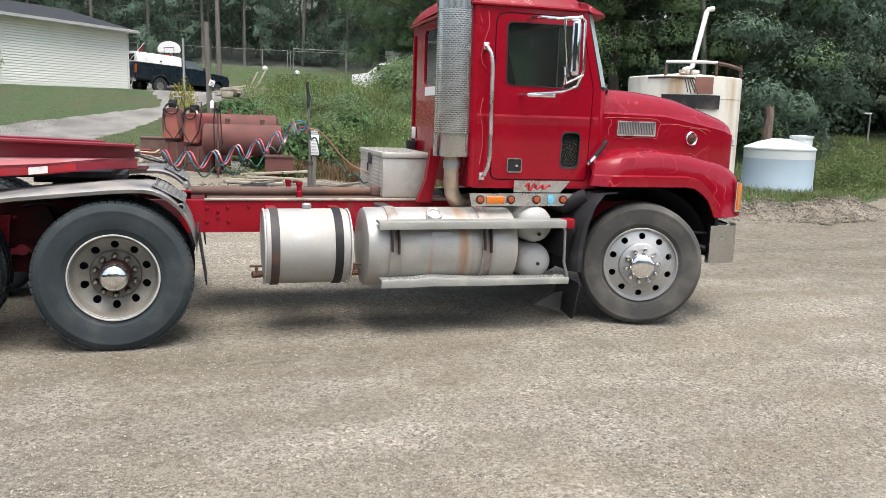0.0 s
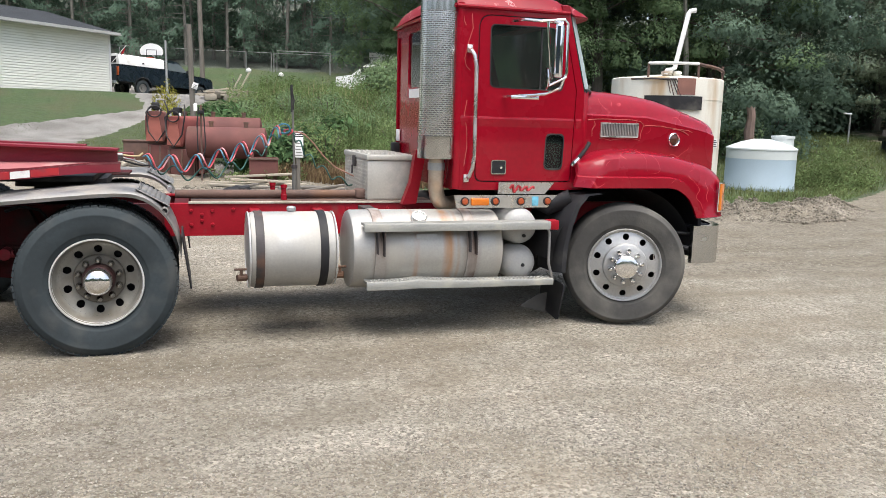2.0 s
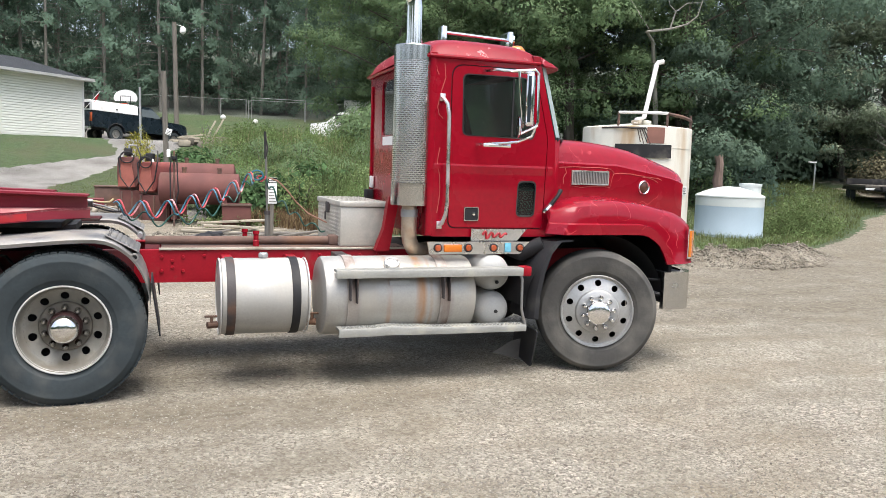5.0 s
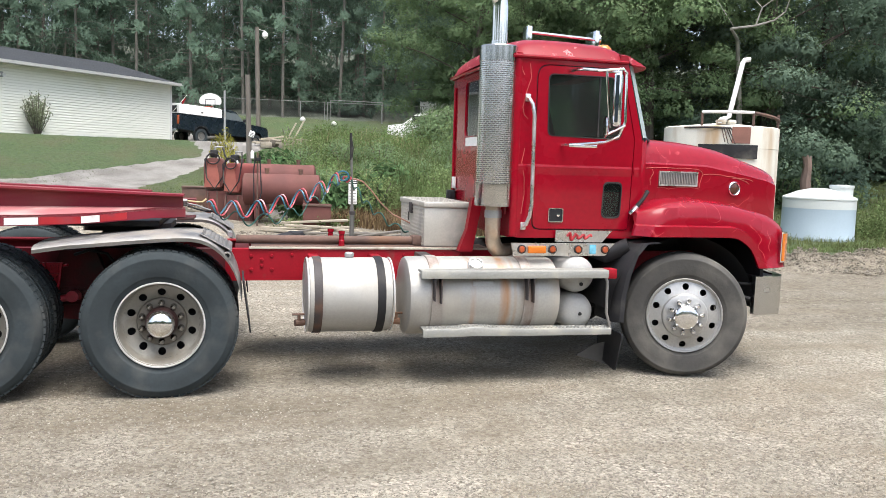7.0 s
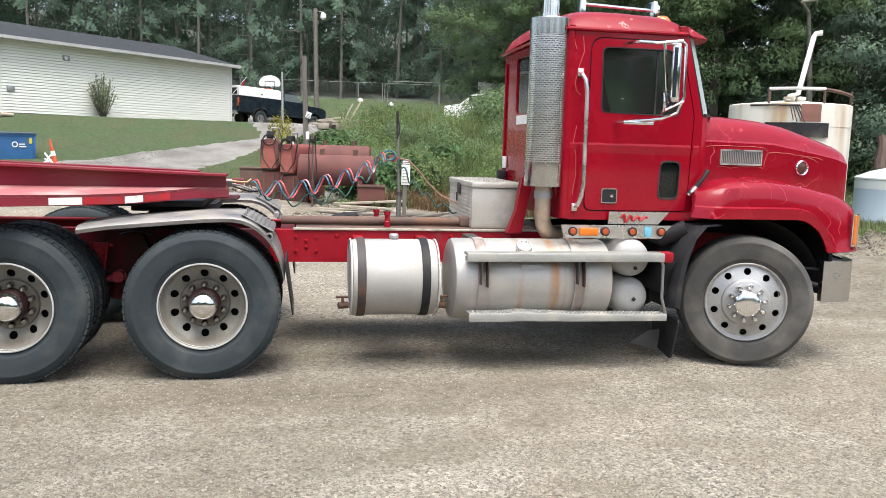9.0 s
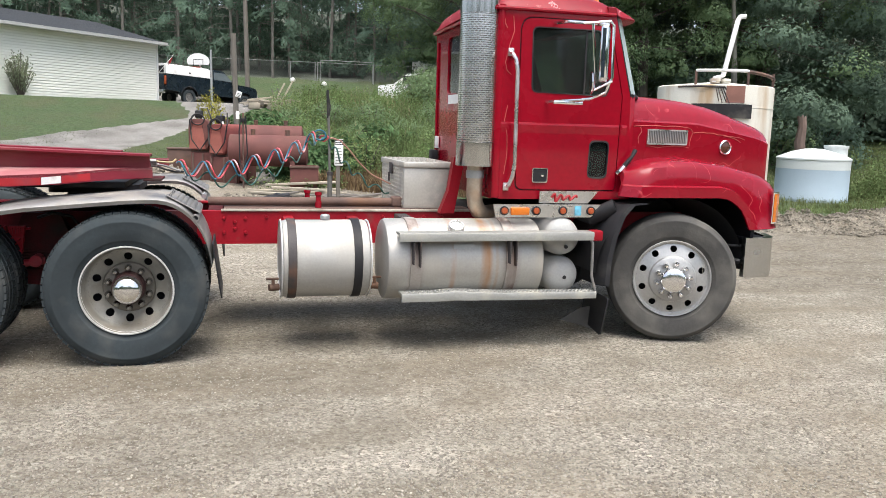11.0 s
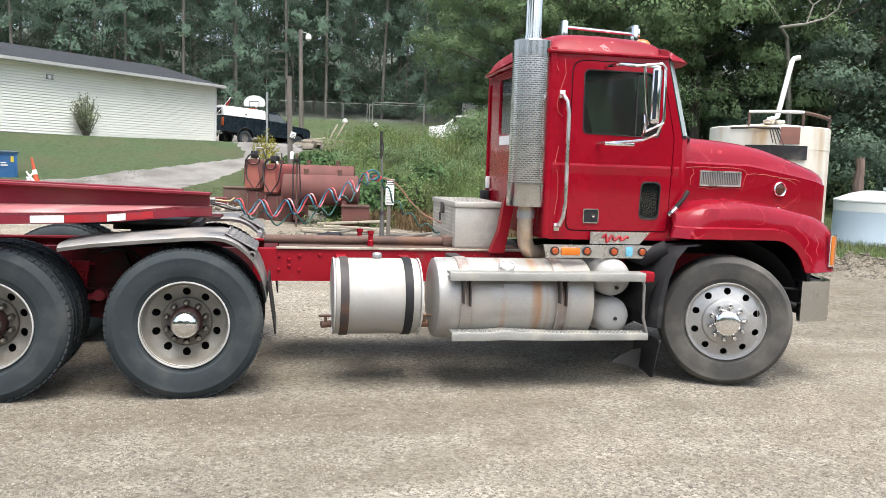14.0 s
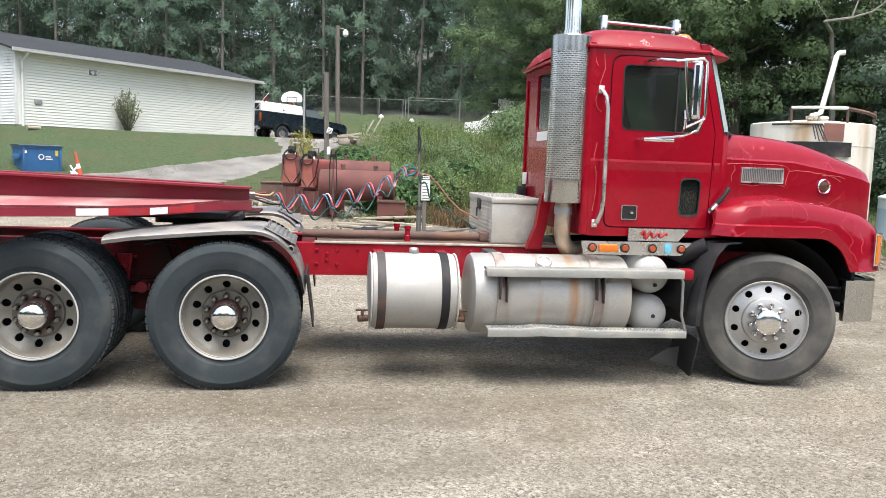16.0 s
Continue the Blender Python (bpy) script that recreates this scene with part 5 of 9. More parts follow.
# front fenders
def front_fender(sgn):
    secs = []
    rows = [(3.605, 0.35, 0.10, 1.375), (3.70, 0.50, 0.0, 1.435)] + [(3.70 + 1.33 * k / 30, 0.50 * (1 - float(ss(3.70 + 1.33 * k / 30, 3.70, 4.30))), 0.0, 9) for k in range(1, 31)]
    for x, skew, dy, tmax in rows:
        t = min(tmax, float(np.interp(x, [3.70, 3.87, 4.21, 4.53, 4.85, 5.03], [1.445, 1.462, 1.475, 1.445, 1.38, 1.30])))
        a = float(np.interp(x, [3.56, 4.43, 4.50, 4.57, 4.63, 4.68, 4.71, 5.04], [1.155, 1.155, 1.145, 1.11, 1.06, 0.985, 0.90, 0.905]))
        l = max(a + 0.012, float(np.interp(x, [3.56, 4.43, 4.53, 4.60, 4.69, 4.75, 4.79], [1.245, 1.245, 1.225, 1.19, 1.10, 1.0, 0.90])))
        y0 = float(np.interp(x, [3.565, 3.75, 4.4, 4.8, 4.95, 5.03], [0.03, 0.0, 0.0, 0.01, 0.035, 0.09])) + dy
        yi = YC - float(hood_w(max(x, 3.76))) + 0.04
        d = float(np.interp(x, [3.6, 4.3, 5.03], [0.020, 0.03, 0.045]))
        m = (l + t - 3 * d) / 2
        lip = 0.022 if l > a + 0.013 else 0.003
        pts = [(yi, t), ((yi + y0 + 0.12) / 2, t - d * 0.45), (y0 + 0.12, t - d), (y0 + 0.075, t - d * 1.6), (y0 + 0.045, t - d * 2.8), (y0 + 0.030, m), (y0 + lip + 0.004, l + 0.008), (y0 + 0.002, l - 0.004), (y0, a + 0.005), (y0 + 0.012, a),
               (y0 + 0.03, a + 0.012), (y0 + 0.05, m - 0.02), (y0 + 0.14, t - d - 0.03), (yi, t - 0.04)]
        secs.append([(x + skew * (z - 1.155), YC + sgn * (y - YC), z) for y, z in pts])
    bm = bmesh.new()
    loft(bm, secs, True, True)
    f = part("front_fender", bm, M_RED_HOOD, truck, "swept red front fender, scratched")
    yy = lambda y: YC + sgn * (y - YC)
    bm = bmesh.new()
    loft(bm, [[(x, yy(y), z) for x, y in ((4.940, 0.020), (4.955, 0.018), (5.008, 0.056), (5.014, 0.070), (5.0, 0.10), (4.945, 0.06))] for z in (0.966, 0.972, 1.188, 1.194)], True, True)
    part("marker_lamp", bm, M_AMBER, f, "upright amber corner lamp")
    bm = bmesh.new()
    loft(bm, [[(x, yy(y), z) for x, y in ((4.928, 0.024), (4.955, 0.024), (5.010, 0.063), (5.022, 0.080), (5.0, 0.105), (4.935, 0.065))] for z in (0.953, 1.207)], True, True)
    part("lamp_bezel", bm, M_CHROME, f)


front_fender(1)
front_fender(-1)
# wheel-house liners and black splash guards
for y0, y1 in ((0.08, 0.88), (1.56, 2.36)):
    bm = bmesh.new()
    secs = [[(4.08 + 0.66 * math.cos(a), y, 0.56 + 0.60 * math.sin(a)) for y in (y0, y1)] for a in (math.pi * k / 20 for k in range(21))]
    loft(bm, secs, False)
    part("wheel_liner", bm, M_BLACK, truck, "black wheel-house liner")
part("inner_panel", B(3.4, 5.1, 0.86, 0.88, 0.45, 1.4), M_BLACK, truck)
# added black panel that stops light showing through the wheel well's front
part("radiator_support", B(4.80, 4.83, 0.10, 2.34, 0.62, 1.30), M_BLACK, truck, "black panel added to darken the gap ahead of the wheel")
def splash_guard(sgn):
    yy = lambda y: YC + sgn * (y - YC)
    path = [(3.82, 1.105), (3.70, 1.095), (3.62, 1.00), (3.565, 0.84), (3.53, 0.66), (3.52, 0.46)]
    secs = []
    for x, z in path:
        secs.append([(x, yy(0.03), z), (x - 0.035, yy(0.035), z + 0.012), (x - 0.075, yy(0.10), z + 0.0), (x - 0.085, yy(0.40), z), (x, yy(0.40), z)])
    bm = bmesh.new()
    loft(bm, secs, True, True)
    part("splash_guard", bm, M_BLACK, truck, "black moulded fender extension")
    bm = bmesh.new()
    panel(bm, rounded([(0.06, 0.36), (0.50, 0.36), (0.48, 0.10), (0.10, 0.05)], 0.03), [], lambda u, v, w: (3.53 - (0.36 - v) * 0.1 + w, yy(u), v), 0.012)
    part("mud_flap", bm, M_BLACK, truck, "dusty black rubber mud flap")


splash_guard(1)
splash_guard(-1)
bm = bmesh.new()
panel(bm, [(3.26, 0.13), (3.40, 0.09), (3.56, 0.04), (3.55, 0.24), (3.42, 0.22)], [], lambda u, v, w: (u, 0.34 + w, v), 0.012)
part("mud_flap", bm, mat("dusty_rubber", (0.055, 0.054, 0.052), 0.85, var=0.3, scale=5, bump=0.1, dirt=(0.11, 0.10, 0.09), dirt_amount=0.4, dirt_scale=6), truck, "bent dusty black flap behind the front wheel")
part("intake_duct", Tube([(3.30, 0.5, 1.06), (3.45, 0.25, 0.985), (3.60, 0.16, 1.07)], 0.07, 14), M_BLACK, truck, "dark hose behind the splash guard")

# chrome bumper with swept-back ends
secs = []
for x, y in [(4.73, 0.055), (4.77, 0.045), (4.92, 0.05), (4.985, 0.075), (5.06, 0.16), (5.13, 0.35), (5.17, YC)]:
    secs.append((x, y))
full = secs + [(x, far_y(y)) for x, y in secs[-2::-1]]
bm = bmesh.new()
loft(bm, [[(x, y, 0.50 + 0.005), (x, y, 0.815), (x, y, 0.83), (x + (-0.05 if x > 4.95 else 0), y + (0.05 if y < YC else -0.05), 0.83), (x + (-0.05 if x > 4.95 else 0), y + (0.05 if y < YC else -0.05), 0.505)] for x, y in full], True, True)
part("bumper", bm, M_BUMPER, truck, "hazed chrome bumper")
# added black plate in place of the dark gap between bumper and fender
part("bumper_filler", B(4.76, 4.99, 0.10, 2.34, 0.80, 0.826, 0.004), M_BLACK, truck, "black plate added for the dark gap above the bumper")
part("bumper_bracket", B(4.6, 5.05, 0.5, 0.6, 0.6, 0.75), M_BLACK, truck)
bm = Tube([(4.60, 0.18, 0.66), (4.72, 0.10, 0.63)], 0.02, 8)
tube(bm, [(4.60, 0.18, 0.76), (4.72, 0.10, 0.76)], 0.012, 8)
part("bumper_stay", bm, M_BLACK, truck)

for st_ in (((2.73, 2.49), (2.742, 2.38), (2.71, 2.28), (2.68, 2.15), (2.695, 2.09), (2.73, 2.06)), ((2.71, 1.83), (2.69, 1.72), (2.715, 1.60), (2.72, 1.46), (2.70, 1.31)), ((2.66, 2.50), (2.665, 2.44), (2.685, 2.40))):
    part("pinstripe", Tube([(x, YS - 0.0005, z) for x, z in st_], 0.003, 6), M_STRIPE, truck, "faded pale pinstripe")

# grab rail
bm = Tube([(2.715, 0.27, 2.225), (2.715, 0.215, 2.205), (2.735, 0.20, 2.17), (2.752, 0.20, 2.08), (2.758, 0.20, 1.40), (2.745, 0.20, 1.30), (2.722, 0.215, 1.23), (2.722, 0.27, 1.215)], 0.016, 10)
gr = part("grab_rail", bm, M_ALU, truck, "bent aluminium grab rail")
for z in (2.225, 1.215):
    part("rail_foot", B(2.695, 2.74, 0.262, 0.276, z - 0.03, z + 0.03, 0.004), M_ALU, gr)

# west-coast mirror
mir = part("mirror", Tube([(3.06, 0.27, 2.455), (3.10, 0.10, 2.45), (3.34, -0.08, 2.42)], 0.012, 8), M_CHROME, truck, "chrome west-coast mirror on a bracket")
bm = Tube([(3.18, 0.0, 2.43), (3.35, -0.08, 2.445), (3.375, -0.08, 2.42), (3.385, -0.08, 2.05), (3.34, -0.07, 1.935), (3.24, -0.05, 1.89), (3.20, 0.02, 1.885)], 0.011, 8)
tube(bm, [(3.22, -0.06, 2.43), (3.265, -0.07, 2.0)], 0.010, 8)
tube(bm, [(3.24, -0.08, 1.95), (3.385, -0.08, 2.02)], 0.010, 8)
part("mirror_arm", bm, M_CHROME, mir)
bm = B(-0.03, 0.03, -0.055, 0.055, -0.20, 0.20, 0.02, 3, Matrix.Translation((3.31, -0.09, 2.21)) @ Matrix.Rotation(radians(-35), 4, "Z"))
mh = part("mirror_head", bm, M_CHROME, mir, "polished upright mirror housing")
# dark reflection in the recessed glass, put on as a coloured strip
part("dark_inlay", B(-0.012, 0.014, -0.058, -0.0545, -0.17, 0.18, 0.001, 1, Matrix.Translation((3.31, -0.09, 2.21)) @ Matrix.Rotation(radians(-35), 4, "Z")), M_GREENCAR, mh, "dark strip standing for the reflection in the mirror's recess")
bm = Tube([(3.02, 0.27, 1.865), (3.06, 0.16, 1.87), (3.24, -0.02, 1.885)], 0.012, 8)
box(bm, 3.0, 3.24, 0.08, 0.10, 1.845, 1.875, 0.008)
part("mirror_foot", bm, M_CHROME, mir)
part("convex_mirror", Rev([(0, 0.02), (0.05, 0.018), (0.085, 0.0), (0.08, -0.008), (0, -0.012)], 24, Matrix.Translation((3.215, -0.10, 2.0)) @ Matrix.Rotation(radians(-106), 4, "Z")), M_CHROME, mir, "round spot mirror")

# air horns and roof lamps
bm = Tube([(2.90, 0.80, 2.82), (3.48, 0.80, 2.80)], 0.014, 10)
revolve(bm, [(0.014, 0.0), (0.02, 0.03), (0.05, 0.06), (0.052, 0.066)], 16, Matrix.Translation((3.47, 0.80, 2.80)) @ ALONG_X)
horn = part("air_horn", bm, M_CHROME, truck, "long chrome roof horn")
part("horn_mount", B(2.86, 2.905, 0.74, 0.86, 2.68, 2.865, 0.008), M_CHROME, horn)
part("horn_mount", B(3.46, 3.50, 0.70, 0.90, 2.68, 2.86, 0.008), M_CHROME, horn)
for y in (0.62, 1.22, 1.82):
    bm = bmesh.new()
    revolve(bm, [(0.075, 0), (0.07, 0.03), (0.045, 0.058), (0, 0.07)], 16, Matrix.Translation((3.50, y, 2.665)) @ ALONG_Z)
    part("roof_lamp", bm, M_AMBER, truck, "amber clearance lamp")

# exhaust
EX, EY = 2.507, 0.40
M_SHIELD = bpy.data.materials.new("perforated_chrome_shield")
M_SHIELD.use_nodes = True
nt = M_SHIELD.node_tree
bs = nt.nodes["Principled BSDF"]
tc = nt.nodes.new("ShaderNodeTexCoord")
sp = nt.nodes.new("ShaderNodeSeparateXYZ")
nt.links.new(tc.outputs["Object"], sp.inputs[0])
at2 = nt.nodes.new("ShaderNodeMath")
at2.operation = "ARCTAN2"
nt.links.new(sp.outputs["Y"], at2.inputs[0])
nt.links.new(sp.outputs["X"], at2.inputs[1])
def node_math(op, a, b=None):
    n = nt.nodes.new("ShaderNodeMath")
    n.operation = op
    for sock, v in zip(n.inputs, (a, b)):
        if v is None:
            continue
        if isinstance(v, (int, float)):
            sock.default_value = v
        else:
            nt.links.new(v, sock)
    return n.outputs[0]


# staggered slots: a dark dash in each course, broken by bright bridges
row = node_math("DIVIDE", sp.outputs["Z"], 0.0160)
odd = node_math("MODULO", node_math("FLOOR", row), 2.0)
across = node_math("ADD", node_math("DIVIDE", at2.outputs[0], 0.2244), node_math("MULTIPLY", odd, 0.5))
across = node_math("ADD", across, 50.0)
slot = node_math("MULTIPLY", node_math("LESS_THAN", node_math("FRACT", row), 0.36), node_math("LESS_THAN", node_math("FRACT", across), 0.80))
mixc = ramp_mix(nt, slot, (0.74, 0.735, 0.72), (0.05, 0.048, 0.045))
nt.links.new(mixc, bs.inputs["Base Color"])
mr = nt.nodes.new("ShaderNodeMapRange")
mr.inputs["To Min"].default_value, mr.inputs["To Max"].default_value = 1.0, 0.0
nt.links.new(slot, mr.inputs["Value"])
nt.links.new(mr.outputs["Result"], bs.inputs["Metallic"])
bs.inputs["Roughness"].default_value = 0.26
ex = part("exhaust", Rev([(0.13, 1.42), (0.13, 2.55)], 32, Matrix.Translation((EX, EY, 0)) @ ALONG_Z), M_ALU_DULL, truck, "upright exhaust with perforated chrome heat shield")
bm = Rev([(0.150, 0.0), (0.150, 0.955)], 64, ALONG_Z)
part("heat_shield", bm, M_SHIELD, ex, "perforated chrome shield", (EX, EY, 1.545))
bm = bmesh.new()
revolve(bm, [(0.13, 1.365), (0.153, 1.365), (0.154, 1.372), (0.154, 1.545), (0.150, 1.547)], 48, Matrix.Translation((EX, EY, 0)) @ ALONG_Z)
part("shield_band", bm, M_BUMPER, ex, "plain polished end band")
bm = bmesh.new()
revolve(bm, [(0.150, 2.498), (0.153, 2.50), (0.153, 2.615), (0.148, 2.622), (0.06, 2.622)], 48, Matrix.Translation((EX, EY, 0)) @ ALONG_Z)
part("shield_band", bm, M_BUMPER, ex, "plain polished end band")
bm = Tube([(EX, EY, 2.60), (EX, EY, 2.92), (EX - 0.008, EY, 2.98), (EX - 0.035, EY, 3.04), (EX - 0.085, EY, 3.085), (EX - 0.14, EY, 3.10), (EX - 0.17, EY, 3.10)], 0.0625, 24, caps=False)
part("stack_pipe", bm, M_CHROME, ex, "curved chrome stack")
part("stack_mouth", Rev([(0.058, 0), (0, 0)], 20, Matrix.Translation((EX - 0.165, EY, 3.10)) @ ALONG_X), M_BLACK, ex)
part("stack_clamp", Tube([(EX, EY, 2.62), (EX, EY, 2.66)], 0.068, 24), M_CHROME, ex)
M_HEAT = mat("heat_browned_pipe", (0.50, 0.42, 0.33), 0.38, 0.8, var=0.25, scale=6, bump=0.08, dirt=(0.35, 0.22, 0.12), dirt_amount=0.5, dirt_scale=4)
bm = Tube([(EX, EY, 1.38), (EX, EY, 1.14), (EX + 0.012, EY + 0.01, 1.07), (EX + 0.05, EY + 0.04, 1.01), (EX + 0.11, EY + 0.09, 0.985), (EX + 0.3, EY + 0.25, 0.985)], 0.0625, 20)
part("elbow_pipe", bm, M_HEAT, ex, "heat-stained elbow")
part("pipe_clamp", Tube([(EX, EY, 1.27), (EX, EY, 1.33)], 0.07, 20), M_GALV, ex)
bm = bmesh.new()
panel(bm, [(2.30, 0.965), (2.42, 0.965), (2.50, 1.42), (2.41, 1.42), (2.37, 1.15)], [], lambda u, v, w: (u, 0.66 + w, v), 0.08)
part("exhaust_bracket", bm, M_FRAME, truck, "red painted upright bracket behind the cab")

# deck plates and long pipe on the frame behind the cab
part("deck_plate", B(0.62, 2.60, 0.80, 1.65, 0.967, 0.985), M_RUST, truck, "rust-brown deck plate between the rails")
part("deck_pipe", Tube([(0.50, 0.98, 1.025), (1.96, 0.98, 1.025)], 0.035, 14), M_RUST, truck, "long rusty brown pipe lying along the frame")
part("deck_hose_end", B(1.96, 2.12, 0.92, 1.05, 0.985, 1.07, 0.02), M_RUST, truck)
for x, y in ((1.28, 1.08), (1.35, 0.88)):
    bm = bmesh.new()
    revolve(bm, [(0.026, 0.985), (0.026, 1.03), (0.021, 1.035), (0.021, 1.08), (0.027, 1.085), (0.027, 1.11), (0, 1.112)], 16, Matrix.Translation((x, y, 0)) @ ALONG_Z)
    part("breather_cap", bm, M_RED, truck, "red dust cap")

part("deck_edge", B(0.60, 2.60, 0.77, 0.80, 0.9655, 0.983, 0.003), mat("weathered_deck_board", (0.42, 0.38, 0.31), 0.8, var=0.25, scale=3, bump=0.1, dirt=(0.14, 0.10, 0.07), dirt_amount=0.5, dirt_scale=5), truck, "weathered pale board along the deck")

# hose tender post
post = part("hose_post", Tube([(1.478, 1.20, 0.985), (1.478, 1.20, 1.235)], 0.021, 12), M_POST, truck, "grey steel hose post with a thin upper rod")
part("post_rod", Tube([(1.478, 1.20, 1.22), (1.458, 1.20, 1.90)], 0.0105, 10), M_POST, post)
part("post_collar", Tube([(1.478, 1.20, 1.225), (1.478, 1.20, 1.255)], 0.026, 12), M_STRAP, post)
bm = Tube([(1.459, 1.198, 1.70), (1.455, 1.198, 1.90), (1.455, 1.198, 1.93)], [0.009, 0.012, 0.010], 10)
tube(bm, [(1.457, 1.185, 1.88), (1.474, 1.18, 1.80), (1.466, 1.19, 1.72)], 0.006, 6)
part("post_spring", bm, M_BLACK, post)

# ---- gooseneck trailer on the coupling ----
trailer = thing("gooseneck_trailer", "red steel lowboy trailer neck resting on the truck's coupling", "trailer", Matrix.Translation((-1.5, YC, 0)))
T0 = Matrix.Translation((1.5, -YC, 0))


def tpart(name, bm, material, label="", parent=None):
    return part(name, bm, material, parent or trailer, label, T0 if parent is None else None)


def beam_z(x):
    return 1.39 - 0.030 * (x - 0.12)


def flange_z(x):
    return float(np.interp(x, [-1.34, -0.94, -0.55, -0.39, -0.1, 0.14], [1.255, 1.247, 1.247, 1.260, 1.287, 1.295]))


M_TRAILER = mat("faded_crimson_trailer_paint", (0.20, 0.018, 0.032), 0.6, spec=0.25, var=0.15, scale=1.5, bump=0.1, dirt=(0.20, 0.07, 0.065), dirt_amount=0.45, dirt_scale=2.5, dirt_stretch=(0.4, 1, 1.5))
M_FLANGE = mat("dusty_crimson_flange", (0.34, 0.12, 0.125), 0.7, var=0.15, scale=2, bump=0.1, dirt=(0.40, 0.26, 0.24), dirt_amount=0.5, dirt_scale=3)
for sgn in (1, -1):
    yy = lambda y: YC + sgn * (y - YC)
    bm = bmesh.new()
    xe, lo = (0.12, 0.0) if sgn > 0 else (-0.26, 0.045)
    panel(bm, [(-4.6, 1.14), (-3.0, 1.19), (xe, 1.225), (xe, beam_z(xe) - lo), (-4.6, beam_z(-4.6) - lo)], [], lambda u, v, w: (u, yy(0.46 + w), v), 0.014)
    web = tpart("side_beam", bm, M_TRAILER, "faded crimson I-beam")
    bm = bmesh.new()
    secs = []
    for x in np.linspace(-4.6, xe + 0.01, 12):
        z = beam_z(x) - lo
        secs.append([(x, yy(0.375), z), (x, yy(0.375), z + 0.014), (x, yy(0.56), z + 0.014), (x, yy(0.56), z)])
    loft(bm, secs, True, True)
    tpart("top_flange", bm, M_TRAILER, "", web)
    # outrigger flange and rub rail that flares away from the nose
    edge = [(0.14, 0.44), (-0.06, 0.40), (-0.44, 0.25), (-0.75, 0.10), (-1.33, -0.22), (-1.7, -0.34), (-4.6, -0.36)]
    bm = bmesh.new()
    outline = [(x, y) for x, y in edge] + [(-4.6, 0.455), (0.14, 0.455)]
    panel(bm, outline, [], lambda u, v, w: (u, yy(v), flange_z(u) + w), 0.012)
    tpart("lower_flange", bm, M_FLANGE, "dust-pale lower flange")
    bm = bmesh.new()
    loft(bm, [[(x, yy(y), flange_z(x) - 0.058), (x, yy(y), flange_z(x) + 0.015), (x, yy(y + 0.014), flange_z(x) + 0.015), (x, yy(y + 0.014), flange_z(x) - 0.058)] for x, y in edge], True, True)
    rub = tpart("rub_rail", bm, M_TRAILER, "crimson rub rail with reflective tape")
    if sgn > 0:
        xs = [p[0] for p in edge][::-1]
        ys = [p[1] for p in edge][::-1]

        def tape(x0, x1, m, lab):
            bm = bmesh.new()
            st = np.linspace(x0, x1, 6)
            loft(bm, [[(x, float(np.interp(x, xs, ys)) - 0.003, flange_z(x) - 0.05), (x, float(np.interp(x, xs, ys)) - 0.003, flange_z(x) - 0.002), (x, float(np.interp(x, xs, ys)) - 0.0005, flange_z(x) - 0.002), (x, float(np.interp(x, xs, ys)) - 0.0005, flange_z(x) - 0.05)] for x in st], True, True)
            tpart("tape_strip", bm, m, lab, rub)
        for k, (x0, x1) in enumerate([(-0.955, -0.775), (-0.53, -0.42)]):
            tape(x0, x1, M_TAPE_W, "scuffed white reflective strip")
        for x0, x1 in [(-0.77, -0.535), (-0.415, -0.25)]:
            tape(x0, x1, M_TAPE_R, "red reflective strip")
bm = bmesh.new()
loft(bm, [[(x, y, z0), (x + 0.016, y, z0), (x + 0.016, y, z1), (x, y, z1)] for x, y, z0, z1 in ((0.106, 0.475, 1.235, 1.386), (-0.272, 1.965, 1.235, 1.352))], True, True)
tpart("nose_plate", bm, M_TRAILER, "crimson front cross plate")
# black plate set to cover the shadow under the trailer's neck as well
tpart("kingpin_plate", B(-0.85, -0.05, 0.50, 1.94, 1.158, 1.20, 0.005), M_BLACK, "greasy underside plate that also stands for shadow below the neck")
for x in (-0.9, -1.9, -2.9, -3.9):
    tpart("cross_beam", B(x - 0.05, x + 0.05, 0.475, 1.965, 1.26, 1.36), M_TRAILER)
tpart("coupling_lip", B(0.08, 0.20, 0.42, 0.75, 1.215, 1.232, 0.004), M_DARKRED)

# ---- coiled air lines from the trailer's nose to the hose post ----
def coil_line(pts, r, turns, rad, phase):
    P = [Vector(p) for p in pts]
    n = 34 * turns
    out = []
    for k in range(n + 1):
        t = k / n * (len(P) - 1)
        i = min(int(t), len(P) - 2)
        f = t - i
        a, b, c, d = P[max(i - 1, 0)], P[i], P[i + 1], P[min(i + 2, len(P) - 1)]
        base = 0.5 * ((2 * b) + (c - a) * f + (2 * a - 5 * b + 4 * c - d) * f * f + (3 * b - a - 3 * c + d) * f ** 3)
        e = min(1, k / 20, (n - k) / 20)
        ph = 2 * math.pi * turns * k / n + phase
        out.append(base + Vector((0.1 * r * math.sin(ph) * e, r * math.cos(ph) * e, r * math.sin(ph) * e)))
    return Tube(out, rad, 6)


M_HOSE_R = mat("pink_red_hose", (0.60, 0.08, 0.10), 0.3, var=0.25, scale=3, bump=0, dirt=(0.75, 0.6, 0.6), dirt_amount=0.5, dirt_scale=6)
M_HOSE_B = mat("teal_blue_hose", (0.03, 0.16, 0.24), 0.35, var=0.25, scale=3, bump=0, dirt=(0.35, 0.5, 0.55), dirt_amount=0.3, dirt_scale=6)
M_HOSE_G = mat("dark_green_cable", (0.02, 0.09, 0.07), 0.4, var=0.3, scale=3, bump=0)
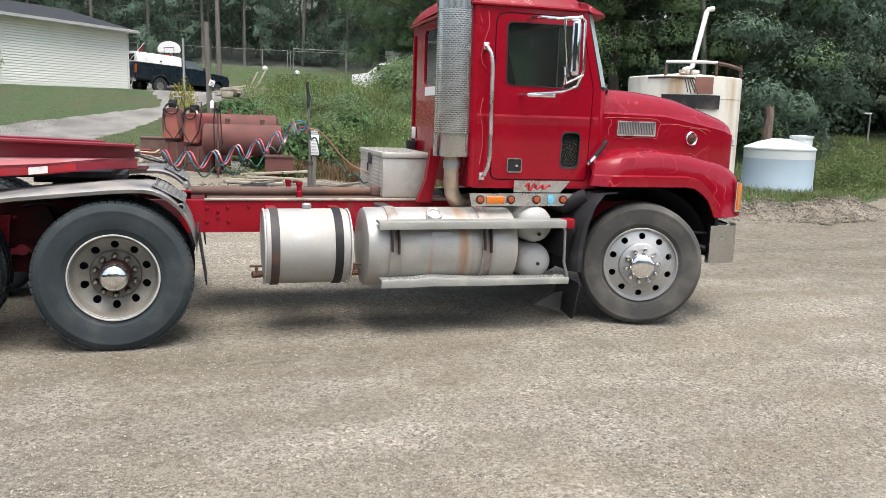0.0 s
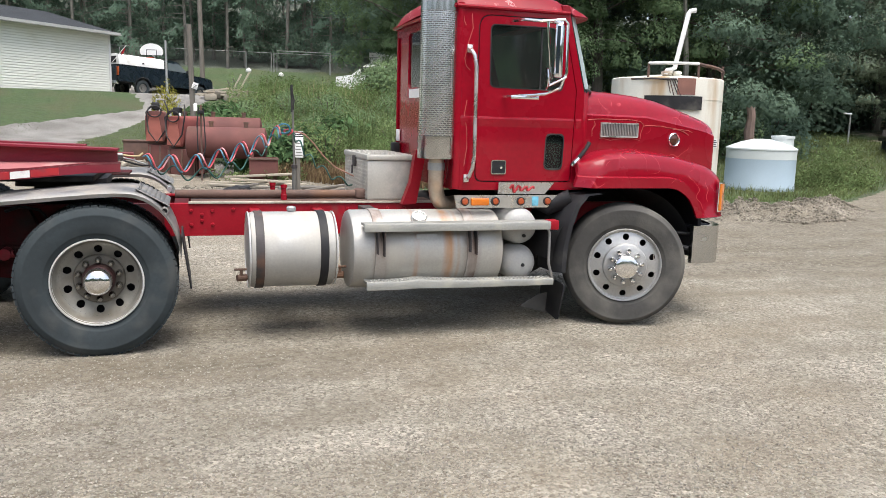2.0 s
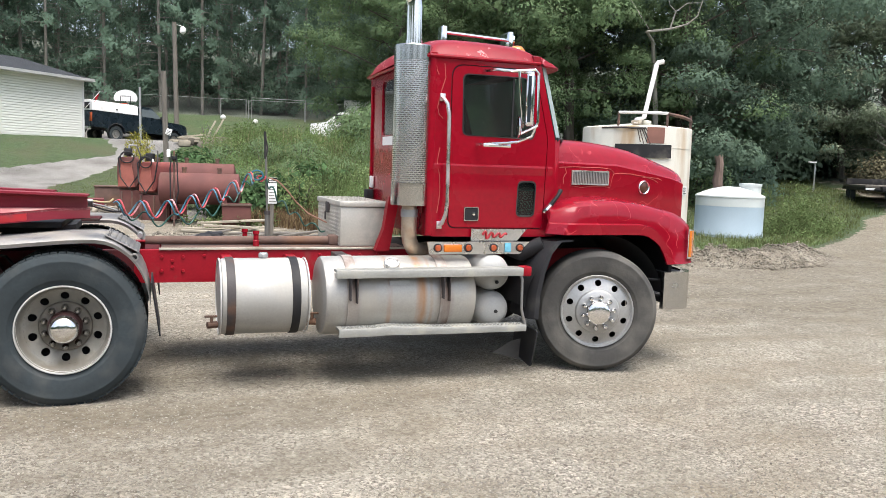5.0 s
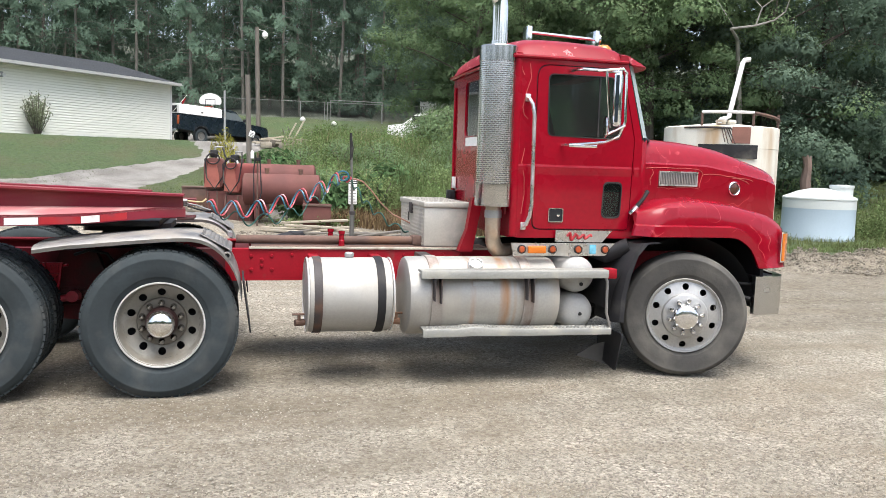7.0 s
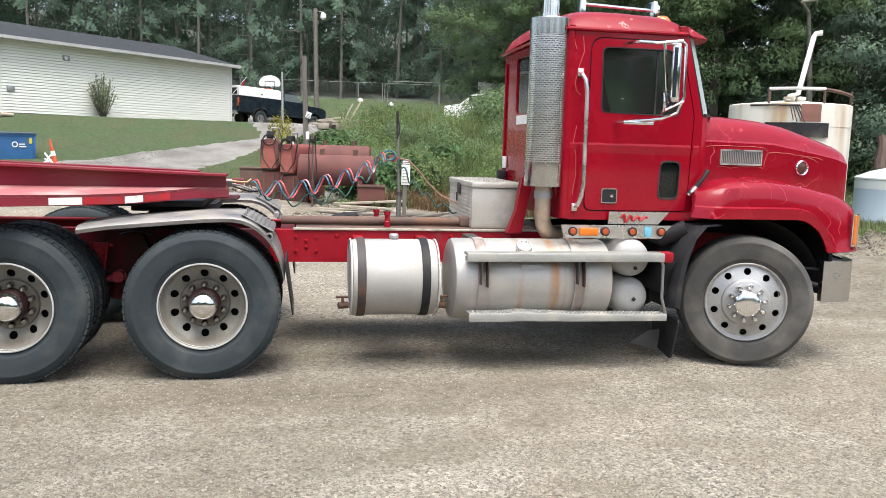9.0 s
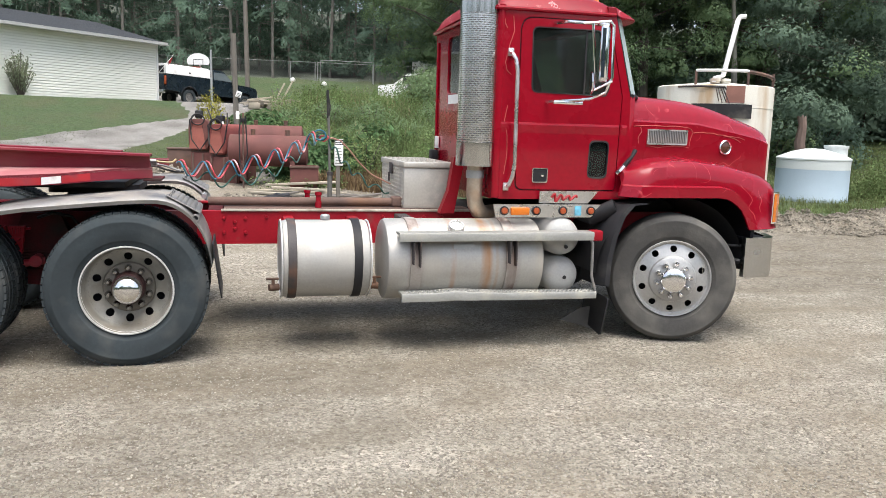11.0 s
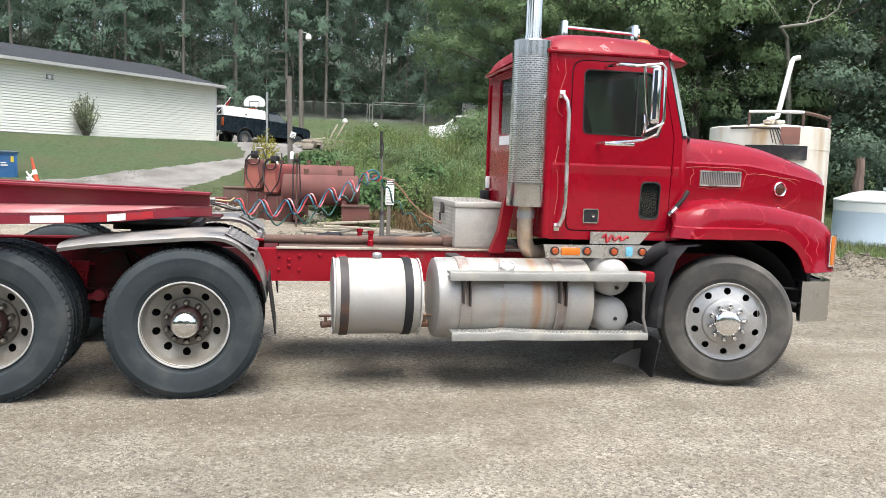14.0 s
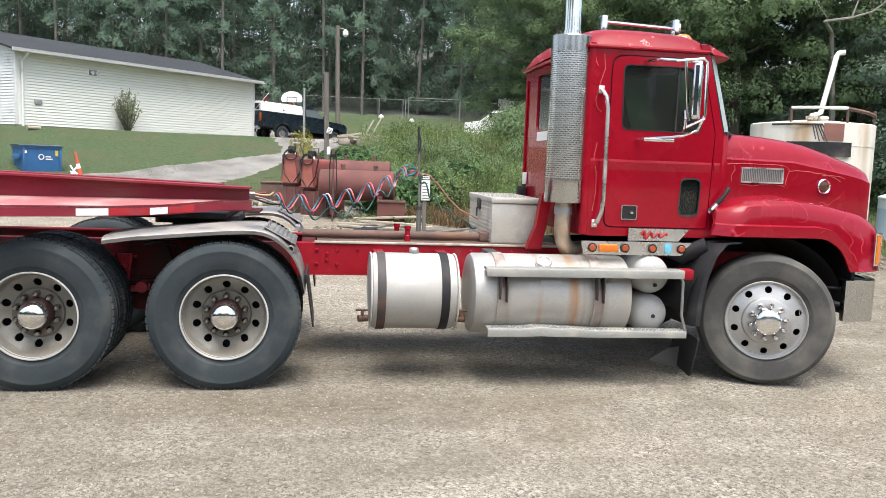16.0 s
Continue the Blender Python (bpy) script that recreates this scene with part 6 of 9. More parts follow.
coils = thing("air_line_set", "red, blue and green coiled air lines slung between trailer and truck", "hoses", Matrix.Translation((0.1, 0.9, 1.3)))
C0 = Matrix.Translation((-0.1, -0.9, -1.3))
sag = [(0.27, 0.94, 1.325), (0.44, 0.96, 1.275), (0.64, 0.98, 1.275), (0.82, 1.02, 1.315), (0.99, 1.06, 1.365), (1.15, 1.10, 1.425), (1.29, 1.14, 1.50), (1.385, 1.18, 1.555)]
part("red_line", coil_line(sag, 0.066, 7, 0.0062, 0.0), M_HOSE_R, coils, "pink-red coiled air line", C0)
part("blue_line", coil_line([(x, y - 0.01, z - 0.004) for x, y, z in sag], 0.066, 7, 0.0062, 0.9), M_HOSE_B, coils, "teal-blue coiled air line", C0)
sag2 = [(0.30, 1.0, 1.29), (0.44, 1.0, 1.215), (0.62, 1.02, 1.18), (0.82, 1.05, 1.195), (0.99, 1.08, 1.25), (1.15, 1.12, 1.34), (1.28, 1.16, 1.45), (1.385, 1.19, 1.545)]
part("green_line", coil_line(sag2, 0.05, 6, 0.0065, 0.6), M_HOSE_G, coils, "dark green coiled cable", C0)
for k, (m_, r_) in enumerate(((M_HOSE_B, 0.05), (M_HOSE_G, 0.038), (M_HOSE_R, 0.03))):
    ring_ = [(1.385 + 0.02 * k + r_ * math.cos(a) + 0.006 * k * math.sin(2 * a), 1.16 + 0.012 * k, 1.56 - 0.015 * k + r_ * 0.8 * math.sin(a)) for a in (2 * math.pi * i / 40 * 1.8 for i in range(41))]
    part("hose_loop", Tube(ring_, 0.0065, 6), m_, coils, "hose looped over the post", C0)
bm = Tube([(1.43, 1.20, 1.53), (1.50, 1.22, 1.535), (1.57, 1.24, 1.515), (1.65, 1.26, 1.44), (1.74, 1.28, 1.33), (1.85, 1.30, 1.23), (2.02, 1.32, 1.15)], 0.0065, 8)
part("red_lead", bm, mat("pinkish_brown_hose", (0.36, 0.19, 0.14), 0.4, var=0.2, bump=0), coils, "smooth pinkish-brown lead", C0)
bm = coil_line([(1.45, 1.20, 1.54), (1.51, 1.22, 1.45), (1.60, 1.24, 1.33), (1.71, 1.26, 1.23), (1.86, 1.29, 1.13), (2.01, 1.32, 1.07)], 0.03, 5, 0.007, 0.2)
part("green_lead", bm, M_HOSE_G, coils, "dark green coiled lead", C0)
# straight leads from the trailer's nose to the coils
for pts_, m_, lab_ in (([(0.10, 0.90, 1.335), (0.20, 0.91, 1.325), (0.24, 0.93, 1.325), (0.27, 0.94, 1.35)], mat("tan_hose_end", (0.42, 0.33, 0.17), 0.5, var=0.2, bump=0), "tan lead of the red line"),
                       ([(0.10, 0.93, 1.315), (0.20, 0.93, 1.295), (0.25, 0.94, 1.275), (0.30, 0.95, 1.26)], M_GALV, "grey lead of the blue line"),
                       ([(0.10, 0.96, 1.30), (0.20, 0.97, 1.265), (0.26, 0.98, 1.25), (0.32, 1.0, 1.25)], M_BLACK, "black lead of the cable")):
    part("straight_lead", Tube(pts_, 0.0075, 8), m_, coils, lab_, C0)
bm = bmesh.new()
for k in range(3):
    revolve(bm, [(0, 0), (0.014, 0), (0.014, 0.04), (0, 0.045)], 10, Matrix.Translation((0.085, 0.90 + 0.03 * k, 1.335 - 0.018 * k)) @ ALONG_X)
part("hose_couplings", bm, M_GALV, coils, "", C0)

# ---- diamond-plate tool box on the frame behind the cab ----
tbx = thing("tool_box", "bright diamond-plate aluminium tool box on the frame behind the cab", "tool box", Matrix.Translation((2.245, 1.34, 0.985)) @ Matrix.Diagonal((1, 1.3, 1.07, 1)))
part("box_body", B(-0.205, 0.205, -0.385, 0.385, 0.0, 0.31, 0.006), M_DIAMOND, tbx)
part("box_lid", B(-0.215, 0.215, -0.397, 0.397, 0.312, 0.356, 0.008), M_DIAMOND, tbx)
bm = bmesh.new()
for i in range(13):
    for j in range(10):
        u, v = -0.186 + i * 0.031, 0.02 + j * 0.030
        a = radians(45 if (i + j) % 2 else -45)
        box(bm, -0.010, 0.010, -0.0022, 0.001, -0.0025, 0.0025, m=Matrix.Translation((u, -0.385, v)) @ Matrix.Rotation(a, 4, "Y"))
for i in range(24):
    for j in range(10):
        u, v = -0.365 + i * 0.0317, 0.02 + j * 0.030
        a = radians(45 if (i + j) % 2 else -45)
        box(bm, -0.001, 0.002, -0.010, 0.010, -0.0025, 0.0025, m=Matrix.Translation((-0.2085, u, v)) @ Matrix.Rotation(a, 4, "X"))
for i in range(9):
    for j in range(16):
        u, v = -0.18 + i * 0.045, -0.36 + j * 0.048
        box(bm, -0.012, 0.012, -0.0035, 0.0035, -0.001, 0.0035, m=Matrix.Translation((u, v, 0.356)) @ Matrix.Rotation(radians(45 if (i + j) % 2 else -45), 4, "Z"))
tagged(part("tread_pattern", bm, M_DIAMOND, tbx, "raised diamond tread"), kind="stuff")
bm = B(-0.226, -0.206, -0.04, 0.04, 0.24, 0.33, 0.004)
tube(bm, [(-0.235, 0, 0.25), (-0.235, 0, 0.18)], 0.008, 6)
part("box_latch", bm, M_STRAP, tbx, "dark latch with padlock")

# ---- house on the rise ----
HA, HB = Vector((-9.95, 24.66)), Vector((-2.51, 32.68))
HU = (HB - HA).normalized()
HL = (HB - HA).length
H_ROT = math.degrees(math.atan2(HU.y, HU.x))
house = thing("house", "single-storey house with cream lap siding and grey shingle roof", "house", pose(HA.x, HA.y, 0, 0, 0, H_ROT))
Z0, Z1 = 2.42, 4.98
bm = bmesh.new()
n_lap = 25
prof = []
for k in range(n_lap):
    z = Z0 + (Z1 - Z0) * k / n_lap
    dz = (Z1 - Z0) / n_lap
    prof += [(-0.034, z), (-0.016, z + dz - 0.014), (0.004, z + dz - 0.012), (0.004, z + dz - 0.001)]
loft(bm, [[(x, y, z) for y, z in prof] for x in (0.0, HL)], False)
part("long_wall_siding", bm, M_SIDING, house, "cream vinyl lap siding")
for nm, x in (("gable_siding", -0.0), ("gable_siding", HL)):
    s = -1 if x == 0 else 1
    bm = bmesh.new()
    loft(bm, [[(x - s * y, yy, z) for y, z in prof] for yy in (0.0, 8.0)], False)
    v = [bm.verts.new(p) for p in ((x, 0, Z1), (x, 8, Z1), (x, 4, 5.95))]
    bm.faces.new(v)
    part(nm, bm, M_WHITE, house)
part("wall_core", B(0.02, HL - 0.02, 0.02, 7.98, 1.2, Z1), M_CONC, house)
part("foundation", B(-0.01, HL + 0.01, -0.015, 8.0, 1.0, Z0), M_CONC, house, "brown-stained foundation band")
bm = bmesh.new()
for s in (0, 1):
    panel(bm, [(-0.35, 0), (HL + 0.11, 0), (HL + 0.11, 4.65), (-0.35, 4.65)], [], (lambda u, v, w: (u, -0.45 + v * 0.957, 4.95 + v * 0.225 + w)) if not s else (lambda u, v, w: (u, 8.45 - v * 0.957, 4.95 + v * 0.225 + w)), 0.07)
part("roof", bm, M_ROOF, house, "grey asphalt-shingle gable roof")
bm = bmesh.new()
loft(bm, [[(x, -0.46, 4.90), (x, -0.57, 4.91), (x, -0.58, 5.02), (x, -0.56, 5.02), (x, -0.55, 4.93), (x, -0.46, 4.92)] for x in (-0.36, HL + 0.12)], True, True)
part("gutter", bm, M_GUTTER, house, "weathered grey-white eaves gutter")
part("soffit", B(-0.3, HL + 0.3, -0.46, 0.0, 4.93, 4.96), M_GUTTER, house)
part("fascia", B(-0.36, HL + 0.12, -0.47, -0.455, 4.88, 5.03), M_GUTTER, house)
for x in (0.0, HL):
    part("corner_trim", B(x - 0.05, x + 0.05, -0.035, 0.05, Z0, Z1, 0.005), M_WHITE, house)
bm = Tube([(0.18, -0.5, 4.9), (0.18, -0.3, 4.75), (0.18, -0.08, 4.6), (0.18, -0.08, 2.3), (0.18, -0.3, 2.1)], 0.045, 8)
part("downspout", bm, M_WHITE, house, "white downspout")
for x, z, w in ((2.75, 4.42, 0.3), (0.62, 3.15, 0.28)):
    b = part("wall_fitting", B(x, x + w, -0.07, -0.02, z, z + 0.2, 0.02), M_GALV, house, "grey wall-mounted fitting")
for x in (2.8, 3.0):
    part("flood_lamp", Rev([(0.03, 0), (0.07, -0.12), (0.06, -0.12), (0, -0.1)], 12, Matrix.Translation((x, -0.07, 4.5))), M_WHITE, house)
bm = Tube([(HL + 0.02, -0.02, 3.7), (HL + 0.45, -0.55, 4.55)], 0.015, 6)
fp = part("flag_pole", bm, M_WHITE, house)
bm = bmesh.new()
loft(bm, [[(HL + 0.30 + 0.04 * math.sin(k), -0.36, 4.25 - 0.05 * k), (HL + 0.40 + 0.05 * math.sin(k * 1.3), -0.48, 4.45 - 0.06 * k)] for k in range(5)], False)
part("flag", bm, M_TAPE_R, fp, "small furled red flag")


# ---- pickup behind the house's corner ----
def pickup(at):
    t = thing("pickup_truck", "dark green pickup with white bed cap parked on the drive", "pickup truck", at)

    def arch(cx, r=0.47, n=8):
        return [(cx + r * math.cos(a), 0.40 + r * math.sin(a)) for a in (math.pi * k / n for k in range(n + 1))]
    low = [(-1.28, 0.62), (-1.30, 1.30), (-1.27, 1.36), (1.20, 1.36), (2.42, 1.29), (2.55, 1.25), (3.70, 1.19), (4.00, 1.13), (4.10, 0.98), (4.12, 0.60), (3.82, 0.56)] + arch(3.35) + [(2.86, 0.56), (0.49, 0.56)] + arch(0.0) + [(-0.50, 0.60)]
    for y0, y1 in ((-0.96, -0.80), (0.80, 0.96)):
        s = -1 if y0 < 0 else 1
        bm = bmesh.new()
        panel(bm, low, [], lambda u, v, w: (u, y0 + w if s > 0 else y1 - w, v), 0.16)
        part("side_panel", bm, M_GREENCAR, t)
    part("core", B(-1.25, 4.05, -0.79, 0.79, 0.58, 1.05, 0.02), M_BLACK, t)
    part("hood", loft(bmesh.new(), [[(x, -0.80, z), (x, -0.4, z + 0.05), (x, 0.4, z + 0.05), (x, 0.80, z), (x, 0.79, 1.05), (x, -0.79, 1.05)] for x, z in ((2.45, 1.28), (3.7, 1.20), (4.03, 1.15))], True, True), M_GREENCAR, t)
    part("tailgate", B(-1.33, -1.27, -0.80, 0.80, 0.62, 1.34, 0.015), M_GREENCAR, t)
    bm = bmesh.new()
    loft(bm, [[(x, -w, z0), (x + dx, -w + 0.14, z1), (x + dx, w - 0.14, z1), (x, w, z0)] for x, dx, w, z0, z1 in ((1.24, 0.04, 0.88, 1.24, 1.78), (1.5, 0.05, 0.88, 1.24, 1.86), (2.1, -0.10, 0.88, 1.24, 1.84), (2.75, -0.60, 0.86, 1.22, 1.80))], True, True)
    cabin = part("cabin", bm, M_GREENCAR, t)
    for s in (-1, 1):
        part("side_window", Panel(rounded([(1.42, 1.36), (2.58, 1.33), (2.16, 1.72), (1.48, 1.74)], 0.05), [], lambda u, v, w: (u, s * (0.915 - 0.235 * (v - 1.24) + w), v), 0.006), M_CARGLASS, cabin)
    bm = bmesh.new()
    loft(bm, [[(x, -0.93, 1.375), (x, -0.91, 1.66), (x, -0.86, 1.82), (x, -0.6, 1.88), (x, 0.6, 1.88), (x, 0.86, 1.82), (x, 0.91, 1.66), (x, 0.93, 1.375)] for x in (-1.30, -1.27, 1.14, 1.18)], True, True)
    cap = part("bed_cap", bm, M_WHITE, t, "white fibreglass bed cap")
    part("cap_window", B(-1.325, -1.305, -0.74, 0.74, 1.45, 1.76, 0.008), M_BLACK, cap)
    part("cap_trim", B(-1.31, 1.19, -0.967, 0.967, 1.362, 1.385), M_BLACK, cap)
    part("cap_latch", B(-0.05, 0.05, -0.945, -0.925, 1.50, 1.56, 0.006), M_BLACK, cap)
    for s in (-1, 1):
        part("tail_lamp", B(-1.345, -1.29, s * 0.88 - 0.07, s * 0.88 + 0.07, 0.86, 1.28, 0.01), M_LENS, t)
        part("head_lamp", B(4.06, 4.14, s * 0.76 - 0.15, s * 0.76 + 0.15, 0.86, 1.06, 0.02), M_CHROME, t)
    part("grille", B(4.07, 4.13, -0.58, 0.58, 0.72, 0.98, 0.01), M_BLACK, t)
    part("front_bumper", B(4.08, 4.26, -0.97, 0.97, 0.50, 0.68, 0.03), M_CHROME, t)
    part("rear_bumper", B(-1.50, -1.32, -0.93, 0.93, 0.46, 0.62, 0.02), M_CHROME, t)
    part("door_mirror", B(2.45, 2.52, -1.16, -0.95, 1.30, 1.46, 0.02), M_BLACK, t)
    part("arch_trim", Tube([(0.47 * math.cos(a), -0.963, 0.40 + 0.47 * math.sin(a)) for a in (math.pi * k / 14 for k in range(15))], 0.018, 6), M_BLACK, t)
    for x in (0.0, 3.35):
        for y, s in ((-0.95, 1), (0.95, -1)):
            w = part("wheel", Rev([(0.20, 0.04), (0.23, 0.0), (0.34, 0.0), (0.37, 0.04), (0.37, 0.2), (0.34, 0.25), (0.2, 0.25)], 28), M_RUBBER, t, "", Matrix.Translation((x, y, 0.37)) @ Matrix.Rotation(0 if s > 0 else math.pi, 4, "Z"))
            part("rim", Rev([(0, 0.02), (0.08, 0.02), (0.10, 0.06), (0.21, 0.05)], 20), M_ALU_DULL, w)
    return t


M_CARGLASS = mat("dark_car_glass", (0.10, 0.12, 0.13), 0.06, var=0.1, bump=0.0, spec=0.8)
pickup(pose(-1.90, 36.87, 2.44, 0, 0, 37) @ Matrix.Rotation(radians(2.2), 4, "Y"))


# ---- basketball hoop, poles and fence ----
p = Vector((-0.96, 40.55, 0))
hoop = thing("basketball_hoop", "white fan-shaped basketball backboard on a pole behind the pickup", "basketball hoop", Matrix.Translation((p.x, p.y, gz(p.x, p.y) - 0.05)) @ Matrix.Rotation(radians(-18), 4, "Z"))
hz = 4.9 - gz(p.x, p.y)
fan = [Vector((0.62 * math.sin(a) * (1.0 if math.cos(a) > -0.2 else 0.94), 0.44 * math.cos(a) - 0.02)) for a in (math.pi * (-0.62 + 1.24 * k / 22) for k in range(23))]
fan = rounded([(p.x, p.y) for p in fan], 0.02, 1)
part("backboard", Panel(fan, [], lambda u, v, w: (u, -0.3 + w, hz + v), 0.04), M_WHITE, hoop)
part("board_mark", Panel([(-0.28, -0.3), (0.28, -0.3), (0.28, 0.1), (-0.28, 0.1)], [[(-0.25, -0.27), (0.25, -0.27), (0.25, 0.07), (-0.25, 0.07)]], lambda u, v, w: (u, -0.306 + w, hz + v), 0.004), M_BLACK, hoop)
part("rim", Tube([(0.2 * math.cos(a), -0.55 + 0.2 * math.sin(a), hz - 0.33) for a in (2 * math.pi * k / 20 for k in range(21))], 0.012, 6), M_ORANGE, hoop)
part("pole", Tube([(0, 0.1, -0.2), (0, 0.1, hz - 0.3), (0, -0.26, hz)], 0.05, 10), M_WHITE, hoop)


def pole(name, b, top, r, material, label, lean=0.0, cat="pole"):
    x, y = b
    z0 = gz(x, y) - 0.15
    t = thing(name, label, cat, Matrix.Translation((x, y, z0)))
    part("shaft", Tube([(0, 0, 0), (lean * 0.5, 0, (top - z0) / 2), (lean, 0, top - z0)], [r, r * 0.95, r * 0.85], 12), material, t)
    return t, top - z0, lean


up, h, ln = pole("utility_pole", (1.55, 41.6), 9.2, 0.14, M_WOOD, "tall weathered wooden utility pole with a yard lamp", -0.12)
part("yard_lamp", Rev([(0.05, 0), (0.16, -0.1), (0.17, -0.3), (0.05, -0.42), (0, -0.42)], 14, Matrix.Translation((ln + 0.45, 0, h - 0.2)) @ ALONG_Z), M_WHITE, up, "white yard lamp")
part("lamp_arm", Tube([(ln, 0, h - 0.1), (ln + 0.45, 0, h - 0.2)], 0.025, 6), M_GALV, up)
tp, h, ln = pole("wooden_post", (0.84, 20.3), 4.33, 0.088, M_WOOD, "thick cut-off wooden post beside the fuel tanks", -0.09)
nb = part("notice_board", Panel(rounded([(-0.09, 1.02), (0.07, 0.97), (0.13, 1.15), (-0.03, 1.20)], 0.01), [], lambda u, v, w: (u + 0.03, -0.11 + w, v + 0.74), 0.012), M_WHITE, tp, "small tilted white notice")
for k in range(3):
    part("text_bar", Panel([(-0.05 + 0.014 * k, 1.03 + 0.04 * k), (0.06 + 0.014 * k, 0.995 + 0.04 * k), (0.064 + 0.014 * k, 1.007 + 0.04 * k), (-0.046 + 0.014 * k, 1.042 + 0.04 * k)], [], lambda u, v, w: (u + 0.03, -0.114 + w, v + 0.74), 0.002), M_BLACK, nb)
pole("steel_pole", (0.02, 23.8), 4.1, 0.045, M_GALV, "thin grey steel pole behind the fuel tanks", -0.02)
yl, h, ln = pole("yard_lamp_post", (32.96, 27.25), 2.6, 0.045, M_GALV, "thin grey lamp post on the far grass", 0.0, "lamp post")
part("lamp_head", B(-0.42, 0.04, -0.07, 0.07, h - 0.06, h + 0.02, 0.02), M_WHITE, yl, "pale flat lamp head")

M_FENCE = mat("dull_fence_steel", (0.27, 0.28, 0.27), 0.6, 0.2, var=0.2, bump=0.05)
M_MESHWIRE = bpy.data.materials.new("chain_link")
M_MESHWIRE.use_nodes = True
nt = M_MESHWIRE.node_tree
tr = nt.nodes.new("ShaderNodeBsdfTransparent")
mx = nt.nodes.new("ShaderNodeMixShader")
mx.inputs[0].default_value = 0.03
nt.nodes["Principled BSDF"].inputs["Base Color"].default_value = (0.35, 0.36, 0.36, 1)
nt.nodes["Principled BSDF"].inputs["Roughness"].default_value = 0.5
nt.links.new(tr.outputs[0], mx.inputs[1])
nt.links.new(nt.nodes["Principled BSDF"].outputs[0], mx.inputs[2])
nt.links.new(mx.outputs[0], nt.nodes["Material Output"].inputs["Surface"])


def fence_run(pts, h, step):
    f = thing("chain_link_fence", "grey chain-link fence along the foot of the woods", "fence", Matrix.Translation((pts[0][0], pts[0][1], gz(*pts[0]))))
    o = Vector((pts[0][0], pts[0][1], gz(*pts[0])))
    top = []
    for (x0, y0), (x1, y1) in zip(pts, pts[1:]):
        n = max(1, int(math.hypot(x1 - x0, y1 - y0) / step))
        for k in range(n):
            top.append((x0 + (x1 - x0) * k / n, y0 + (y1 - y0) * k / n))
    top.append(pts[-1])
    pm = to_mesh("post", Tube([(0, 0, -0.2), (0, 0, h)], 0.028, 8), M_FENCE)
    for x, y in top:
        part("post", pm, None, f, "", Matrix.Translation(Vector((x, y, gz(x, y))) - o))
    part("top_rail", Tube([Vector((x, y, gz(x, y) + h - 0.02)) - o for x, y in top], 0.014, 6), M_FENCE, f)
    bm = bmesh.new()
    loft(bm, [[Vector((x, y, gz(x, y) + 0.03)) - o, Vector((x, y, gz(x, y) + h - 0.03)) - o] for x, y in top], False)
    part("wire_mesh", bm, M_MESHWIRE, f, "fine diamond wire mesh")


fence_run([(-6, 51.0), (-3.3, 50.0), (4.3, 47.0), (5.8, 46.4)], 1.15, 2.6)
fence_run([(5.9, 45.8), (9.2, 44.7), (14, 43)], 1.15, 2.3)
fr = thing("gate_frame", "white pipe frame standing by the fence", "gate", Matrix.Translation((6.0, 45.0, gz(6, 45))))
part("frame", Tube([(0, 0, 0), (0, 0, 1.3), (1.6, -0.3, 1.28), (3.2, -0.6, 1.26), (3.2, -0.6, -0.1)], 0.024, 8), M_FENCE, fr)
for x, y in ((4.25, 44.29), (6.02, 43.13)):
    q = Vector((x, y, gz(x, y)))
    bl = thing("bleach_jug", "small white jug on the grass below the fence", "jug", Matrix.Translation(q) @ Matrix.Diagonal((0.75, 0.75, 0.5, 1)))
    part("jug", Rev([(0, 0), (0.2, 0), (0.24, 0.15), (0.2, 0.32), (0.08, 0.42), (0.08, 0.5), (0, 0.5)], 14, ALONG_Z), M_WHITE, bl)

# ---- dumpster, cone and scrap by the drive ----
d = thing("dumpster", "blue steel dumpster with a dark lid on worn grass", "dumpster", pose(-7.56, 19.83, 0.86, 0, 0, 33))
bm = bmesh.new()
loft(bm, [[(-0.53 - a, y0, z), (0.53 + a, y0, z), (0.53 + a, y1, z), (-0.53 - a, y1, z)] for z, a, y0, y1 in ((0.06, -0.03, 0.03, 1.17), (0.74, 0.0, 0.0, 1.2), (0.745, 0.02, -0.02, 1.22), (0.80, 0.02, -0.02, 1.22))], True, True)
part("bin", bm, M_BLUE, d)
bm = bmesh.new()
loft(bm, [[(x, -0.05, 0.803), (x, -0.05, 0.83), (x, 0.6, 0.865), (x, 1.24, 0.835), (x, 1.24, 0.803)] for x in (-0.58, -0.02, 0.02, 0.58)], True, True)
part("lid", bm, M_LID, d, "dark blue-grey folding lid")
for x in (-0.4, 0.4):
    part("skid", B(x - 0.05, x + 0.05, 0.05, 1.15, -0.06, 0.062), M_BLACK, d)
part("side_pocket", B(-0.60, -0.535, 0.25, 0.95, 0.42, 0.56, 0.01), M_BLUE, d)
for x in (-0.5, 0.5):
    part("corner_post", B(x - 0.03, x + 0.03, -0.018, -0.002, 0.08, 0.74, 0.004), M_BLUE, d)
part("sticker", B(0.35, 0.43, -0.012, -0.006, 0.53, 0.70), mat("yellow_sticker", (0.6, 0.5, 0.06), 0.5, var=0.1, bump=0), d, "yellow notice")
part("sticker", B(-0.49, -0.44, -0.026, -0.02, 0.60, 0.68), M_WHITE, d, "small white notice")
part("round_mark", Rev([(0.085, -0.012), (0.055, -0.012)], 20, Matrix.Translation((-0.04, 0.0, 0.50))), M_WHITE, d, "pale round emblem")
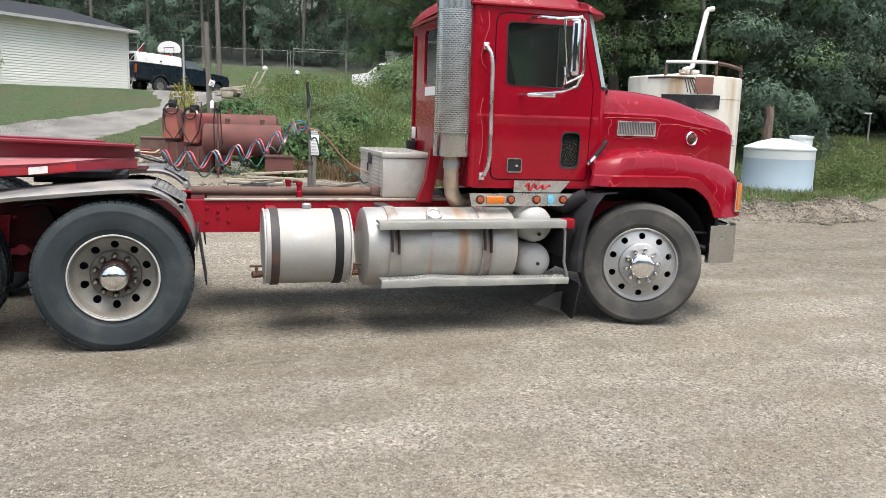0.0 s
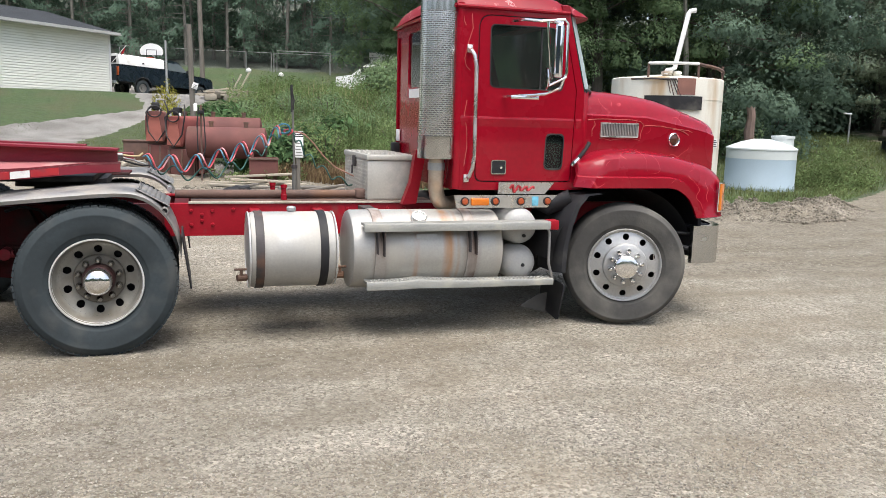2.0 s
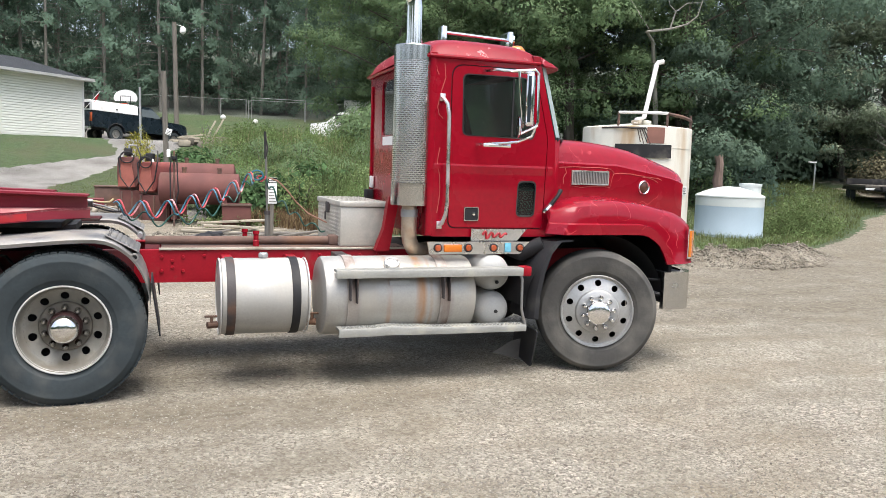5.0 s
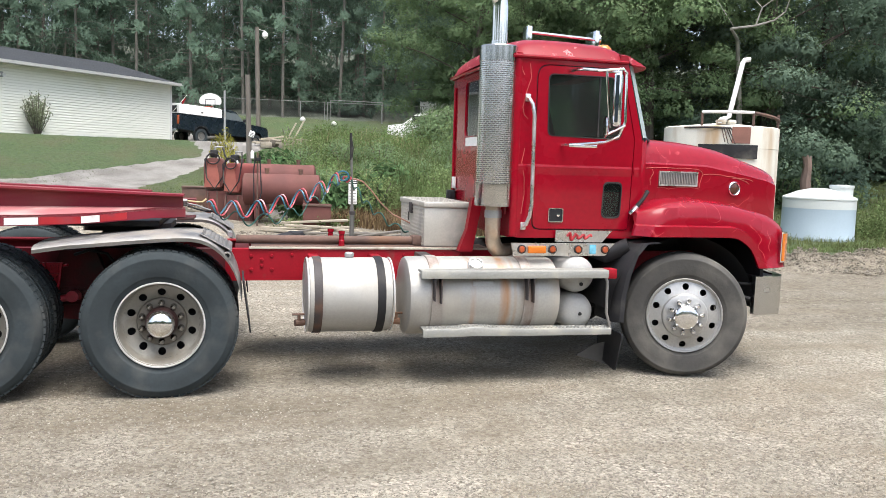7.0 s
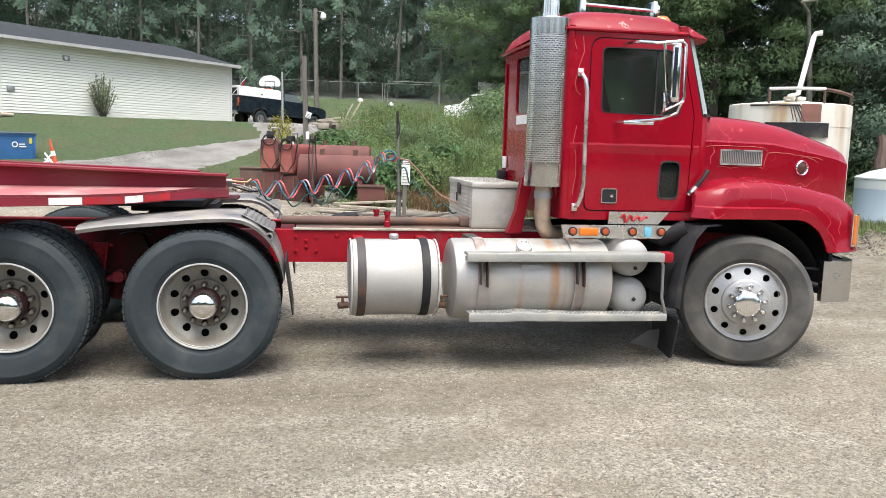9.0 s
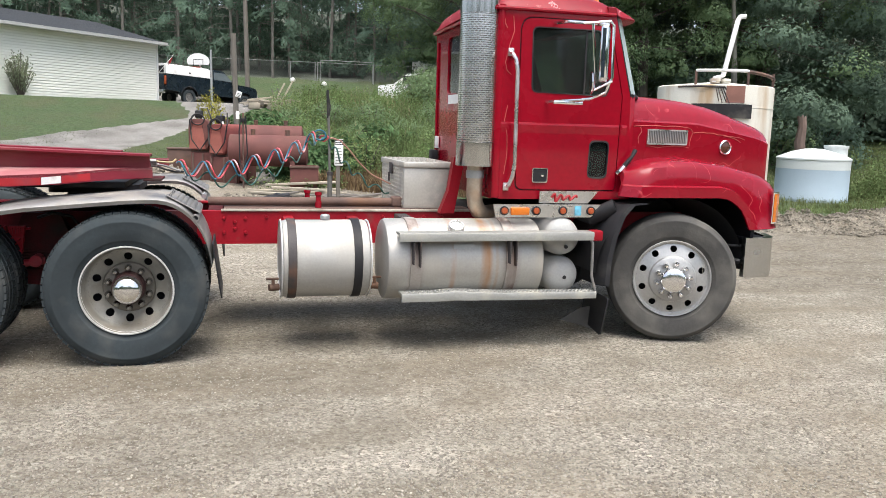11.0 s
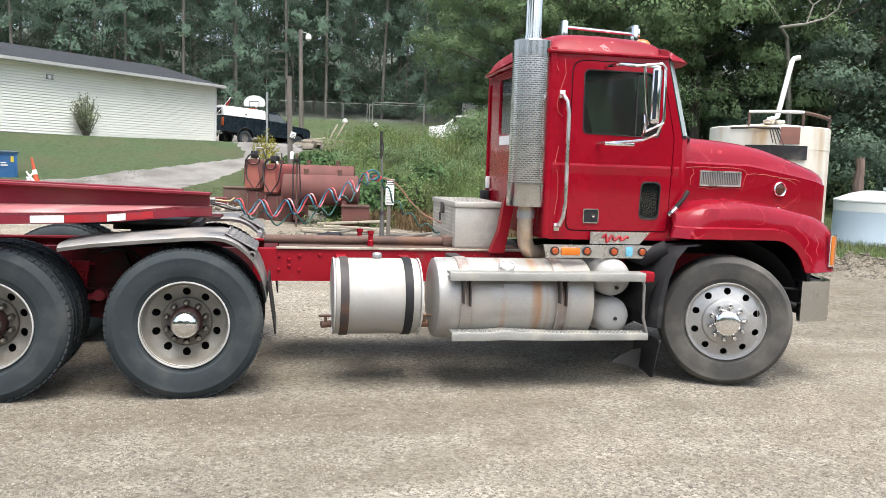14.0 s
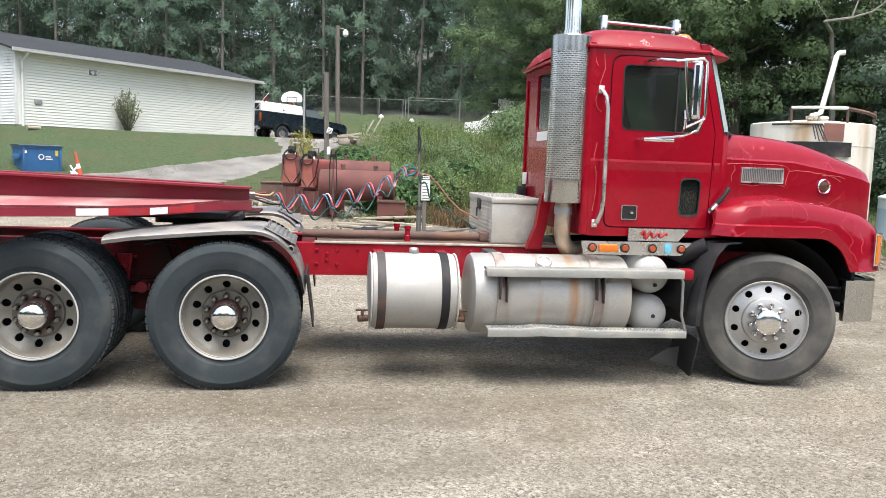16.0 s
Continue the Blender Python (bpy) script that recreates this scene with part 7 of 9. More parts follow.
for k in range(2):
    part("text_bar", B(0.08, 0.27 - 0.04 * k, -0.012, -0.006, 0.42 + 0.07 * k, 0.455 + 0.07 * k), M_WHITE, d)

c = thing("traffic_cone", "orange traffic cone leaning beside the dumpster", "traffic cone", Matrix.Translation((-6.28, 19.07, 0.80)) @ Matrix.Rotation(radians(-11), 4, "Y") @ Matrix.Diagonal((0.62, 0.62, 0.98, 1)))
part("cone", Rev([(0.17, 0.03), (0.13, 0.05), (0.035, 0.78), (0, 0.78)], 20, ALONG_Z), M_ORANGE, c)
part("collar", Rev([(0.105, 0.28), (0.085, 0.42)], 20, Matrix.Translation((0, 0, 0)) @ ALONG_Z), M_WHITE, c)
part("foot", B(-0.2, 0.2, -0.2, 0.2, 0, 0.04, 0.01), M_ORANGE, c)
for k in range(4):
    s = thing("scrap_pipe", "broken white plastic pipe in a heap by the cone", "pipe", Matrix.Translation((-6.58 + 0.09 * k, 19.02, 0.80)), "scrap pipes")
    a = [0.4, 1.1, 2.2, 2.7][k]
    part("pipe", Tube([(-0.2 * math.cos(a), 0, 0.02), (0.1 * math.cos(a), 0, 0.25 * math.sin(a)), (0.3 * math.cos(a), 0.1, 0.42 * math.sin(a))], 0.025, 8), M_WHITE, s)
lg = thing("log", "pale cut log at the foot of the house wall", "log", pose(-9.29, 24.34, gz(-9.29, 24.34) + 0.06, 0, 0, 40))
part("wood", Tube([(-0.22, 0, 0), (-0.05, 0.01, 0.012), (0.22, 0, 0)], [0.075, 0.07, 0.078], 10), M_PALEWOOD, lg)


for k in range(11):
    x, y = 1.35 + 0.16 * k + random.uniform(-0.1, 0.1), 26.1 + random.uniform(-0.5, 0.5)
    pk = thing("scrap_lumber", "weathered board in a scrap heap by the drive", "board", Matrix.Translation((x, y, gz(x, y) + 0.07 + 0.05 * (k % 4))) @ Matrix.Rotation(random.uniform(-0.6, 0.6), 4, "Z") @ Matrix.Rotation(random.uniform(-0.25, 0.25), 4, "Y"), "scrap heap")
    part("board", B(-0.45, 0.45, -0.07, 0.07, -0.03, 0.03, 0.006), M_PALEWOOD, pk)
for k, x in enumerate((2.15, 2.4)):
    pk = thing("leaning_board", "pale board leaning on the scrap heap", "board", Matrix.Translation((x, 26.0, gz(x, 26.0) - 0.02)) @ Matrix.Rotation(radians(28), 4, "Y"), "scrap heap")
    part("board", B(-0.03, 0.03, -0.05, 0.05, 0, 1.05 + 0.1 * k, 0.005), M_PALEWOOD, pk)
for k in range(5):
    x, y = 1.5 + 0.35 * k, 25.7 + 0.3 * math.sin(k * 2.0)
    r_ = thing("rubble_block", "broken pale stone block in a scrap heap", "stone", Matrix.Translation((x, y, gz(x, y) + 0.10)) @ Matrix.Rotation(k * 1.1, 4, "Z") @ Matrix.Rotation(0.2 * math.sin(k), 4, "X"), "scrap heap")
    part("block", B(-0.22, 0.22, -0.14, 0.14, -0.12, 0.12 + 0.02 * k, 0.04, 2), M_RUBBLE, r_)

# ---- old fuel tanks ----
def saddle_tank(at, length, r, material, label, with_pump):
    t = thing("fuel_storage_tank", label, "tank", at)
    bm = bmesh.new()
    revolve(bm, [(0, -length / 2 - 0.05), (r * 0.7, -length / 2 - 0.035), (r * 0.97, -length / 2), (r, -length / 2 + 0.03), (r, 0), (r, length / 2 - 0.03), (r * 0.97, length / 2), (r * 0.7, length / 2 + 0.035), (0, length / 2 + 0.05)], 36, Matrix.Translation((0, 0, r + 0.25)) @ ALONG_X)
    part("shell", bm, material, t)
    for x in (-length * 0.32, length * 0.32):
        part("saddle", B(x - 0.06, x + 0.06, -r * 0.8, r * 0.8, -0.1, 0.25 + r * 0.5, 0.01), M_TANKBROWN, t)
    for x in (-length * 0.2, length * 0.25):
        part("bung", Rev([(0.05, 0), (0.05, 0.1), (0.06, 0.1), (0.06, 0.14), (0, 0.14)], 12, Matrix.Translation((x, 0, 2 * r + 0.24)) @ ALONG_Z), M_RUST, t)
    if with_pump:
        pm = part("hand_pump", B(-0.12, 0.12, -0.1, 0.1, 2 * r + 0.24, 2 * r + 0.5, 0.03), M_BLACK, t, "black hand pump")
        part("pump_pipe", Tube([(0, 0, 2 * r + 0.45), (0.05, 0, 2 * r + 0.62), (0.22, -0.05, 2 * r + 0.62)], 0.025, 8), M_GALV, t)
        hp = [(0.22, -0.05, 2 * r + 0.6), (0.35, -0.3, 2 * r + 0.45), (0.30, -r - 0.1, r + 0.7), (0.1, -r - 0.15, 0.4), (-0.12, -r - 0.15, 0.55), (-0.25, -r - 0.1, r + 0.6), (-0.2, -0.3, 2 * r + 0.4), (-0.1, -0.1, 2 * r + 0.45)]
        part("fuel_hose", Tube(hp, 0.02, 8), M_BLACK, t, "looped black hose")
    return t


def on(x, y, dz=0.0):
    return Matrix.Translation((x, y, gz(x, y) + dz))


def oval_tank(at, w, h, length, leg, label, material, base):
    """An upright flat-sided oil tank on a steel box stand, its end towards the yard."""
    t = thing("fuel_storage_tank", label, "tank", at)
    ring = []
    for k in range(32):
        a = 2 * math.pi * k / 32
        c, s = math.cos(a), math.sin(a)
        ring.append((w / 2 * math.copysign(abs(c) ** 0.42, c), h / 2 * math.copysign(abs(s) ** 0.55, s)))
    bm = bmesh.new()
    loft(bm, [[(x * s, y, leg + h / 2 + z * s) for x, z in ring] for y, s in ((-length / 2, 0.93), (-length / 2 + 0.015, 0.985), (-length / 2 + 0.04, 1.0), (length / 2 - 0.04, 1.0), (length / 2, 0.94))], True, True)
    shell = part("shell", bm, material, t)
    bm = bmesh.new()
    loft(bm, [[(x0, -length / 2 - 0.03, z), (x1, -length / 2 - 0.03, z), (x1, -length / 2 - 0.002, z), (x0, -length / 2 - 0.002, z)] for x0, x1, z in ((-w * 0.46, w * 0.30, leg + 0.04), (-w * 0.42, w * 0.24, leg + h * 0.45), (-w * 0.26, w * 0.12, leg + h * 0.86))], True, True)
    part("front_plate", bm, M_SALMON, shell, "sun-faded salmon front plate")
    for x in (-0.14, 0.10):
        part("nozzle_boot", Rev([(0, 0), (0.028, 0), (0.03, 0.06), (0.022, 0.11), (0, 0.115)], 10, Matrix.Translation((x, -length / 2 + 0.06, leg + h - 0.05)) @ ALONG_Z), M_WHITE, t, "white nozzle boot")
    ring_ = [(-0.02 + 0.15 * math.cos(a), -length / 2 - 0.06, leg + h * 0.98 + 0.13 * math.sin(a)) for a in (2 * math.pi * k / 24 for k in range(25))]
    part("hung_hose", Tube(ring_, 0.016, 6), M_BLACK, t, "black hose hung in a loop")
    for y in (-length * 0.35, length * 0.35):
        part("cradle", B(-w * 0.42, w * 0.42, y - 0.04, y + 0.04, leg - 0.05, leg + 0.10, 0.01), M_RUST, t)
    st = part("box_stand", B(-w / 2 + base[0], w / 2 + base[1], -length / 2 + 0.03, length / 2 - 0.03, -0.1, leg - 0.05, 0.012), M_TANKBROWN, t, "oxidised red-brown steel box stand")
    for k in range(3):
        x = -w / 2 + base[0] + (w + base[1] - base[0]) * (0.08 + 0.42 * k)
        part("stand_rib", B(x - 0.02, x + 0.02, -length / 2 + 0.005, -length / 2 + 0.035, -0.05, leg - 0.07, 0.004), M_RUST, st)
    part("bung", Rev([(0.05, 0), (0.05, 0.08), (0.06, 0.08), (0.06, 0.12), (0, 0.12)], 12, Matrix.Translation((0, 0, leg + h - 0.01)) @ ALONG_Z), M_RUST, t)
    part("pump_body", B(-0.09, 0.09, -0.45, -0.27, leg + h + 0.02, leg + h + 0.2, 0.03), M_BLACK, t, "black transfer pump")
    part("pump_pipe", Tube([(0, -0.36, leg + h - 0.05), (0, -0.36, leg + h + 0.1), (0.03, -0.36, leg + h + 0.27), (0.2, -0.4, leg + h + 0.27)], 0.022, 8), M_GALV, t)
    hp = [(0.2, -0.4, leg + h + 0.26), (0.3, -0.6, leg + h), (0.22, -length / 2 - 0.1, leg + h * 0.4), (0.02, -length / 2 - 0.13, leg), (-0.16, -length / 2 - 0.12, leg + h * 0.35), (-0.2, -0.6, leg + h * 0.95), (-0.06, -0.42, leg + h + 0.14)]
    part("fuel_hose", Tube(hp, 0.018, 8), M_BLACK, t, "looped black hose")
    return t


oval_tank(on(0.58, 14.85) @ Matrix.Rotation(radians(-27), 4, "Z"), 0.45, 0.73, 1.0, 0.62, "faded red oval fuel tank with black pump on a box stand", M_TANKRED, (-0.02, 0.30))
oval_tank(on(-0.07, 15.1) @ Matrix.Rotation(radians(-2), 4, "Z"), 0.49, 0.75, 0.9, 0.68, "dull red oval fuel tank with looped hoses on a box stand", M_TANKBROWN, (0.05, 0.10))
saddle_tank(on(1.52, 14.02, 0.20) @ Matrix.Rotation(radians(-6), 4, "Z"), 1.78, 0.37, M_TANKBROWN, "brown oxidised fuel tank lying on steel saddles", False)
saddle_tank(on(1.62, 16.0, 0.22) @ Matrix.Rotation(radians(-6), 4, "Z"), 1.7, 0.38, M_TANKBROWN, "dull brown-red fuel tank behind the others", False)
tr_ = thing("steel_trough", "rusty brown steel trough below the fuel tanks", "trough", on(2.30, 13.3, 0.06) @ Matrix.Rotation(radians(-4), 4, "Z"))
bm = bmesh.new()
for a in ((-0.32, 0.32, -0.28, -0.25, -0.1, 0.50), (-0.32, 0.32, 0.25, 0.28, -0.1, 0.50), (-0.32, -0.29, -0.25, 0.25, -0.1, 0.50), (0.29, 0.32, -0.25, 0.25, -0.1, 0.50), (-0.29, 0.29, -0.25, 0.25, 0, 0.03)):
    box(bm, *a)
part("trough_body", bm, M_TANKBROWN, tr_)
part("trough_rim", B(-0.34, 0.34, -0.31, -0.283, 0.46, 0.51, 0.006), M_RUST, tr_)
for x, y, yaw, ln_, dz, up_ in ((1.75, 12.75, -3, 1.5, 0.05, 2), (2.45, 12.85, 5, 1.3, 0.06, -2), (1.45, 12.45, -36, 0.9, 0.05, 0), (2.05, 12.65, 12, 1.1, 0.13, 3), (2.75, 12.55, -9, 0.9, 0.05, 0), (2.2, 12.95, -2, 1.6, 0.20, -3), (2.6, 12.5, 38, 0.7, 0.11, 6), (1.9, 12.35, -12, 0.8, 0.05, 0)):
    pk = thing("plank", "pale weathered board heaped among the weeds", "board", on(x, y, dz) @ Matrix.Rotation(radians(yaw), 4, "Z") @ Matrix.Rotation(radians(up_), 4, "Y"), "loose boards")
    part("board", B(-ln_ / 2, ln_ / 2, -0.055, 0.055, -0.03, 0.022, 0.006), M_PALEWOOD, pk)
bx = thing("steel_crate", "rust-brown steel crate beside the fuel tanks", "crate", on(-0.63, 16.45, 0))
part("crate_body", B(-0.3, 0.3, -0.3, 0.3, 0, 0.5, 0.015), M_RUST, bx)
part("crate_lip", B(-0.32, 0.32, -0.32, 0.32, 0.5, 0.54, 0.01), M_RUST, bx)
stand = thing("hose_stand", "upright steel stand with draped black hoses", "stand", on(0.93, 13.5, 0))
part("upright", Tube([(0, 0, 0), (0, 0, 1.72)], 0.02, 8), M_RUST, stand)
part("bracket", B(-0.06, 0.06, -0.05, 0.05, 1.52, 1.60, 0.01), M_BLACK, stand)
part("draped_hose", Tube([(-0.05, -0.05, 1.66), (-0.09, -0.08, 1.3), (-0.08, -0.1, 0.6), (0.0, -0.12, 0.42), (0.09, -0.08, 0.8), (0.05, -0.05, 1.66)], 0.015, 8), M_BLACK, stand)
part("white_can", Rev([(0, 0), (0.04, 0), (0.04, 0.15), (0.02, 0.18), (0, 0.18)], 12, Matrix.Translation((-0.12, 0, 1.58)) @ ALONG_Z), M_WHITE, stand)

# rubble and a leaning rack in front of the pickup
for i in range(10):
    q = polar(2.4 + 0.3 * i + random.uniform(-0.1, 0.1), 40.0 + random.uniform(-1.0, 1.0), -0.03)
    rk = thing("rock", "pale grey quarry rock piled by the drive", "rock", Matrix.Translation(q) @ Matrix.Rotation(i * 1.3, 4, "Z"), "rock pile")
    bm = bmesh.new()
    bmesh.ops.create_icosphere(bm, subdivisions=2, radius=random.uniform(0.11, 0.22))
    for v in bm.verts:
        v.co = Vector((v.co.x * 1.3, v.co.y, v.co.z * 0.8)) * (1 + 0.4 * noise.noise(v.co * 4 + Vector((i, 0, 0))))
    part("stone", bm, M_RUBBLE, rk)
rk = thing("wooden_rack", "pale wooden rack leaning on the rock pile", "rack", on(2.85, 34.6) @ Matrix.Rotation(radians(-70), 4, "Z") @ Matrix.Rotation(radians(20), 4, "X") @ Matrix.Scale(0.85, 4))
for y in (0.0, 0.35):
    part("leg", Tube([(0, y, -0.05), (0, y, 1.1)], 0.03, 6), M_WOOD, rk)
for z in (0.3, 0.6, 0.9):
    part("rung", Tube([(0, 0, z), (0, 0.35, z)], 0.02, 6), M_WOOD, rk)

# warning sign on a short post
sg = thing("warning_sign", "black and white notice sign on a short grey wooden post", "sign", on(2.52, 8.85) @ Matrix.Rotation(radians(-8), 4, "Z") @ Matrix.Diagonal((0.72, 1, 0.98, 1)))
part("sign_post", B(-0.05, 0.05, 0.02, 0.10, -0.1, 1.40, 0.01), M_WOOD, sg)
brd = part("sign_board", B(-0.09, 0.125, 0.0, 0.014, 0.95, 1.43, 0.004), M_WHITE, sg)
part("header", B(-0.088, 0.123, -0.003, 0.0, 1.33, 1.425), M_BLACK, brd)
for k in range(2):
    part("text_bar", B(-0.07, 0.11, -0.006, -0.003, 1.345 + 0.035 * k, 1.365 + 0.035 * k), M_WHITE, brd)
for k in range(6):
    part("text_bar", B(-0.07 + 0.01 * (k % 2), 0.105 - 0.02 * (k % 3), -0.003, 0.0, 0.985 + 0.055 * k, 0.998 + 0.055 * k), M_POST, brd)

# scrap timber and stones along the edge of the yard
for k in range(14):
    x, y = 2.0 + random.uniform(-1.2, 1.6), 11.2 + random.uniform(-0.8, 0.9)
    b = thing("scrap_board", "grey weathered board lying on the stones", "board", on(x, y, 0.05) @ Matrix.Rotation(random.uniform(-0.5, 0.5), 4, "Z") @ Matrix.Rotation(random.uniform(-0.12, 0.12), 4, "Y"), "scrap boards")
    L = random.uniform(0.5, 1.1)
    part("board", B(-L, L, -0.06, 0.06, 0, 0.04, 0.006), M_WOOD, b)
bk_ = thing("plastic_sheet", "crumpled black plastic among the boards", "sheet", on(1.6, 10.9, 0.0))
bm = bmesh.new()
bmesh.ops.create_icosphere(bm, subdivisions=3, radius=0.3)
for v in bm.verts:
    v.co = Vector((v.co.x, v.co.y * 0.7, v.co.z * 0.45)) * (1 + 0.35 * noise.noise(v.co * 6)) + Vector((0, 0, 0.12))
part("sheet", bm, M_BLACK, bk_)

# ---- cream upright tank and white poly tank beside the yard ----
ct = thing("storage_tank", "tall cream steel storage tank with roof rail and vent pipe", "tank", on(11.80, 11.5))
CR, CH = 1.32, 2.80
bm = Rev([(CR, 0.0), (CR, 2.3), (CR + 0.008, 2.3), (CR + 0.008, 2.315), (CR, 2.315), (CR, CH - 0.02), (CR - 0.03, CH), (0, CH + 0.13)], 64, ALONG_Z)
part("shell", bm, M_CREAM, ct)
a0 = math.atan2(-17.5, -11.1)
def cyl_patch(a, b, z0, z1, r):
    secs = [[(r * math.cos(t), r * math.sin(t), z0), (r * math.cos(t), r * math.sin(t), z1), ((r - 0.008) * math.cos(t), (r - 0.008) * math.sin(t), z1), ((r - 0.008) * math.cos(t), (r - 0.008) * math.sin(t), z0)] for t in np.linspace(a, b, 8)]
    return loft(bmesh.new(), secs, True, True)
part("brown_panel", cyl_patch(a0 + 0.17, a0 + 0.49, CH - 0.40, CH - 0.03, CR + 0.012), mat("red_brown_patch", (0.22, 0.10, 0.075), 0.6, var=0.2, bump=0.05), ct, "red-brown painted patch")
part("dark_board", cyl_patch(a0 - 0.37, a0 + 0.62, CH - 0.74, CH - 0.43, CR + 0.05), M_BLACK, ct, "dark board across the tank")
lb = part("label", cyl_patch(a0 + 1.02, a0 + 1.2, 1.2, 1.42, CR + 0.012), M_WHITE, ct, "small printed label")
for k in range(4):
    part("text_bar", cyl_patch(a0 + 1.04, a0 + 1.16 - 0.03 * (k % 2), 1.23 + 0.045 * k, 1.25 + 0.045 * k, CR + 0.016), M_BLACK, lb)
rail = [(CR * 0.97 * math.cos(t), CR * 0.97 * math.sin(t), CH + 0.30) for t in np.linspace(a0 - 0.35, a0 + 0.55, 16)]
part("roof_rail", Tube(rail, 0.035, 8), M_WHITE, ct, "white pipe rail round the roof's edge")
for t in (a0 - 0.35, a0 + 0.55, a0 + 1.35):
    part("rail_post", Tube([(CR * 0.97 * math.cos(t), CR * 0.97 * math.sin(t), CH - 0.02), (CR * 0.97 * math.cos(t), CR * 0.97 * math.sin(t), CH + 0.30)], 0.03, 8), M_RUST, ct)
rail2 = [(CR * 0.97 * math.cos(t), CR * 0.97 * math.sin(t), CH + 0.29 - 0.12 * k / 12) for k, t in enumerate(np.linspace(a0 + 0.55, a0 + 1.5, 13))]
part("roof_rail", Tube(rail2, 0.04, 8), M_RUST, ct)
vx = Vector((-0.54, -0.95, 0))
part("vent_pipe", Tube([vx + Vector((-0.12, 0, CH + 0.05)), vx + Vector((-0.1, 0, CH + 0.14)), vx + Vector((0.0, 0, CH + 0.16)), vx + Vector((0.1, 0, CH + 0.20)), vx + Vector((0.30, -0.1, CH + 1.42)), vx + Vector((0.34, -0.1, CH + 1.48)), vx + Vector((0.46, -0.14, CH + 1.50))], 0.055, 12), M_WHITE, ct, "tall white vent pipe")
for dx in (-0.5, -0.25):
    part("roof_hatch", Rev([(0.11, 0), (0.11, 0.05), (0.13, 0.05), (0.12, 0.1), (0, 0.12)], 14, Matrix.Translation((dx - 0.1, -0.9, CH + 0.03)) @ ALONG_Z), M_CREAM, ct)
bm = Tube([(-1.25, -0.45, CH - 0.05), (-1.0, -0.95, CH - 0.05), (-0.55, -1.22, CH - 0.06)], 0.022, 8)
for k in range(5):
    tube(bm, [(-0.75 + 0.05 * k, -1.17 - 0.01 * k, CH - 0.05), (-0.70 + 0.09 * k, -1.25, CH - 0.38 - 0.04 * (k % 2))], 0.012, 6)
part("side_bracket", bm, M_STRAP, ct, "rusty rods hanging at the rim")

pt = thing("poly_tank", "white polyethylene tank half full of bluish liquid", "tank", on(15.9, 12.9))
PR = 0.93
part("lower_shell", Rev([(PR, 0), (PR + 0.01, 0.05), (PR + 0.01, 0.10), (PR, 0.12), (PR, 0.86)], 56, ALONG_Z), M_POLY_WET, pt, "bluish filled part of the tank")
part("upper_shell", Rev([(PR, 0.862), (PR, 1.10), (PR + 0.015, 1.11), (PR + 0.015, 1.15), (PR - 0.03, 1.18), (PR * 0.6, 1.32), (PR * 0.25, 1.40), (0, 1.41)], 56, ALONG_Z), M_POLY, pt)
part("manhole", Rev([(0.29, 1.12), (0.29, 1.43), (0.31, 1.43), (0.31, 1.50), (0, 1.52)], 24, Matrix.Translation((0.48, -0.25, 0)) @ ALONG_Z), M_POLY, pt, "raised white lid")
part("level_gauge", Tube([(0.46, -0.745, 0.85), (0.46, -0.745, 1.08)], 0.012, 6), M_BLACK, pt)

# ---- far flatbed trailer ----
ft_ = thing("flatbed_trailer", "dark flatbed equipment trailer parked by the far track", "trailer", pose(31.1, 21.4, gz(31.1, 21.4), 0, 0, 232))
part("deck", B(-3.6, 2.4, -1.05, 1.05, 0.74, 0.84, 0.01), M_WOOD, ft_, "pale worn deck boards")
part("deck_frame", B(-3.6, 2.4, -1.07, 1.07, 0.60, 0.735, 0.01), M_BLACK, ft_)
for x in (-2.2, -1.35):
    for y in (-0.95, 0.95):
        part("wheel", Rev([(0, 0.02), (0.2, 0.02), (0.22, -0.02), (0.36, 0), (0.38, 0.05), (0.38, 0.18), (0.2, 0.2)], 20), M_RUBBER, ft_, "", Matrix.Translation((x, y - 0.1, 0.38)))
part("drawbar", Tube([(2.3, -0.7, 0.65), (3.9, 0, 0.55), (2.3, 0.7, 0.65)], 0.06, 8), M_BLACK, ft_)
part("jack", Tube([(3.3, 0, 0), (3.3, 0, 0.9)], 0.06, 8), M_BLACK, ft_)
part("ramp", B(-3.75, -3.62, -0.9, 0.9, 0.7, 1.12, 0.01), M_BLACK, ft_)
part("spare_wheel", Rev([(0.18, 0.0), (0.22, -0.02), (0.36, 0), (0.38, 0.05), (0.38, 0.18), (0.2, 0.2)], 20, Matrix.Rotation(radians(90), 4, "Z")), M_RUBBER, ft_, "", Matrix.Translation((3.1, 0.0, 0.40)))
part("tool_box", B(2.45, 3.0, -0.5, 0.1, 0.55, 0.8, 0.02), M_BLACK, ft_)
for y in (-0.85, 0.85):
    part("tape_strip", B(2.402, 2.41, y - 0.18, y + 0.18, 0.63, 0.72), M_TAPE_R if y > 0 else M_TAPE_W, ft_)

# car or white canopy half hidden in the bank's shrubs
cn = thing("parked_car", "white car roof half hidden by shrubs on the bank", "car", pose(9.1, 30.0, gz(9.1, 30) + 0.1, 0, 0, -20))
secs = [[(x, -0.8, z0), (x, -0.75, z1), (x, 0.75, z1), (x, 0.8, z0)] for x, z0, z1 in ((-2.0, 0.5, 0.95), (-1.3, 0.4, 1.05), (-0.7, 0.4, 1.5), (0.7, 0.4, 1.52), (1.4, 0.4, 1.05), (2.1, 0.5, 0.95))]
bm = bmesh.new()
loft(bm, secs, True, True)
part("body", bm, M_WHITE, cn)
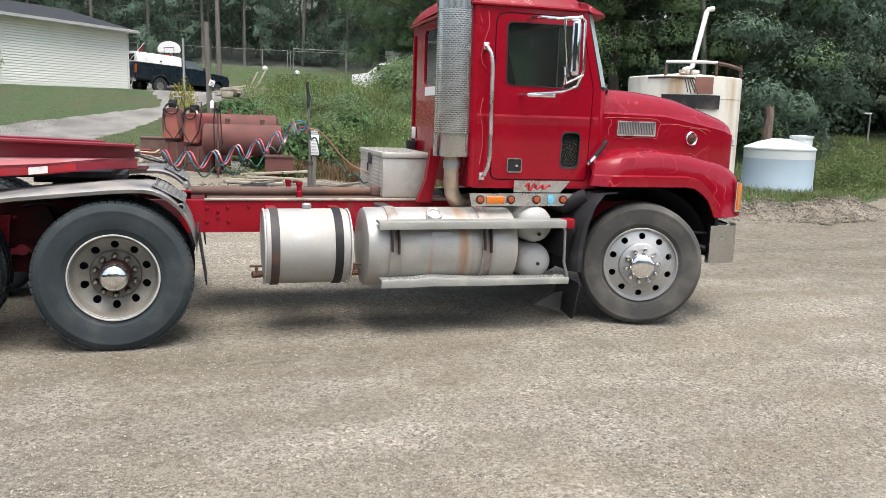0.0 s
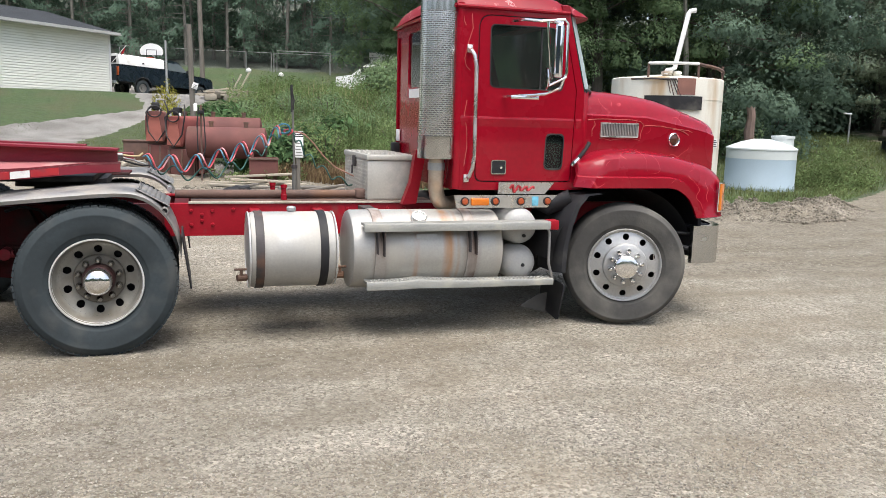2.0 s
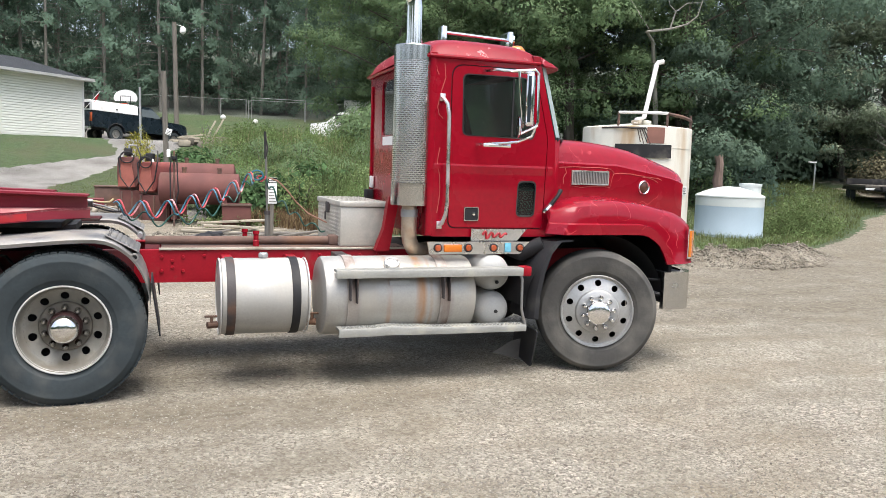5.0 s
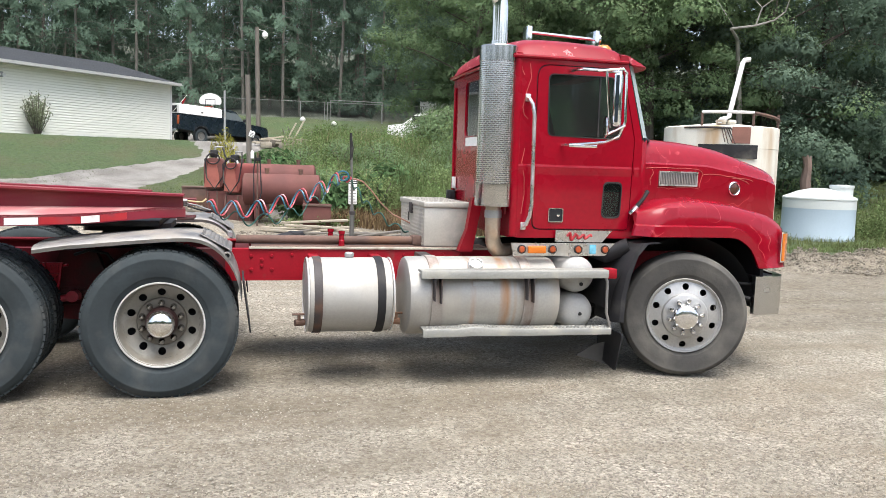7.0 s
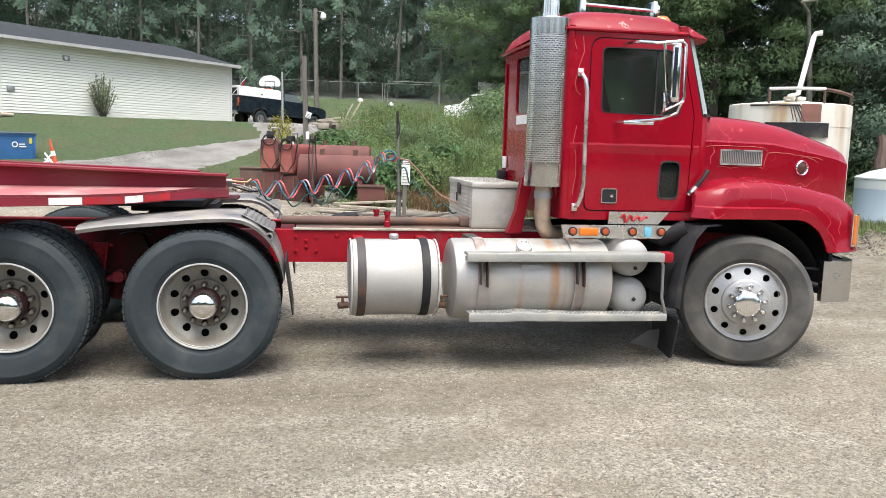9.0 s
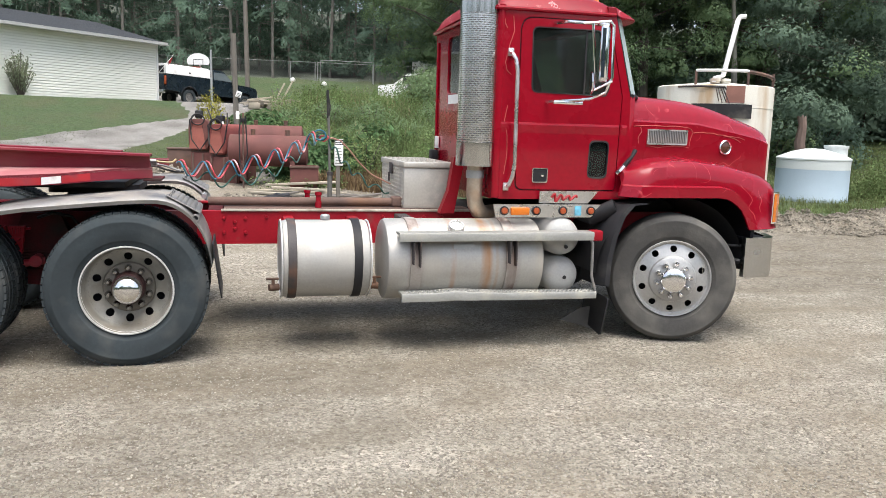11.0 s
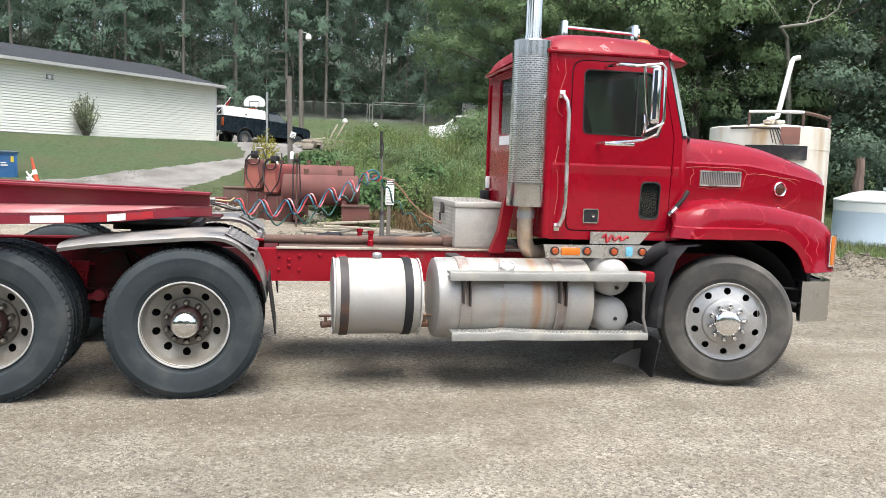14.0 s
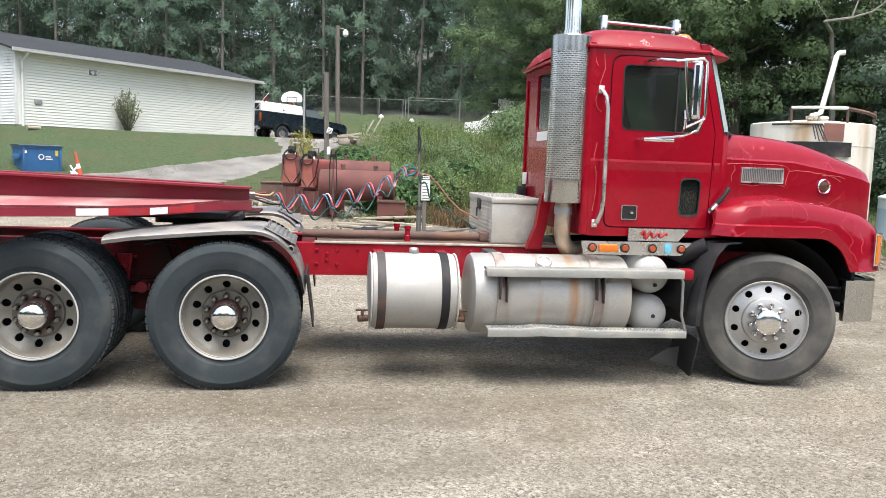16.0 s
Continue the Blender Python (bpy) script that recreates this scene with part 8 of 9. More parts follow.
part("glass", B(-0.9, 1.0, -0.82, 0.82, 1.06, 1.40, 0.05), M_BLACK, cn)
hs = thing("far_house", "white gable just visible through the trees", "house", pose(16.5, 55, gz(16.5, 55), 0, 0, -20))
bm = bmesh.new()
panel(bm, [(-2.5, -1), (2.5, -1), (2.5, 1.2), (0, 2.6), (-2.5, 1.2)], [], lambda u, v, w: (u, w, v), 4.0)
part("wall", bm, M_WHITE, hs)
bm = bmesh.new()
for s in (-1, 1):
    panel(bm, [(0, -0.3), (3.1, -0.3), (3.1, 4.3), (0, 4.3)], [], lambda u, v, w: (s * u * 0.87, v, 2.7 - u * 0.49 + w), 0.08)
part("roof", bm, M_WHITE, hs)

# ---- trees and plants ----
rng = np.random.default_rng(7)


def unit(n):
    v = rng.normal(size=(n, 3))
    return v / np.linalg.norm(v, axis=1, keepdims=True)


def leaves(centres, size, droop=0.3, narrow=0.6, facing=None, loose=0.38):
    """Leaf blades of four corners round the given centres; facing gives the way that each blade's face tends to look."""
    n = len(centres)
    a = unit(n)
    if facing is not None:
        f = facing + unit(n) * loose
        a = np.cross(f, a)
    a[:, 2] -= droop * (np.linalg.norm(a, axis=1) if facing is not None else 1)
    a /= np.linalg.norm(a, axis=1, keepdims=True) + 1e-9
    b = np.cross(a, unit(n) if facing is None else f)
    b /= np.linalg.norm(b, axis=1, keepdims=True) + 1e-9
    s = size * rng.uniform(0.6, 1.3, (n, 1))
    a, b = a * s, b * s * narrow
    q = np.stack([centres - a, centres + b * 0.9 - a * 0.1, centres + a, centres - b * 0.9 + a * 0.1], 1)
    if facing is not None:
        back = (np.cross(q[:, 1] - q[:, 0], q[:, 2] - q[:, 1]) * facing).sum(1) < 0
        q[back] = q[back][:, ::-1]
    return q


def foliage_mesh(name, centres, size, material, facing, droop=0.35, narrow=0.6, loose=0.38, soft=0.14, full=False):
    """Leaves, three-cornered or full blades, whose shading follows the rounded form of their spray."""
    q = leaves(centres, size, droop, narrow, facing, loose)
    tip = 0.55 * (q[:, 2] - centres)
    if not full:
        q = np.stack([q[:, 0], q[:, 1] + tip, q[:, 3] + tip], 1)
    me = quads_mesh(name, q, material, q.shape[1])
    nrm = facing / (np.linalg.norm(facing, axis=1, keepdims=True) + 1e-9) + unit(len(q)) * soft
    nrm /= np.linalg.norm(nrm, axis=1, keepdims=True) + 1e-9
    me.polygons.foreach_set("use_smooth", np.ones(len(me.polygons), bool))
    me.normals_split_custom_set_from_vertices(np.repeat(nrm, q.shape[1], 0).tolist())
    return me


def spray(c, r, n, flat):
    """A leafy spray: an uneven hanging dome of leaves, and the way they face."""
    ph, ct = rng.uniform(0, 2 * math.pi, n), rng.uniform(-0.45, 1, n)
    st = np.sqrt(1 - ct * ct)
    d = np.stack([st * np.cos(ph), st * np.sin(ph), ct], 1)
    u = rng.uniform(0, 6.28, 3)
    lobe = 1 + 0.26 * np.sin(3 * ph + u[0]) + 0.2 * np.sin(5 * ph + u[1]) + 0.14 * np.sin(9 * ph + u[2])
    q = d * (r * lobe * rng.uniform(0.35, 1, n) ** 0.3)[:, None]
    q[:, 2] = q[:, 2] * flat - 0.25 * r * st ** 2 + rng.normal(size=n) * 0.06 * r
    return np.array(c) + q, d * np.array([0.8, 0.8, 1.0]) + np.array([0, 0, 0.15])


def forest_tree(h, lo, spread, branches, per, leaf, material, bark):
    """A tall slim hillside tree: bare lower trunk with dead twigs, drooping boughs hung with foliage."""
    bm = bmesh.new()
    lean = Vector((rng.normal() * 0.4, rng.normal() * 0.4, h))
    tube(bm, [(0, 0, -0.4), lean * 0.4 + Vector((rng.normal() * 0.08, 0, 0)), lean], [0.11, 0.09, 0.03], 8)
    cs, ns = [], []
    for k in range(branches):
        t = (lo + (h * 0.99 - lo) * (k + rng.uniform(0, 1)) / branches) / h
        f = (t * h - lo) / (h - lo)
        ln = spread * (0.35 + 0.75 * (1 - f) ** 0.8) * rng.uniform(0.55, 1.15)
        a = rng.uniform(0, 2 * math.pi)
        base = lean * t
        out = Vector((math.cos(a), math.sin(a), 0))
        end = base + out * ln + Vector((0, 0, (0.15 - 0.45 * (1 - f)) * ln))
        if k % 2 == 0:
            tube(bm, [base, base.lerp(end, 0.5) + Vector((0, 0, 0.12 * ln)), end], [0.035, 0.022, 0.006], 4)
        g = rng.uniform(0.2, 1, per) ** 0.8
        p = np.array(base) + np.outer(g, np.array(end - base)) + np.outer(4 * g * (1 - g) * 0.12 * ln, [0, 0, 1])
        p += rng.normal(size=(per, 3)) * np.array([0.2, 0.2, 0.12]) * (0.4 + 0.6 * ln / spread)
        p[:, 2] -= np.abs(rng.normal(size=per)) * 0.22
        cs.append(p)
        ns.append(np.tile([0.9 * out.x, 0.9 * out.y, 0.2], (per, 1)))
    for k in range(22):
        z, a = (lo + 4) * rng.uniform(0.15, 1.0), rng.uniform(0, 6.28)
        e = lean * (z / h) + Vector((math.cos(a), math.sin(a), -0.25)) * rng.uniform(0.5, 1.5)
        tube(bm, [lean * (z / h), (lean * (z / h)).lerp(e, 0.6) + Vector((0, 0, 0.15)), e], [0.022, 0.015, 0.005], 4)
    return to_mesh("trunk", bm, bark), foliage_mesh("crown", np.concatenate(cs), leaf, material, np.concatenate(ns), 0.7, 0.4, 0.35, 0.25)


def tree_meshes(h, crown_lo, spread, clumps, per, leaf, leaf_mat_, limbs=14, flat=0.55, clump_r=1.1, trunk_r=0.25, sway=0.4, bark=None):
    """Trunk with limbs, and a crown of leaf clumps set at the limbs' ends and along them."""
    bm = bmesh.new()
    top = Vector((rng.normal() * sway, rng.normal() * sway, h))
    tr = [Vector((0, 0, -0.4)), Vector((top.x * 0.2, top.y * 0.1, h * 0.3)), Vector((top.x * 0.5, top.y * 0.6, h * 0.65)), top]
    tube(bm, tr, [trunk_r * 1.25, trunk_r * 0.85, trunk_r * 0.5, trunk_r * 0.1], 9)
    ends = []
    for k in range(limbs):
        t = crown_lo / h + (0.95 - crown_lo / h) * (k + 0.5) / limbs
        base = Vector((np.interp(t, [0, 0.3, 0.65, 1], [p.x for p in tr]), np.interp(t, [0, 0.3, 0.65, 1], [p.y for p in tr]), h * t))
        ang = k * 2.4 + rng.uniform(-0.5, 0.5)
        f = (t - crown_lo / h) / (1 - crown_lo / h)
        ln = spread * (0.55 + 0.55 * math.sin(math.pi * min(1, 0.25 + f * 0.75))) * rng.uniform(0.75, 1.15)
        d = Vector((math.cos(ang), math.sin(ang), 0.25 + 0.5 * f))
        mid, end = base + d * ln * 0.5 + Vector((0, 0, 0.2)), base + d * ln
        tube(bm, [base, mid, end], [trunk_r * 0.22 * (1.1 - f), trunk_r * 0.13 * (1.1 - f), 0.012], 6)
        ends += [(end, 1.0), (mid, 0.8), (base.lerp(end, 0.78), 0.9)]
        for q in range(2):
            e2 = mid + Vector((rng.normal(), rng.normal(), rng.normal() * 0.4)) * ln * 0.35
            tube(bm, [mid, mid.lerp(e2, 0.5) + Vector((0, 0, 0.1)), e2], [trunk_r * 0.12, trunk_r * 0.08, 0.01], 5)
            ends.append((e2, 0.8))
    ends.append((top, 1.0))
    trunk = to_mesh("trunk", bm, bark or M_BARK)
    cs, ns = [], []
    for k in range(clumps):
        e, w = ends[k % len(ends)]
        c = np.array(e) + rng.normal(size=3) * np.array([0.55, 0.55, 0.35]) * clump_r * 0.95
        p, d = spray(c, clump_r * rng.uniform(0.6, 1.15) * w, per, flat)
        cs.append(p)
        ns.append(d)
    cs, ns = np.concatenate(cs), np.concatenate(ns)
    ok = cs[:, 2] > 0.3
    return trunk, foliage_mesh("crown", cs[ok], leaf, leaf_mat_, ns[ok])


def plant_tree(meshes, at, label, group="", name="tree"):
    t = thing(name, label, "tree", at, group)
    part("trunk", meshes[0], None, t)
    part("crown", meshes[1], None, t)
    return t


def spot(b, r, s=1.0, turn=None):
    q = polar(b, r)
    return Matrix.Translation(q) @ Matrix.Rotation(rng.uniform(0, 6.28) if turn is None else turn, 4, "Z") @ Matrix.Scale(s, 4)


# tall dark woods on the hill
WOODS = [forest_tree(h, lo, sp, 80, 74, 0.165, M_LEAF_C, M_BARK_PALE) for h, lo, sp in ((18, 0.8, 3.0), (20, 2.5, 2.8), (19, 4.0, 2.7), (17, 1.5, 3.1), (21, 5.5, 2.7))]
k = 0
for r, step in ((58, 2.3), (62, 2.2), (67, 2.2), (73, 2.3), (81, 2.4), (92, 2.6), (104, 3.0)):
    b = -27.0
    while b < 28:
        q = polar(b + rng.uniform(-0.8, 0.8), r + rng.uniform(-2.2, 2.2))
        plant_tree(WOODS[k % 5], Matrix.Translation(q) @ Matrix.Rotation(rng.uniform(0, 6.28), 4, "Z") @ Matrix.Scale(rng.uniform(0.85, 1.15), 4), "tall slim forest tree on the dark wooded hill", "hillside woods")
        k += 1
        b += step * rng.uniform(0.7, 1.3)
# undergrowth along the wood's edge
BUSH = []
for lm, sz in ((M_LEAF_C, 0.075), (M_LEAF_D, 0.045), (M_LEAF_B, 0.055), (M_LEAF_A, 0.048), (leaf_mat("brownish_leaves", (0.15, 0.14, 0.09), 0.3), 0.06), (leaf_mat("yellow_flower_sprays", (0.25, 0.235, 0.05), 0.35), 0.055), (leaf_mat("broad_dark_leaves", (0.085, 0.15, 0.065), 0.3), 0.16)):
    n = 3400 if sz < 0.1 else 700
    c = unit(n) * rng.uniform(0.2, 1, (n, 1)) ** 0.45 * np.array([1.2, 1.2, 0.95])
    c *= 1 + 0.25 * np.sin(c[:, :1] * 4 + 1) * np.cos(c[:, 1:2] * 5)
    c[:, 2] = np.abs(c[:, 2] + 0.55)
    bm = bmesh.new()
    for q in range(9):
        a = q * 0.7
        tube(bm, [(0.1 * math.cos(a), 0.1 * math.sin(a), -0.1), (0.35 * math.cos(a), 0.35 * math.sin(a), 0.6), (0.7 * math.cos(a), 0.7 * math.sin(a), 1.2)], [0.025, 0.018, 0.006], 5)
    BUSH.append((to_mesh("woody_base", bm, M_BARK), foliage_mesh("foliage", c, sz, lm, c / np.linalg.norm(c, axis=1, keepdims=True) + np.array([0, 0, 0.2]), loose=0.6, soft=0.3, full=lm is not M_LEAF_C)))


def bush(kind, at, label, group="", name="shrub"):
    t = thing(name, label, "shrub", at, group)
    part("woody_base", BUSH[kind][0], None, t)
    part("foliage", BUSH[kind][1], None, t)
    return t


for i in range(66):
    b = -26 + i * 0.82 + rng.uniform(-0.6, 0.6)
    bush(0, spot(b, 61 + rng.uniform(-1.0, 14), rng.uniform(1.0, 1.7)), "dark undergrowth shrub at the edge of the woods", "undergrowth")

# light-leaved trees behind the cab, dark broad trees behind the tanks
LIGHT = [tree_meshes(12.5, 2.0, 4.0, 84, 900, 0.066, M_LEAF_A, 22, 0.5, 1.2, 0.2, 0.8) for _ in range(2)]
DARK = [tree_meshes(17, 1.2, 5.2, 100, 680, 0.098, M_LEAF_B, 26, 0.5, 1.45, 0.32, 0.6) for _ in range(3)]
for i, (b, r, s) in enumerate(((15.5, 37, 0.95), (19.5, 39, 1.1), (24.0, 36, 1.05), (28.5, 35, 1.1), (31.5, 38, 1.15))):
    plant_tree(LIGHT[i % 2], spot(b, r, s), "light green feathery-leaved tree behind the bank", "light trees")
for i, (b, r, s) in enumerate(((27, 47, 1.0), (33, 42, 1.0), (36, 37, 0.95), (38.8, 41, 1.05), (42.0, 58, 0.9), (21, 50, 1.0), (16, 52, 0.95))):
    plant_tree(DARK[i % 3], spot(b, r, s), "broad dark green tree with drooping leafy limbs", "dark trees")
# distance haze is put into these trees' paled leaf colour
HAZY = [tree_meshes(13, 1.2, 4.3, 95, 380, 0.098, leaf_mat("haze_paled_far_leaves", (0.235, 0.285, 0.20), 0.2, through=0.5), 20, 0.4, 1.3, 0.2, 0.6, M_BARK_PALE) for _ in range(2)]
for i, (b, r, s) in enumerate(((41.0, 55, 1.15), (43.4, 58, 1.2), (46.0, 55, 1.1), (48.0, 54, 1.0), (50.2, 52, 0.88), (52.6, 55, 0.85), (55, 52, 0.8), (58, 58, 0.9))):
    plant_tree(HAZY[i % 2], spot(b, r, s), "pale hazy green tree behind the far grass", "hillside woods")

# shrubs
wb = thing("shrub", "sparse upright grey-green shrub against the house wall", "shrub", on(-6.85, 27.34) @ Matrix.Scale(1.12, 4))
bm = bmesh.new()
tips = []
for q in range(34):
    a = q * 2.4
    s = 0.08 + 0.42 * (q / 34) ** 0.7
    hh = 1.55 * rng.uniform(0.7, 1.05) * (1 - 0.35 * (q / 34))
    tube(bm, [(0.05 * math.cos(a), 0.05 * math.sin(a), -0.05), (s * 0.6 * math.cos(a), s * 0.6 * math.sin(a), hh * 0.5), (s * math.cos(a), s * math.sin(a), hh)], [0.014, 0.01, 0.004], 5)
    f = rng.uniform(0.25, 1, (60, 1))
    tips.append(np.array([s * math.cos(a), s * math.sin(a), hh]) * f + rng.normal(size=(60, 3)) * 0.04)
part("woody_base", bm, M_BARK, wb)
part("foliage", quads_mesh("foliage", leaves(np.concatenate(tips), 0.045, -0.5, 0.4), leaf_mat("grey_green_leaves", (0.27, 0.31, 0.20), 0.3, 0.45)), None, wb)
bush(5, on(0.0, 22.2) @ Matrix.Diagonal((0.42, 0.42, 0.95, 1)), "yellow-flowering weedy shrub round the steel pole")
for x, y, s, kd in ((1.15, 21.6, 0.62, 6), (1.75, 21.9, 0.66, 6), (2.2, 21.3, 0.5, 6), (1.5, 19.6, 0.6, 6), (2.3, 18.6, 0.6, 6), (2.9, 18.0, 0.55, 3), (0.9, 18.9, 0.45, 1)):
    bush(kd, on(x, y) @ Matrix.Scale(s, 4), "low broad-leaved shrub behind the fuel tanks", "low shrubs")
for i in range(30):
    b = 3.6 + i * 0.56 + rng.uniform(-0.4, 0.4)
    r = 25.5 + 5.5 * math.sin(i * 2.4) * rng.uniform(0.3, 1.0)
    bush((1, 3, 6, 1, 3)[i % 5], spot(b, r, rng.uniform(0.42, 0.85)), "weedy shrub on the overgrown bank", "bank shrubs")
for i in range(10):
    bush((3, 1, 3)[i % 3], spot(12.9 + i * 0.5, 33.5 + 0.5 * math.sin(i * 2), 0.98 + 0.06 * (i % 3) + 0.04 * i), "leafy shrub in front of the white car", "bank shrubs")
for i in range(14):
    b = 14.9 + i * 0.75
    bush((3, 3, 1)[i % 3], spot(b, 31 + rng.uniform(-2, 2), rng.uniform(1.0, 1.6)), "tall leafy shrub on the overgrown bank", "bank shrubs")
for i in range(5):
    b = 34 + i * 1.4
    bush((2, 0, 3)[i % 3], spot(b, 36 + rng.uniform(0, 5) + max(0, i - 3) * 1.2, rng.uniform(0.9, 1.7)), "dark shrub below the broad trees", "bank shrubs")
for b, r in ((48.6, 47), (50.0, 46), (51.5, 45), (53.2, 45)):
    bush(4, spot(b, r, 1.4), "brownish shrub beside the far trailer", "bank shrubs")
for i in range(10):
    bush((0, 2)[i % 2], spot(36.5 + i * 1.1, 55 + rng.uniform(-1, 4), rng.uniform(2.0, 3.0)), "dark undergrowth shrub at the edge of the woods", "undergrowth")
snag = thing("dead_stump", "pale broken tree stump at the edge of the trees", "stump", spot(38.6, 33, 1.0))
part("wood", Tube([(0, 0, -0.1), (0.06, 0, 0.7), (-0.02, 0, 1.3), (0.04, 0, 1.9), (-0.05, 0.02, 2.35)], [0.23, 0.18, 0.2, 0.15, 0.17], 9), mat("pale_dead_wood", (0.20, 0.14, 0.12), 0.9, var=0.3, bump=0.4, scale=2, stretch=(4, 4, 0.8)), snag)
for b, r, hh in ((49.8, 47, 6.0),):
    t = thing("dead_tree", "bare grey dead branches among the trees", "tree", spot(b, r, 1.0))
    bm = bmesh.new()
    tube(bm, [(0, 0, -0.2), (0.1, 0, hh * 0.4), (0.3, 0.1, hh)], [0.12, 0.09, 0.015], 7)
    for q in range(12):
        z = hh * (0.35 + 0.05 * q)
        a = q * 2.2
        e = Vector((math.cos(a) * 1.5, math.sin(a) * 0.8, 0.7))
        tube(bm, [(0.15, 0.03, z), Vector((0.15, 0.03, z)) + e * 0.6 + Vector((0, 0, -0.15)), Vector((0.15, 0.03, z)) + e * 1.2], [0.04, 0.028, 0.008], 5)
        tube(bm, [Vector((0.15, 0.03, z)) + e * 0.6, Vector((0.15, 0.03, z)) + e * 0.9 + Vector((0.2, 0.1, 0.5))], [0.02, 0.006], 5)
    part("branch", bm, mat("bare_grey_wood", (0.24, 0.22, 0.20), 0.9, var=0.2, bump=0.2), t)


# bare crooked limb reaching out of the leafy crowns
lm_ = thing("dead_tree", "bare pale crooked limbs reaching out of green crowns", "tree", on(20.6, 23.4))
L0 = lm_.matrix_basis.inverted()
M_BARE = mat("pale_bare_limb", (0.30, 0.28, 0.25), 0.9, var=0.2, bump=0.2)
part("trunk", Tube([L0 @ Vector(p) for p in ((20.6, 23.4, gz(20.6, 23.4) - 0.2), (20.3, 23.3, 4.5), (19.4, 22.4, 7.0), (18.01, 20.76, 7.04))], [0.14, 0.11, 0.07, 0.05], 8), M_BARE, lm_)
for pts_, r0_ in (([(18.01, 20.76, 7.04), (18.7, 20.29, 7.13), (19.21, 19.94, 7.3), (19.49, 19.73, 7.59), (19.62, 19.64, 8.18)], 0.05), ([(18.7, 20.29, 7.13), (18.85, 20.19, 7.77), (19.17, 19.96, 8.06), (19.59, 19.66, 8.07)], 0.032), ([(17.23, 21.26, 9.17), (17.49, 21.1, 8.19), (18.08, 20.72, 7.13)], 0.045), ([(18.85, 20.19, 7.77), (18.66, 20.32, 8.02), (18.58, 20.38, 8.4)], 0.022)):
    part("limb", Tube([L0 @ Vector(p) for p in pts_], [r0_ * (1 - 0.75 * k / (len(pts_) - 1)) for k in range(len(pts_))], 6), M_BARE, lm_)

# wooded skyline that closes the yard on its other sides
ang = np.radians(np.linspace(72, 288, 220))
rad = 62 + 6 * np.sin(ang * 3.1)
top = 13 + 1.6 * np.sin(ang * 9) + 1.1 * np.sin(ang * 23 + 1) + rng.uniform(-0.7, 0.7, len(ang))
rows_ = [[(0.62 + (r + d) * math.sin(a), -5.65 + (r + d) * math.cos(a), -0.5 + (h + 0.5) * f) for a, r, h in zip(ang, rad, top)] for f, d in ((0.0, 0.0), (0.35, -1.0), (0.7, 0.3), (1.0, 2.5))]
bm = bmesh.new()
loft(bm, rows_, False)
tagged(new("backdrop", to_mesh("backdrop", bm, mat("distant_tree_line", (0.07, 0.10, 0.065), 0.9, spec=0.1, var=0.45, scale=0.35, fine=2.0, bump=0.6, dist=0.4))), "dark green distant tree line closing the yard", "trees", kind="structure")


# grass and weeds: uncountable blades
def blades(pts, hgt, width, bend, name, material, label):
    n = len(pts)
    a = rng.uniform(0, 2 * math.pi, n)
    h = hgt * rng.uniform(0.45, 1.2, (n, 1))
    side = np.stack([np.cos(a), np.sin(a), 0 * a], 1) * width * rng.uniform(0.6, 1.4, (n, 1))
    lean = np.stack([np.cos(a + 1.3), np.sin(a + 1.3), 0 * a], 1) * bend * h * rng.uniform(0.3, 1.2, (n, 1))
    up = np.array([0, 0, 1.0]) * h
    q = np.stack([pts - side, pts + side, pts + side * 0.7 + lean * 0.35 + up * 0.6, pts - side * 0.7 + lean * 0.35 + up * 0.6], 1)
    q2 = np.stack([pts - side * 0.7 + lean * 0.35 + up * 0.6, pts + side * 0.7 + lean * 0.35 + up * 0.6, pts + lean + up + side * 0.08, pts + lean + up - side * 0.08], 1)
    return tagged(new(name, quads_mesh(name, np.concatenate([q, q2]), material)), label, "grass", kind="stuff")


def scatter(poly, n, zoff=-0.02):
    xs, ys = [p[0] for p in poly], [p[1] for p in poly]
    x, y = rng.uniform(min(xs), max(xs), n * 4), rng.uniform(min(ys), max(ys), n * 4)
    k = inside(x, y, poly)
    x, y = x[k][:n], y[k][:n]
    return np.stack([x, y, ground_z(x, y) + zoff], 1)


BANK_NEAR = [(2.1, 25.6), (2.0, 19.5), (3.0, 15.8), (5.0, 14.0), (9.6, 13.0), (11.0, 14.2), (13.8, 14.4), (16, 22), (15, 34), (4.2, 36), (3.4, 27)]


def clumpy(p, k):
    f = 0.5 + 0.5 * np.sin(p[:, 0] * 2.9 * k + 1.7 * np.sin(p[:, 1] * 1.9 * k)) * np.cos(p[:, 1] * 2.3 * k + 1.3 * np.sin(p[:, 0] * 1.4 * k))
    return 0.35 + 0.9 * f[:, None]


wp = scatter(BANK_NEAR, 30000)
blades(wp, 0.62 * clumpy(wp, 1.0), 0.009, 0.75, "tall_weeds", M_LEAF_D, "tall green weeds and grass on the bank")
wp = scatter(BANK_NEAR, 9000)
blades(wp, 0.75 * clumpy(wp, 1.4), 0.006, 0.5, "seeding_grass", leaf_mat("seeding_grass_blades", (0.27, 0.24, 0.14), 0.35), "straw-coloured seeding grass among the weeds")
wp = np.repeat(scatter(BANK_NEAR, 4200), 18, 0)
wh = 0.85 * clumpy(wp, 1.0) * rng.uniform(0.15, 1.0, (len(wp), 1))
wp = wp + rng.normal(size=wp.shape) * np.array([0.07, 0.07, 0.0]) + np.array([0, 0, 1.0]) * wh
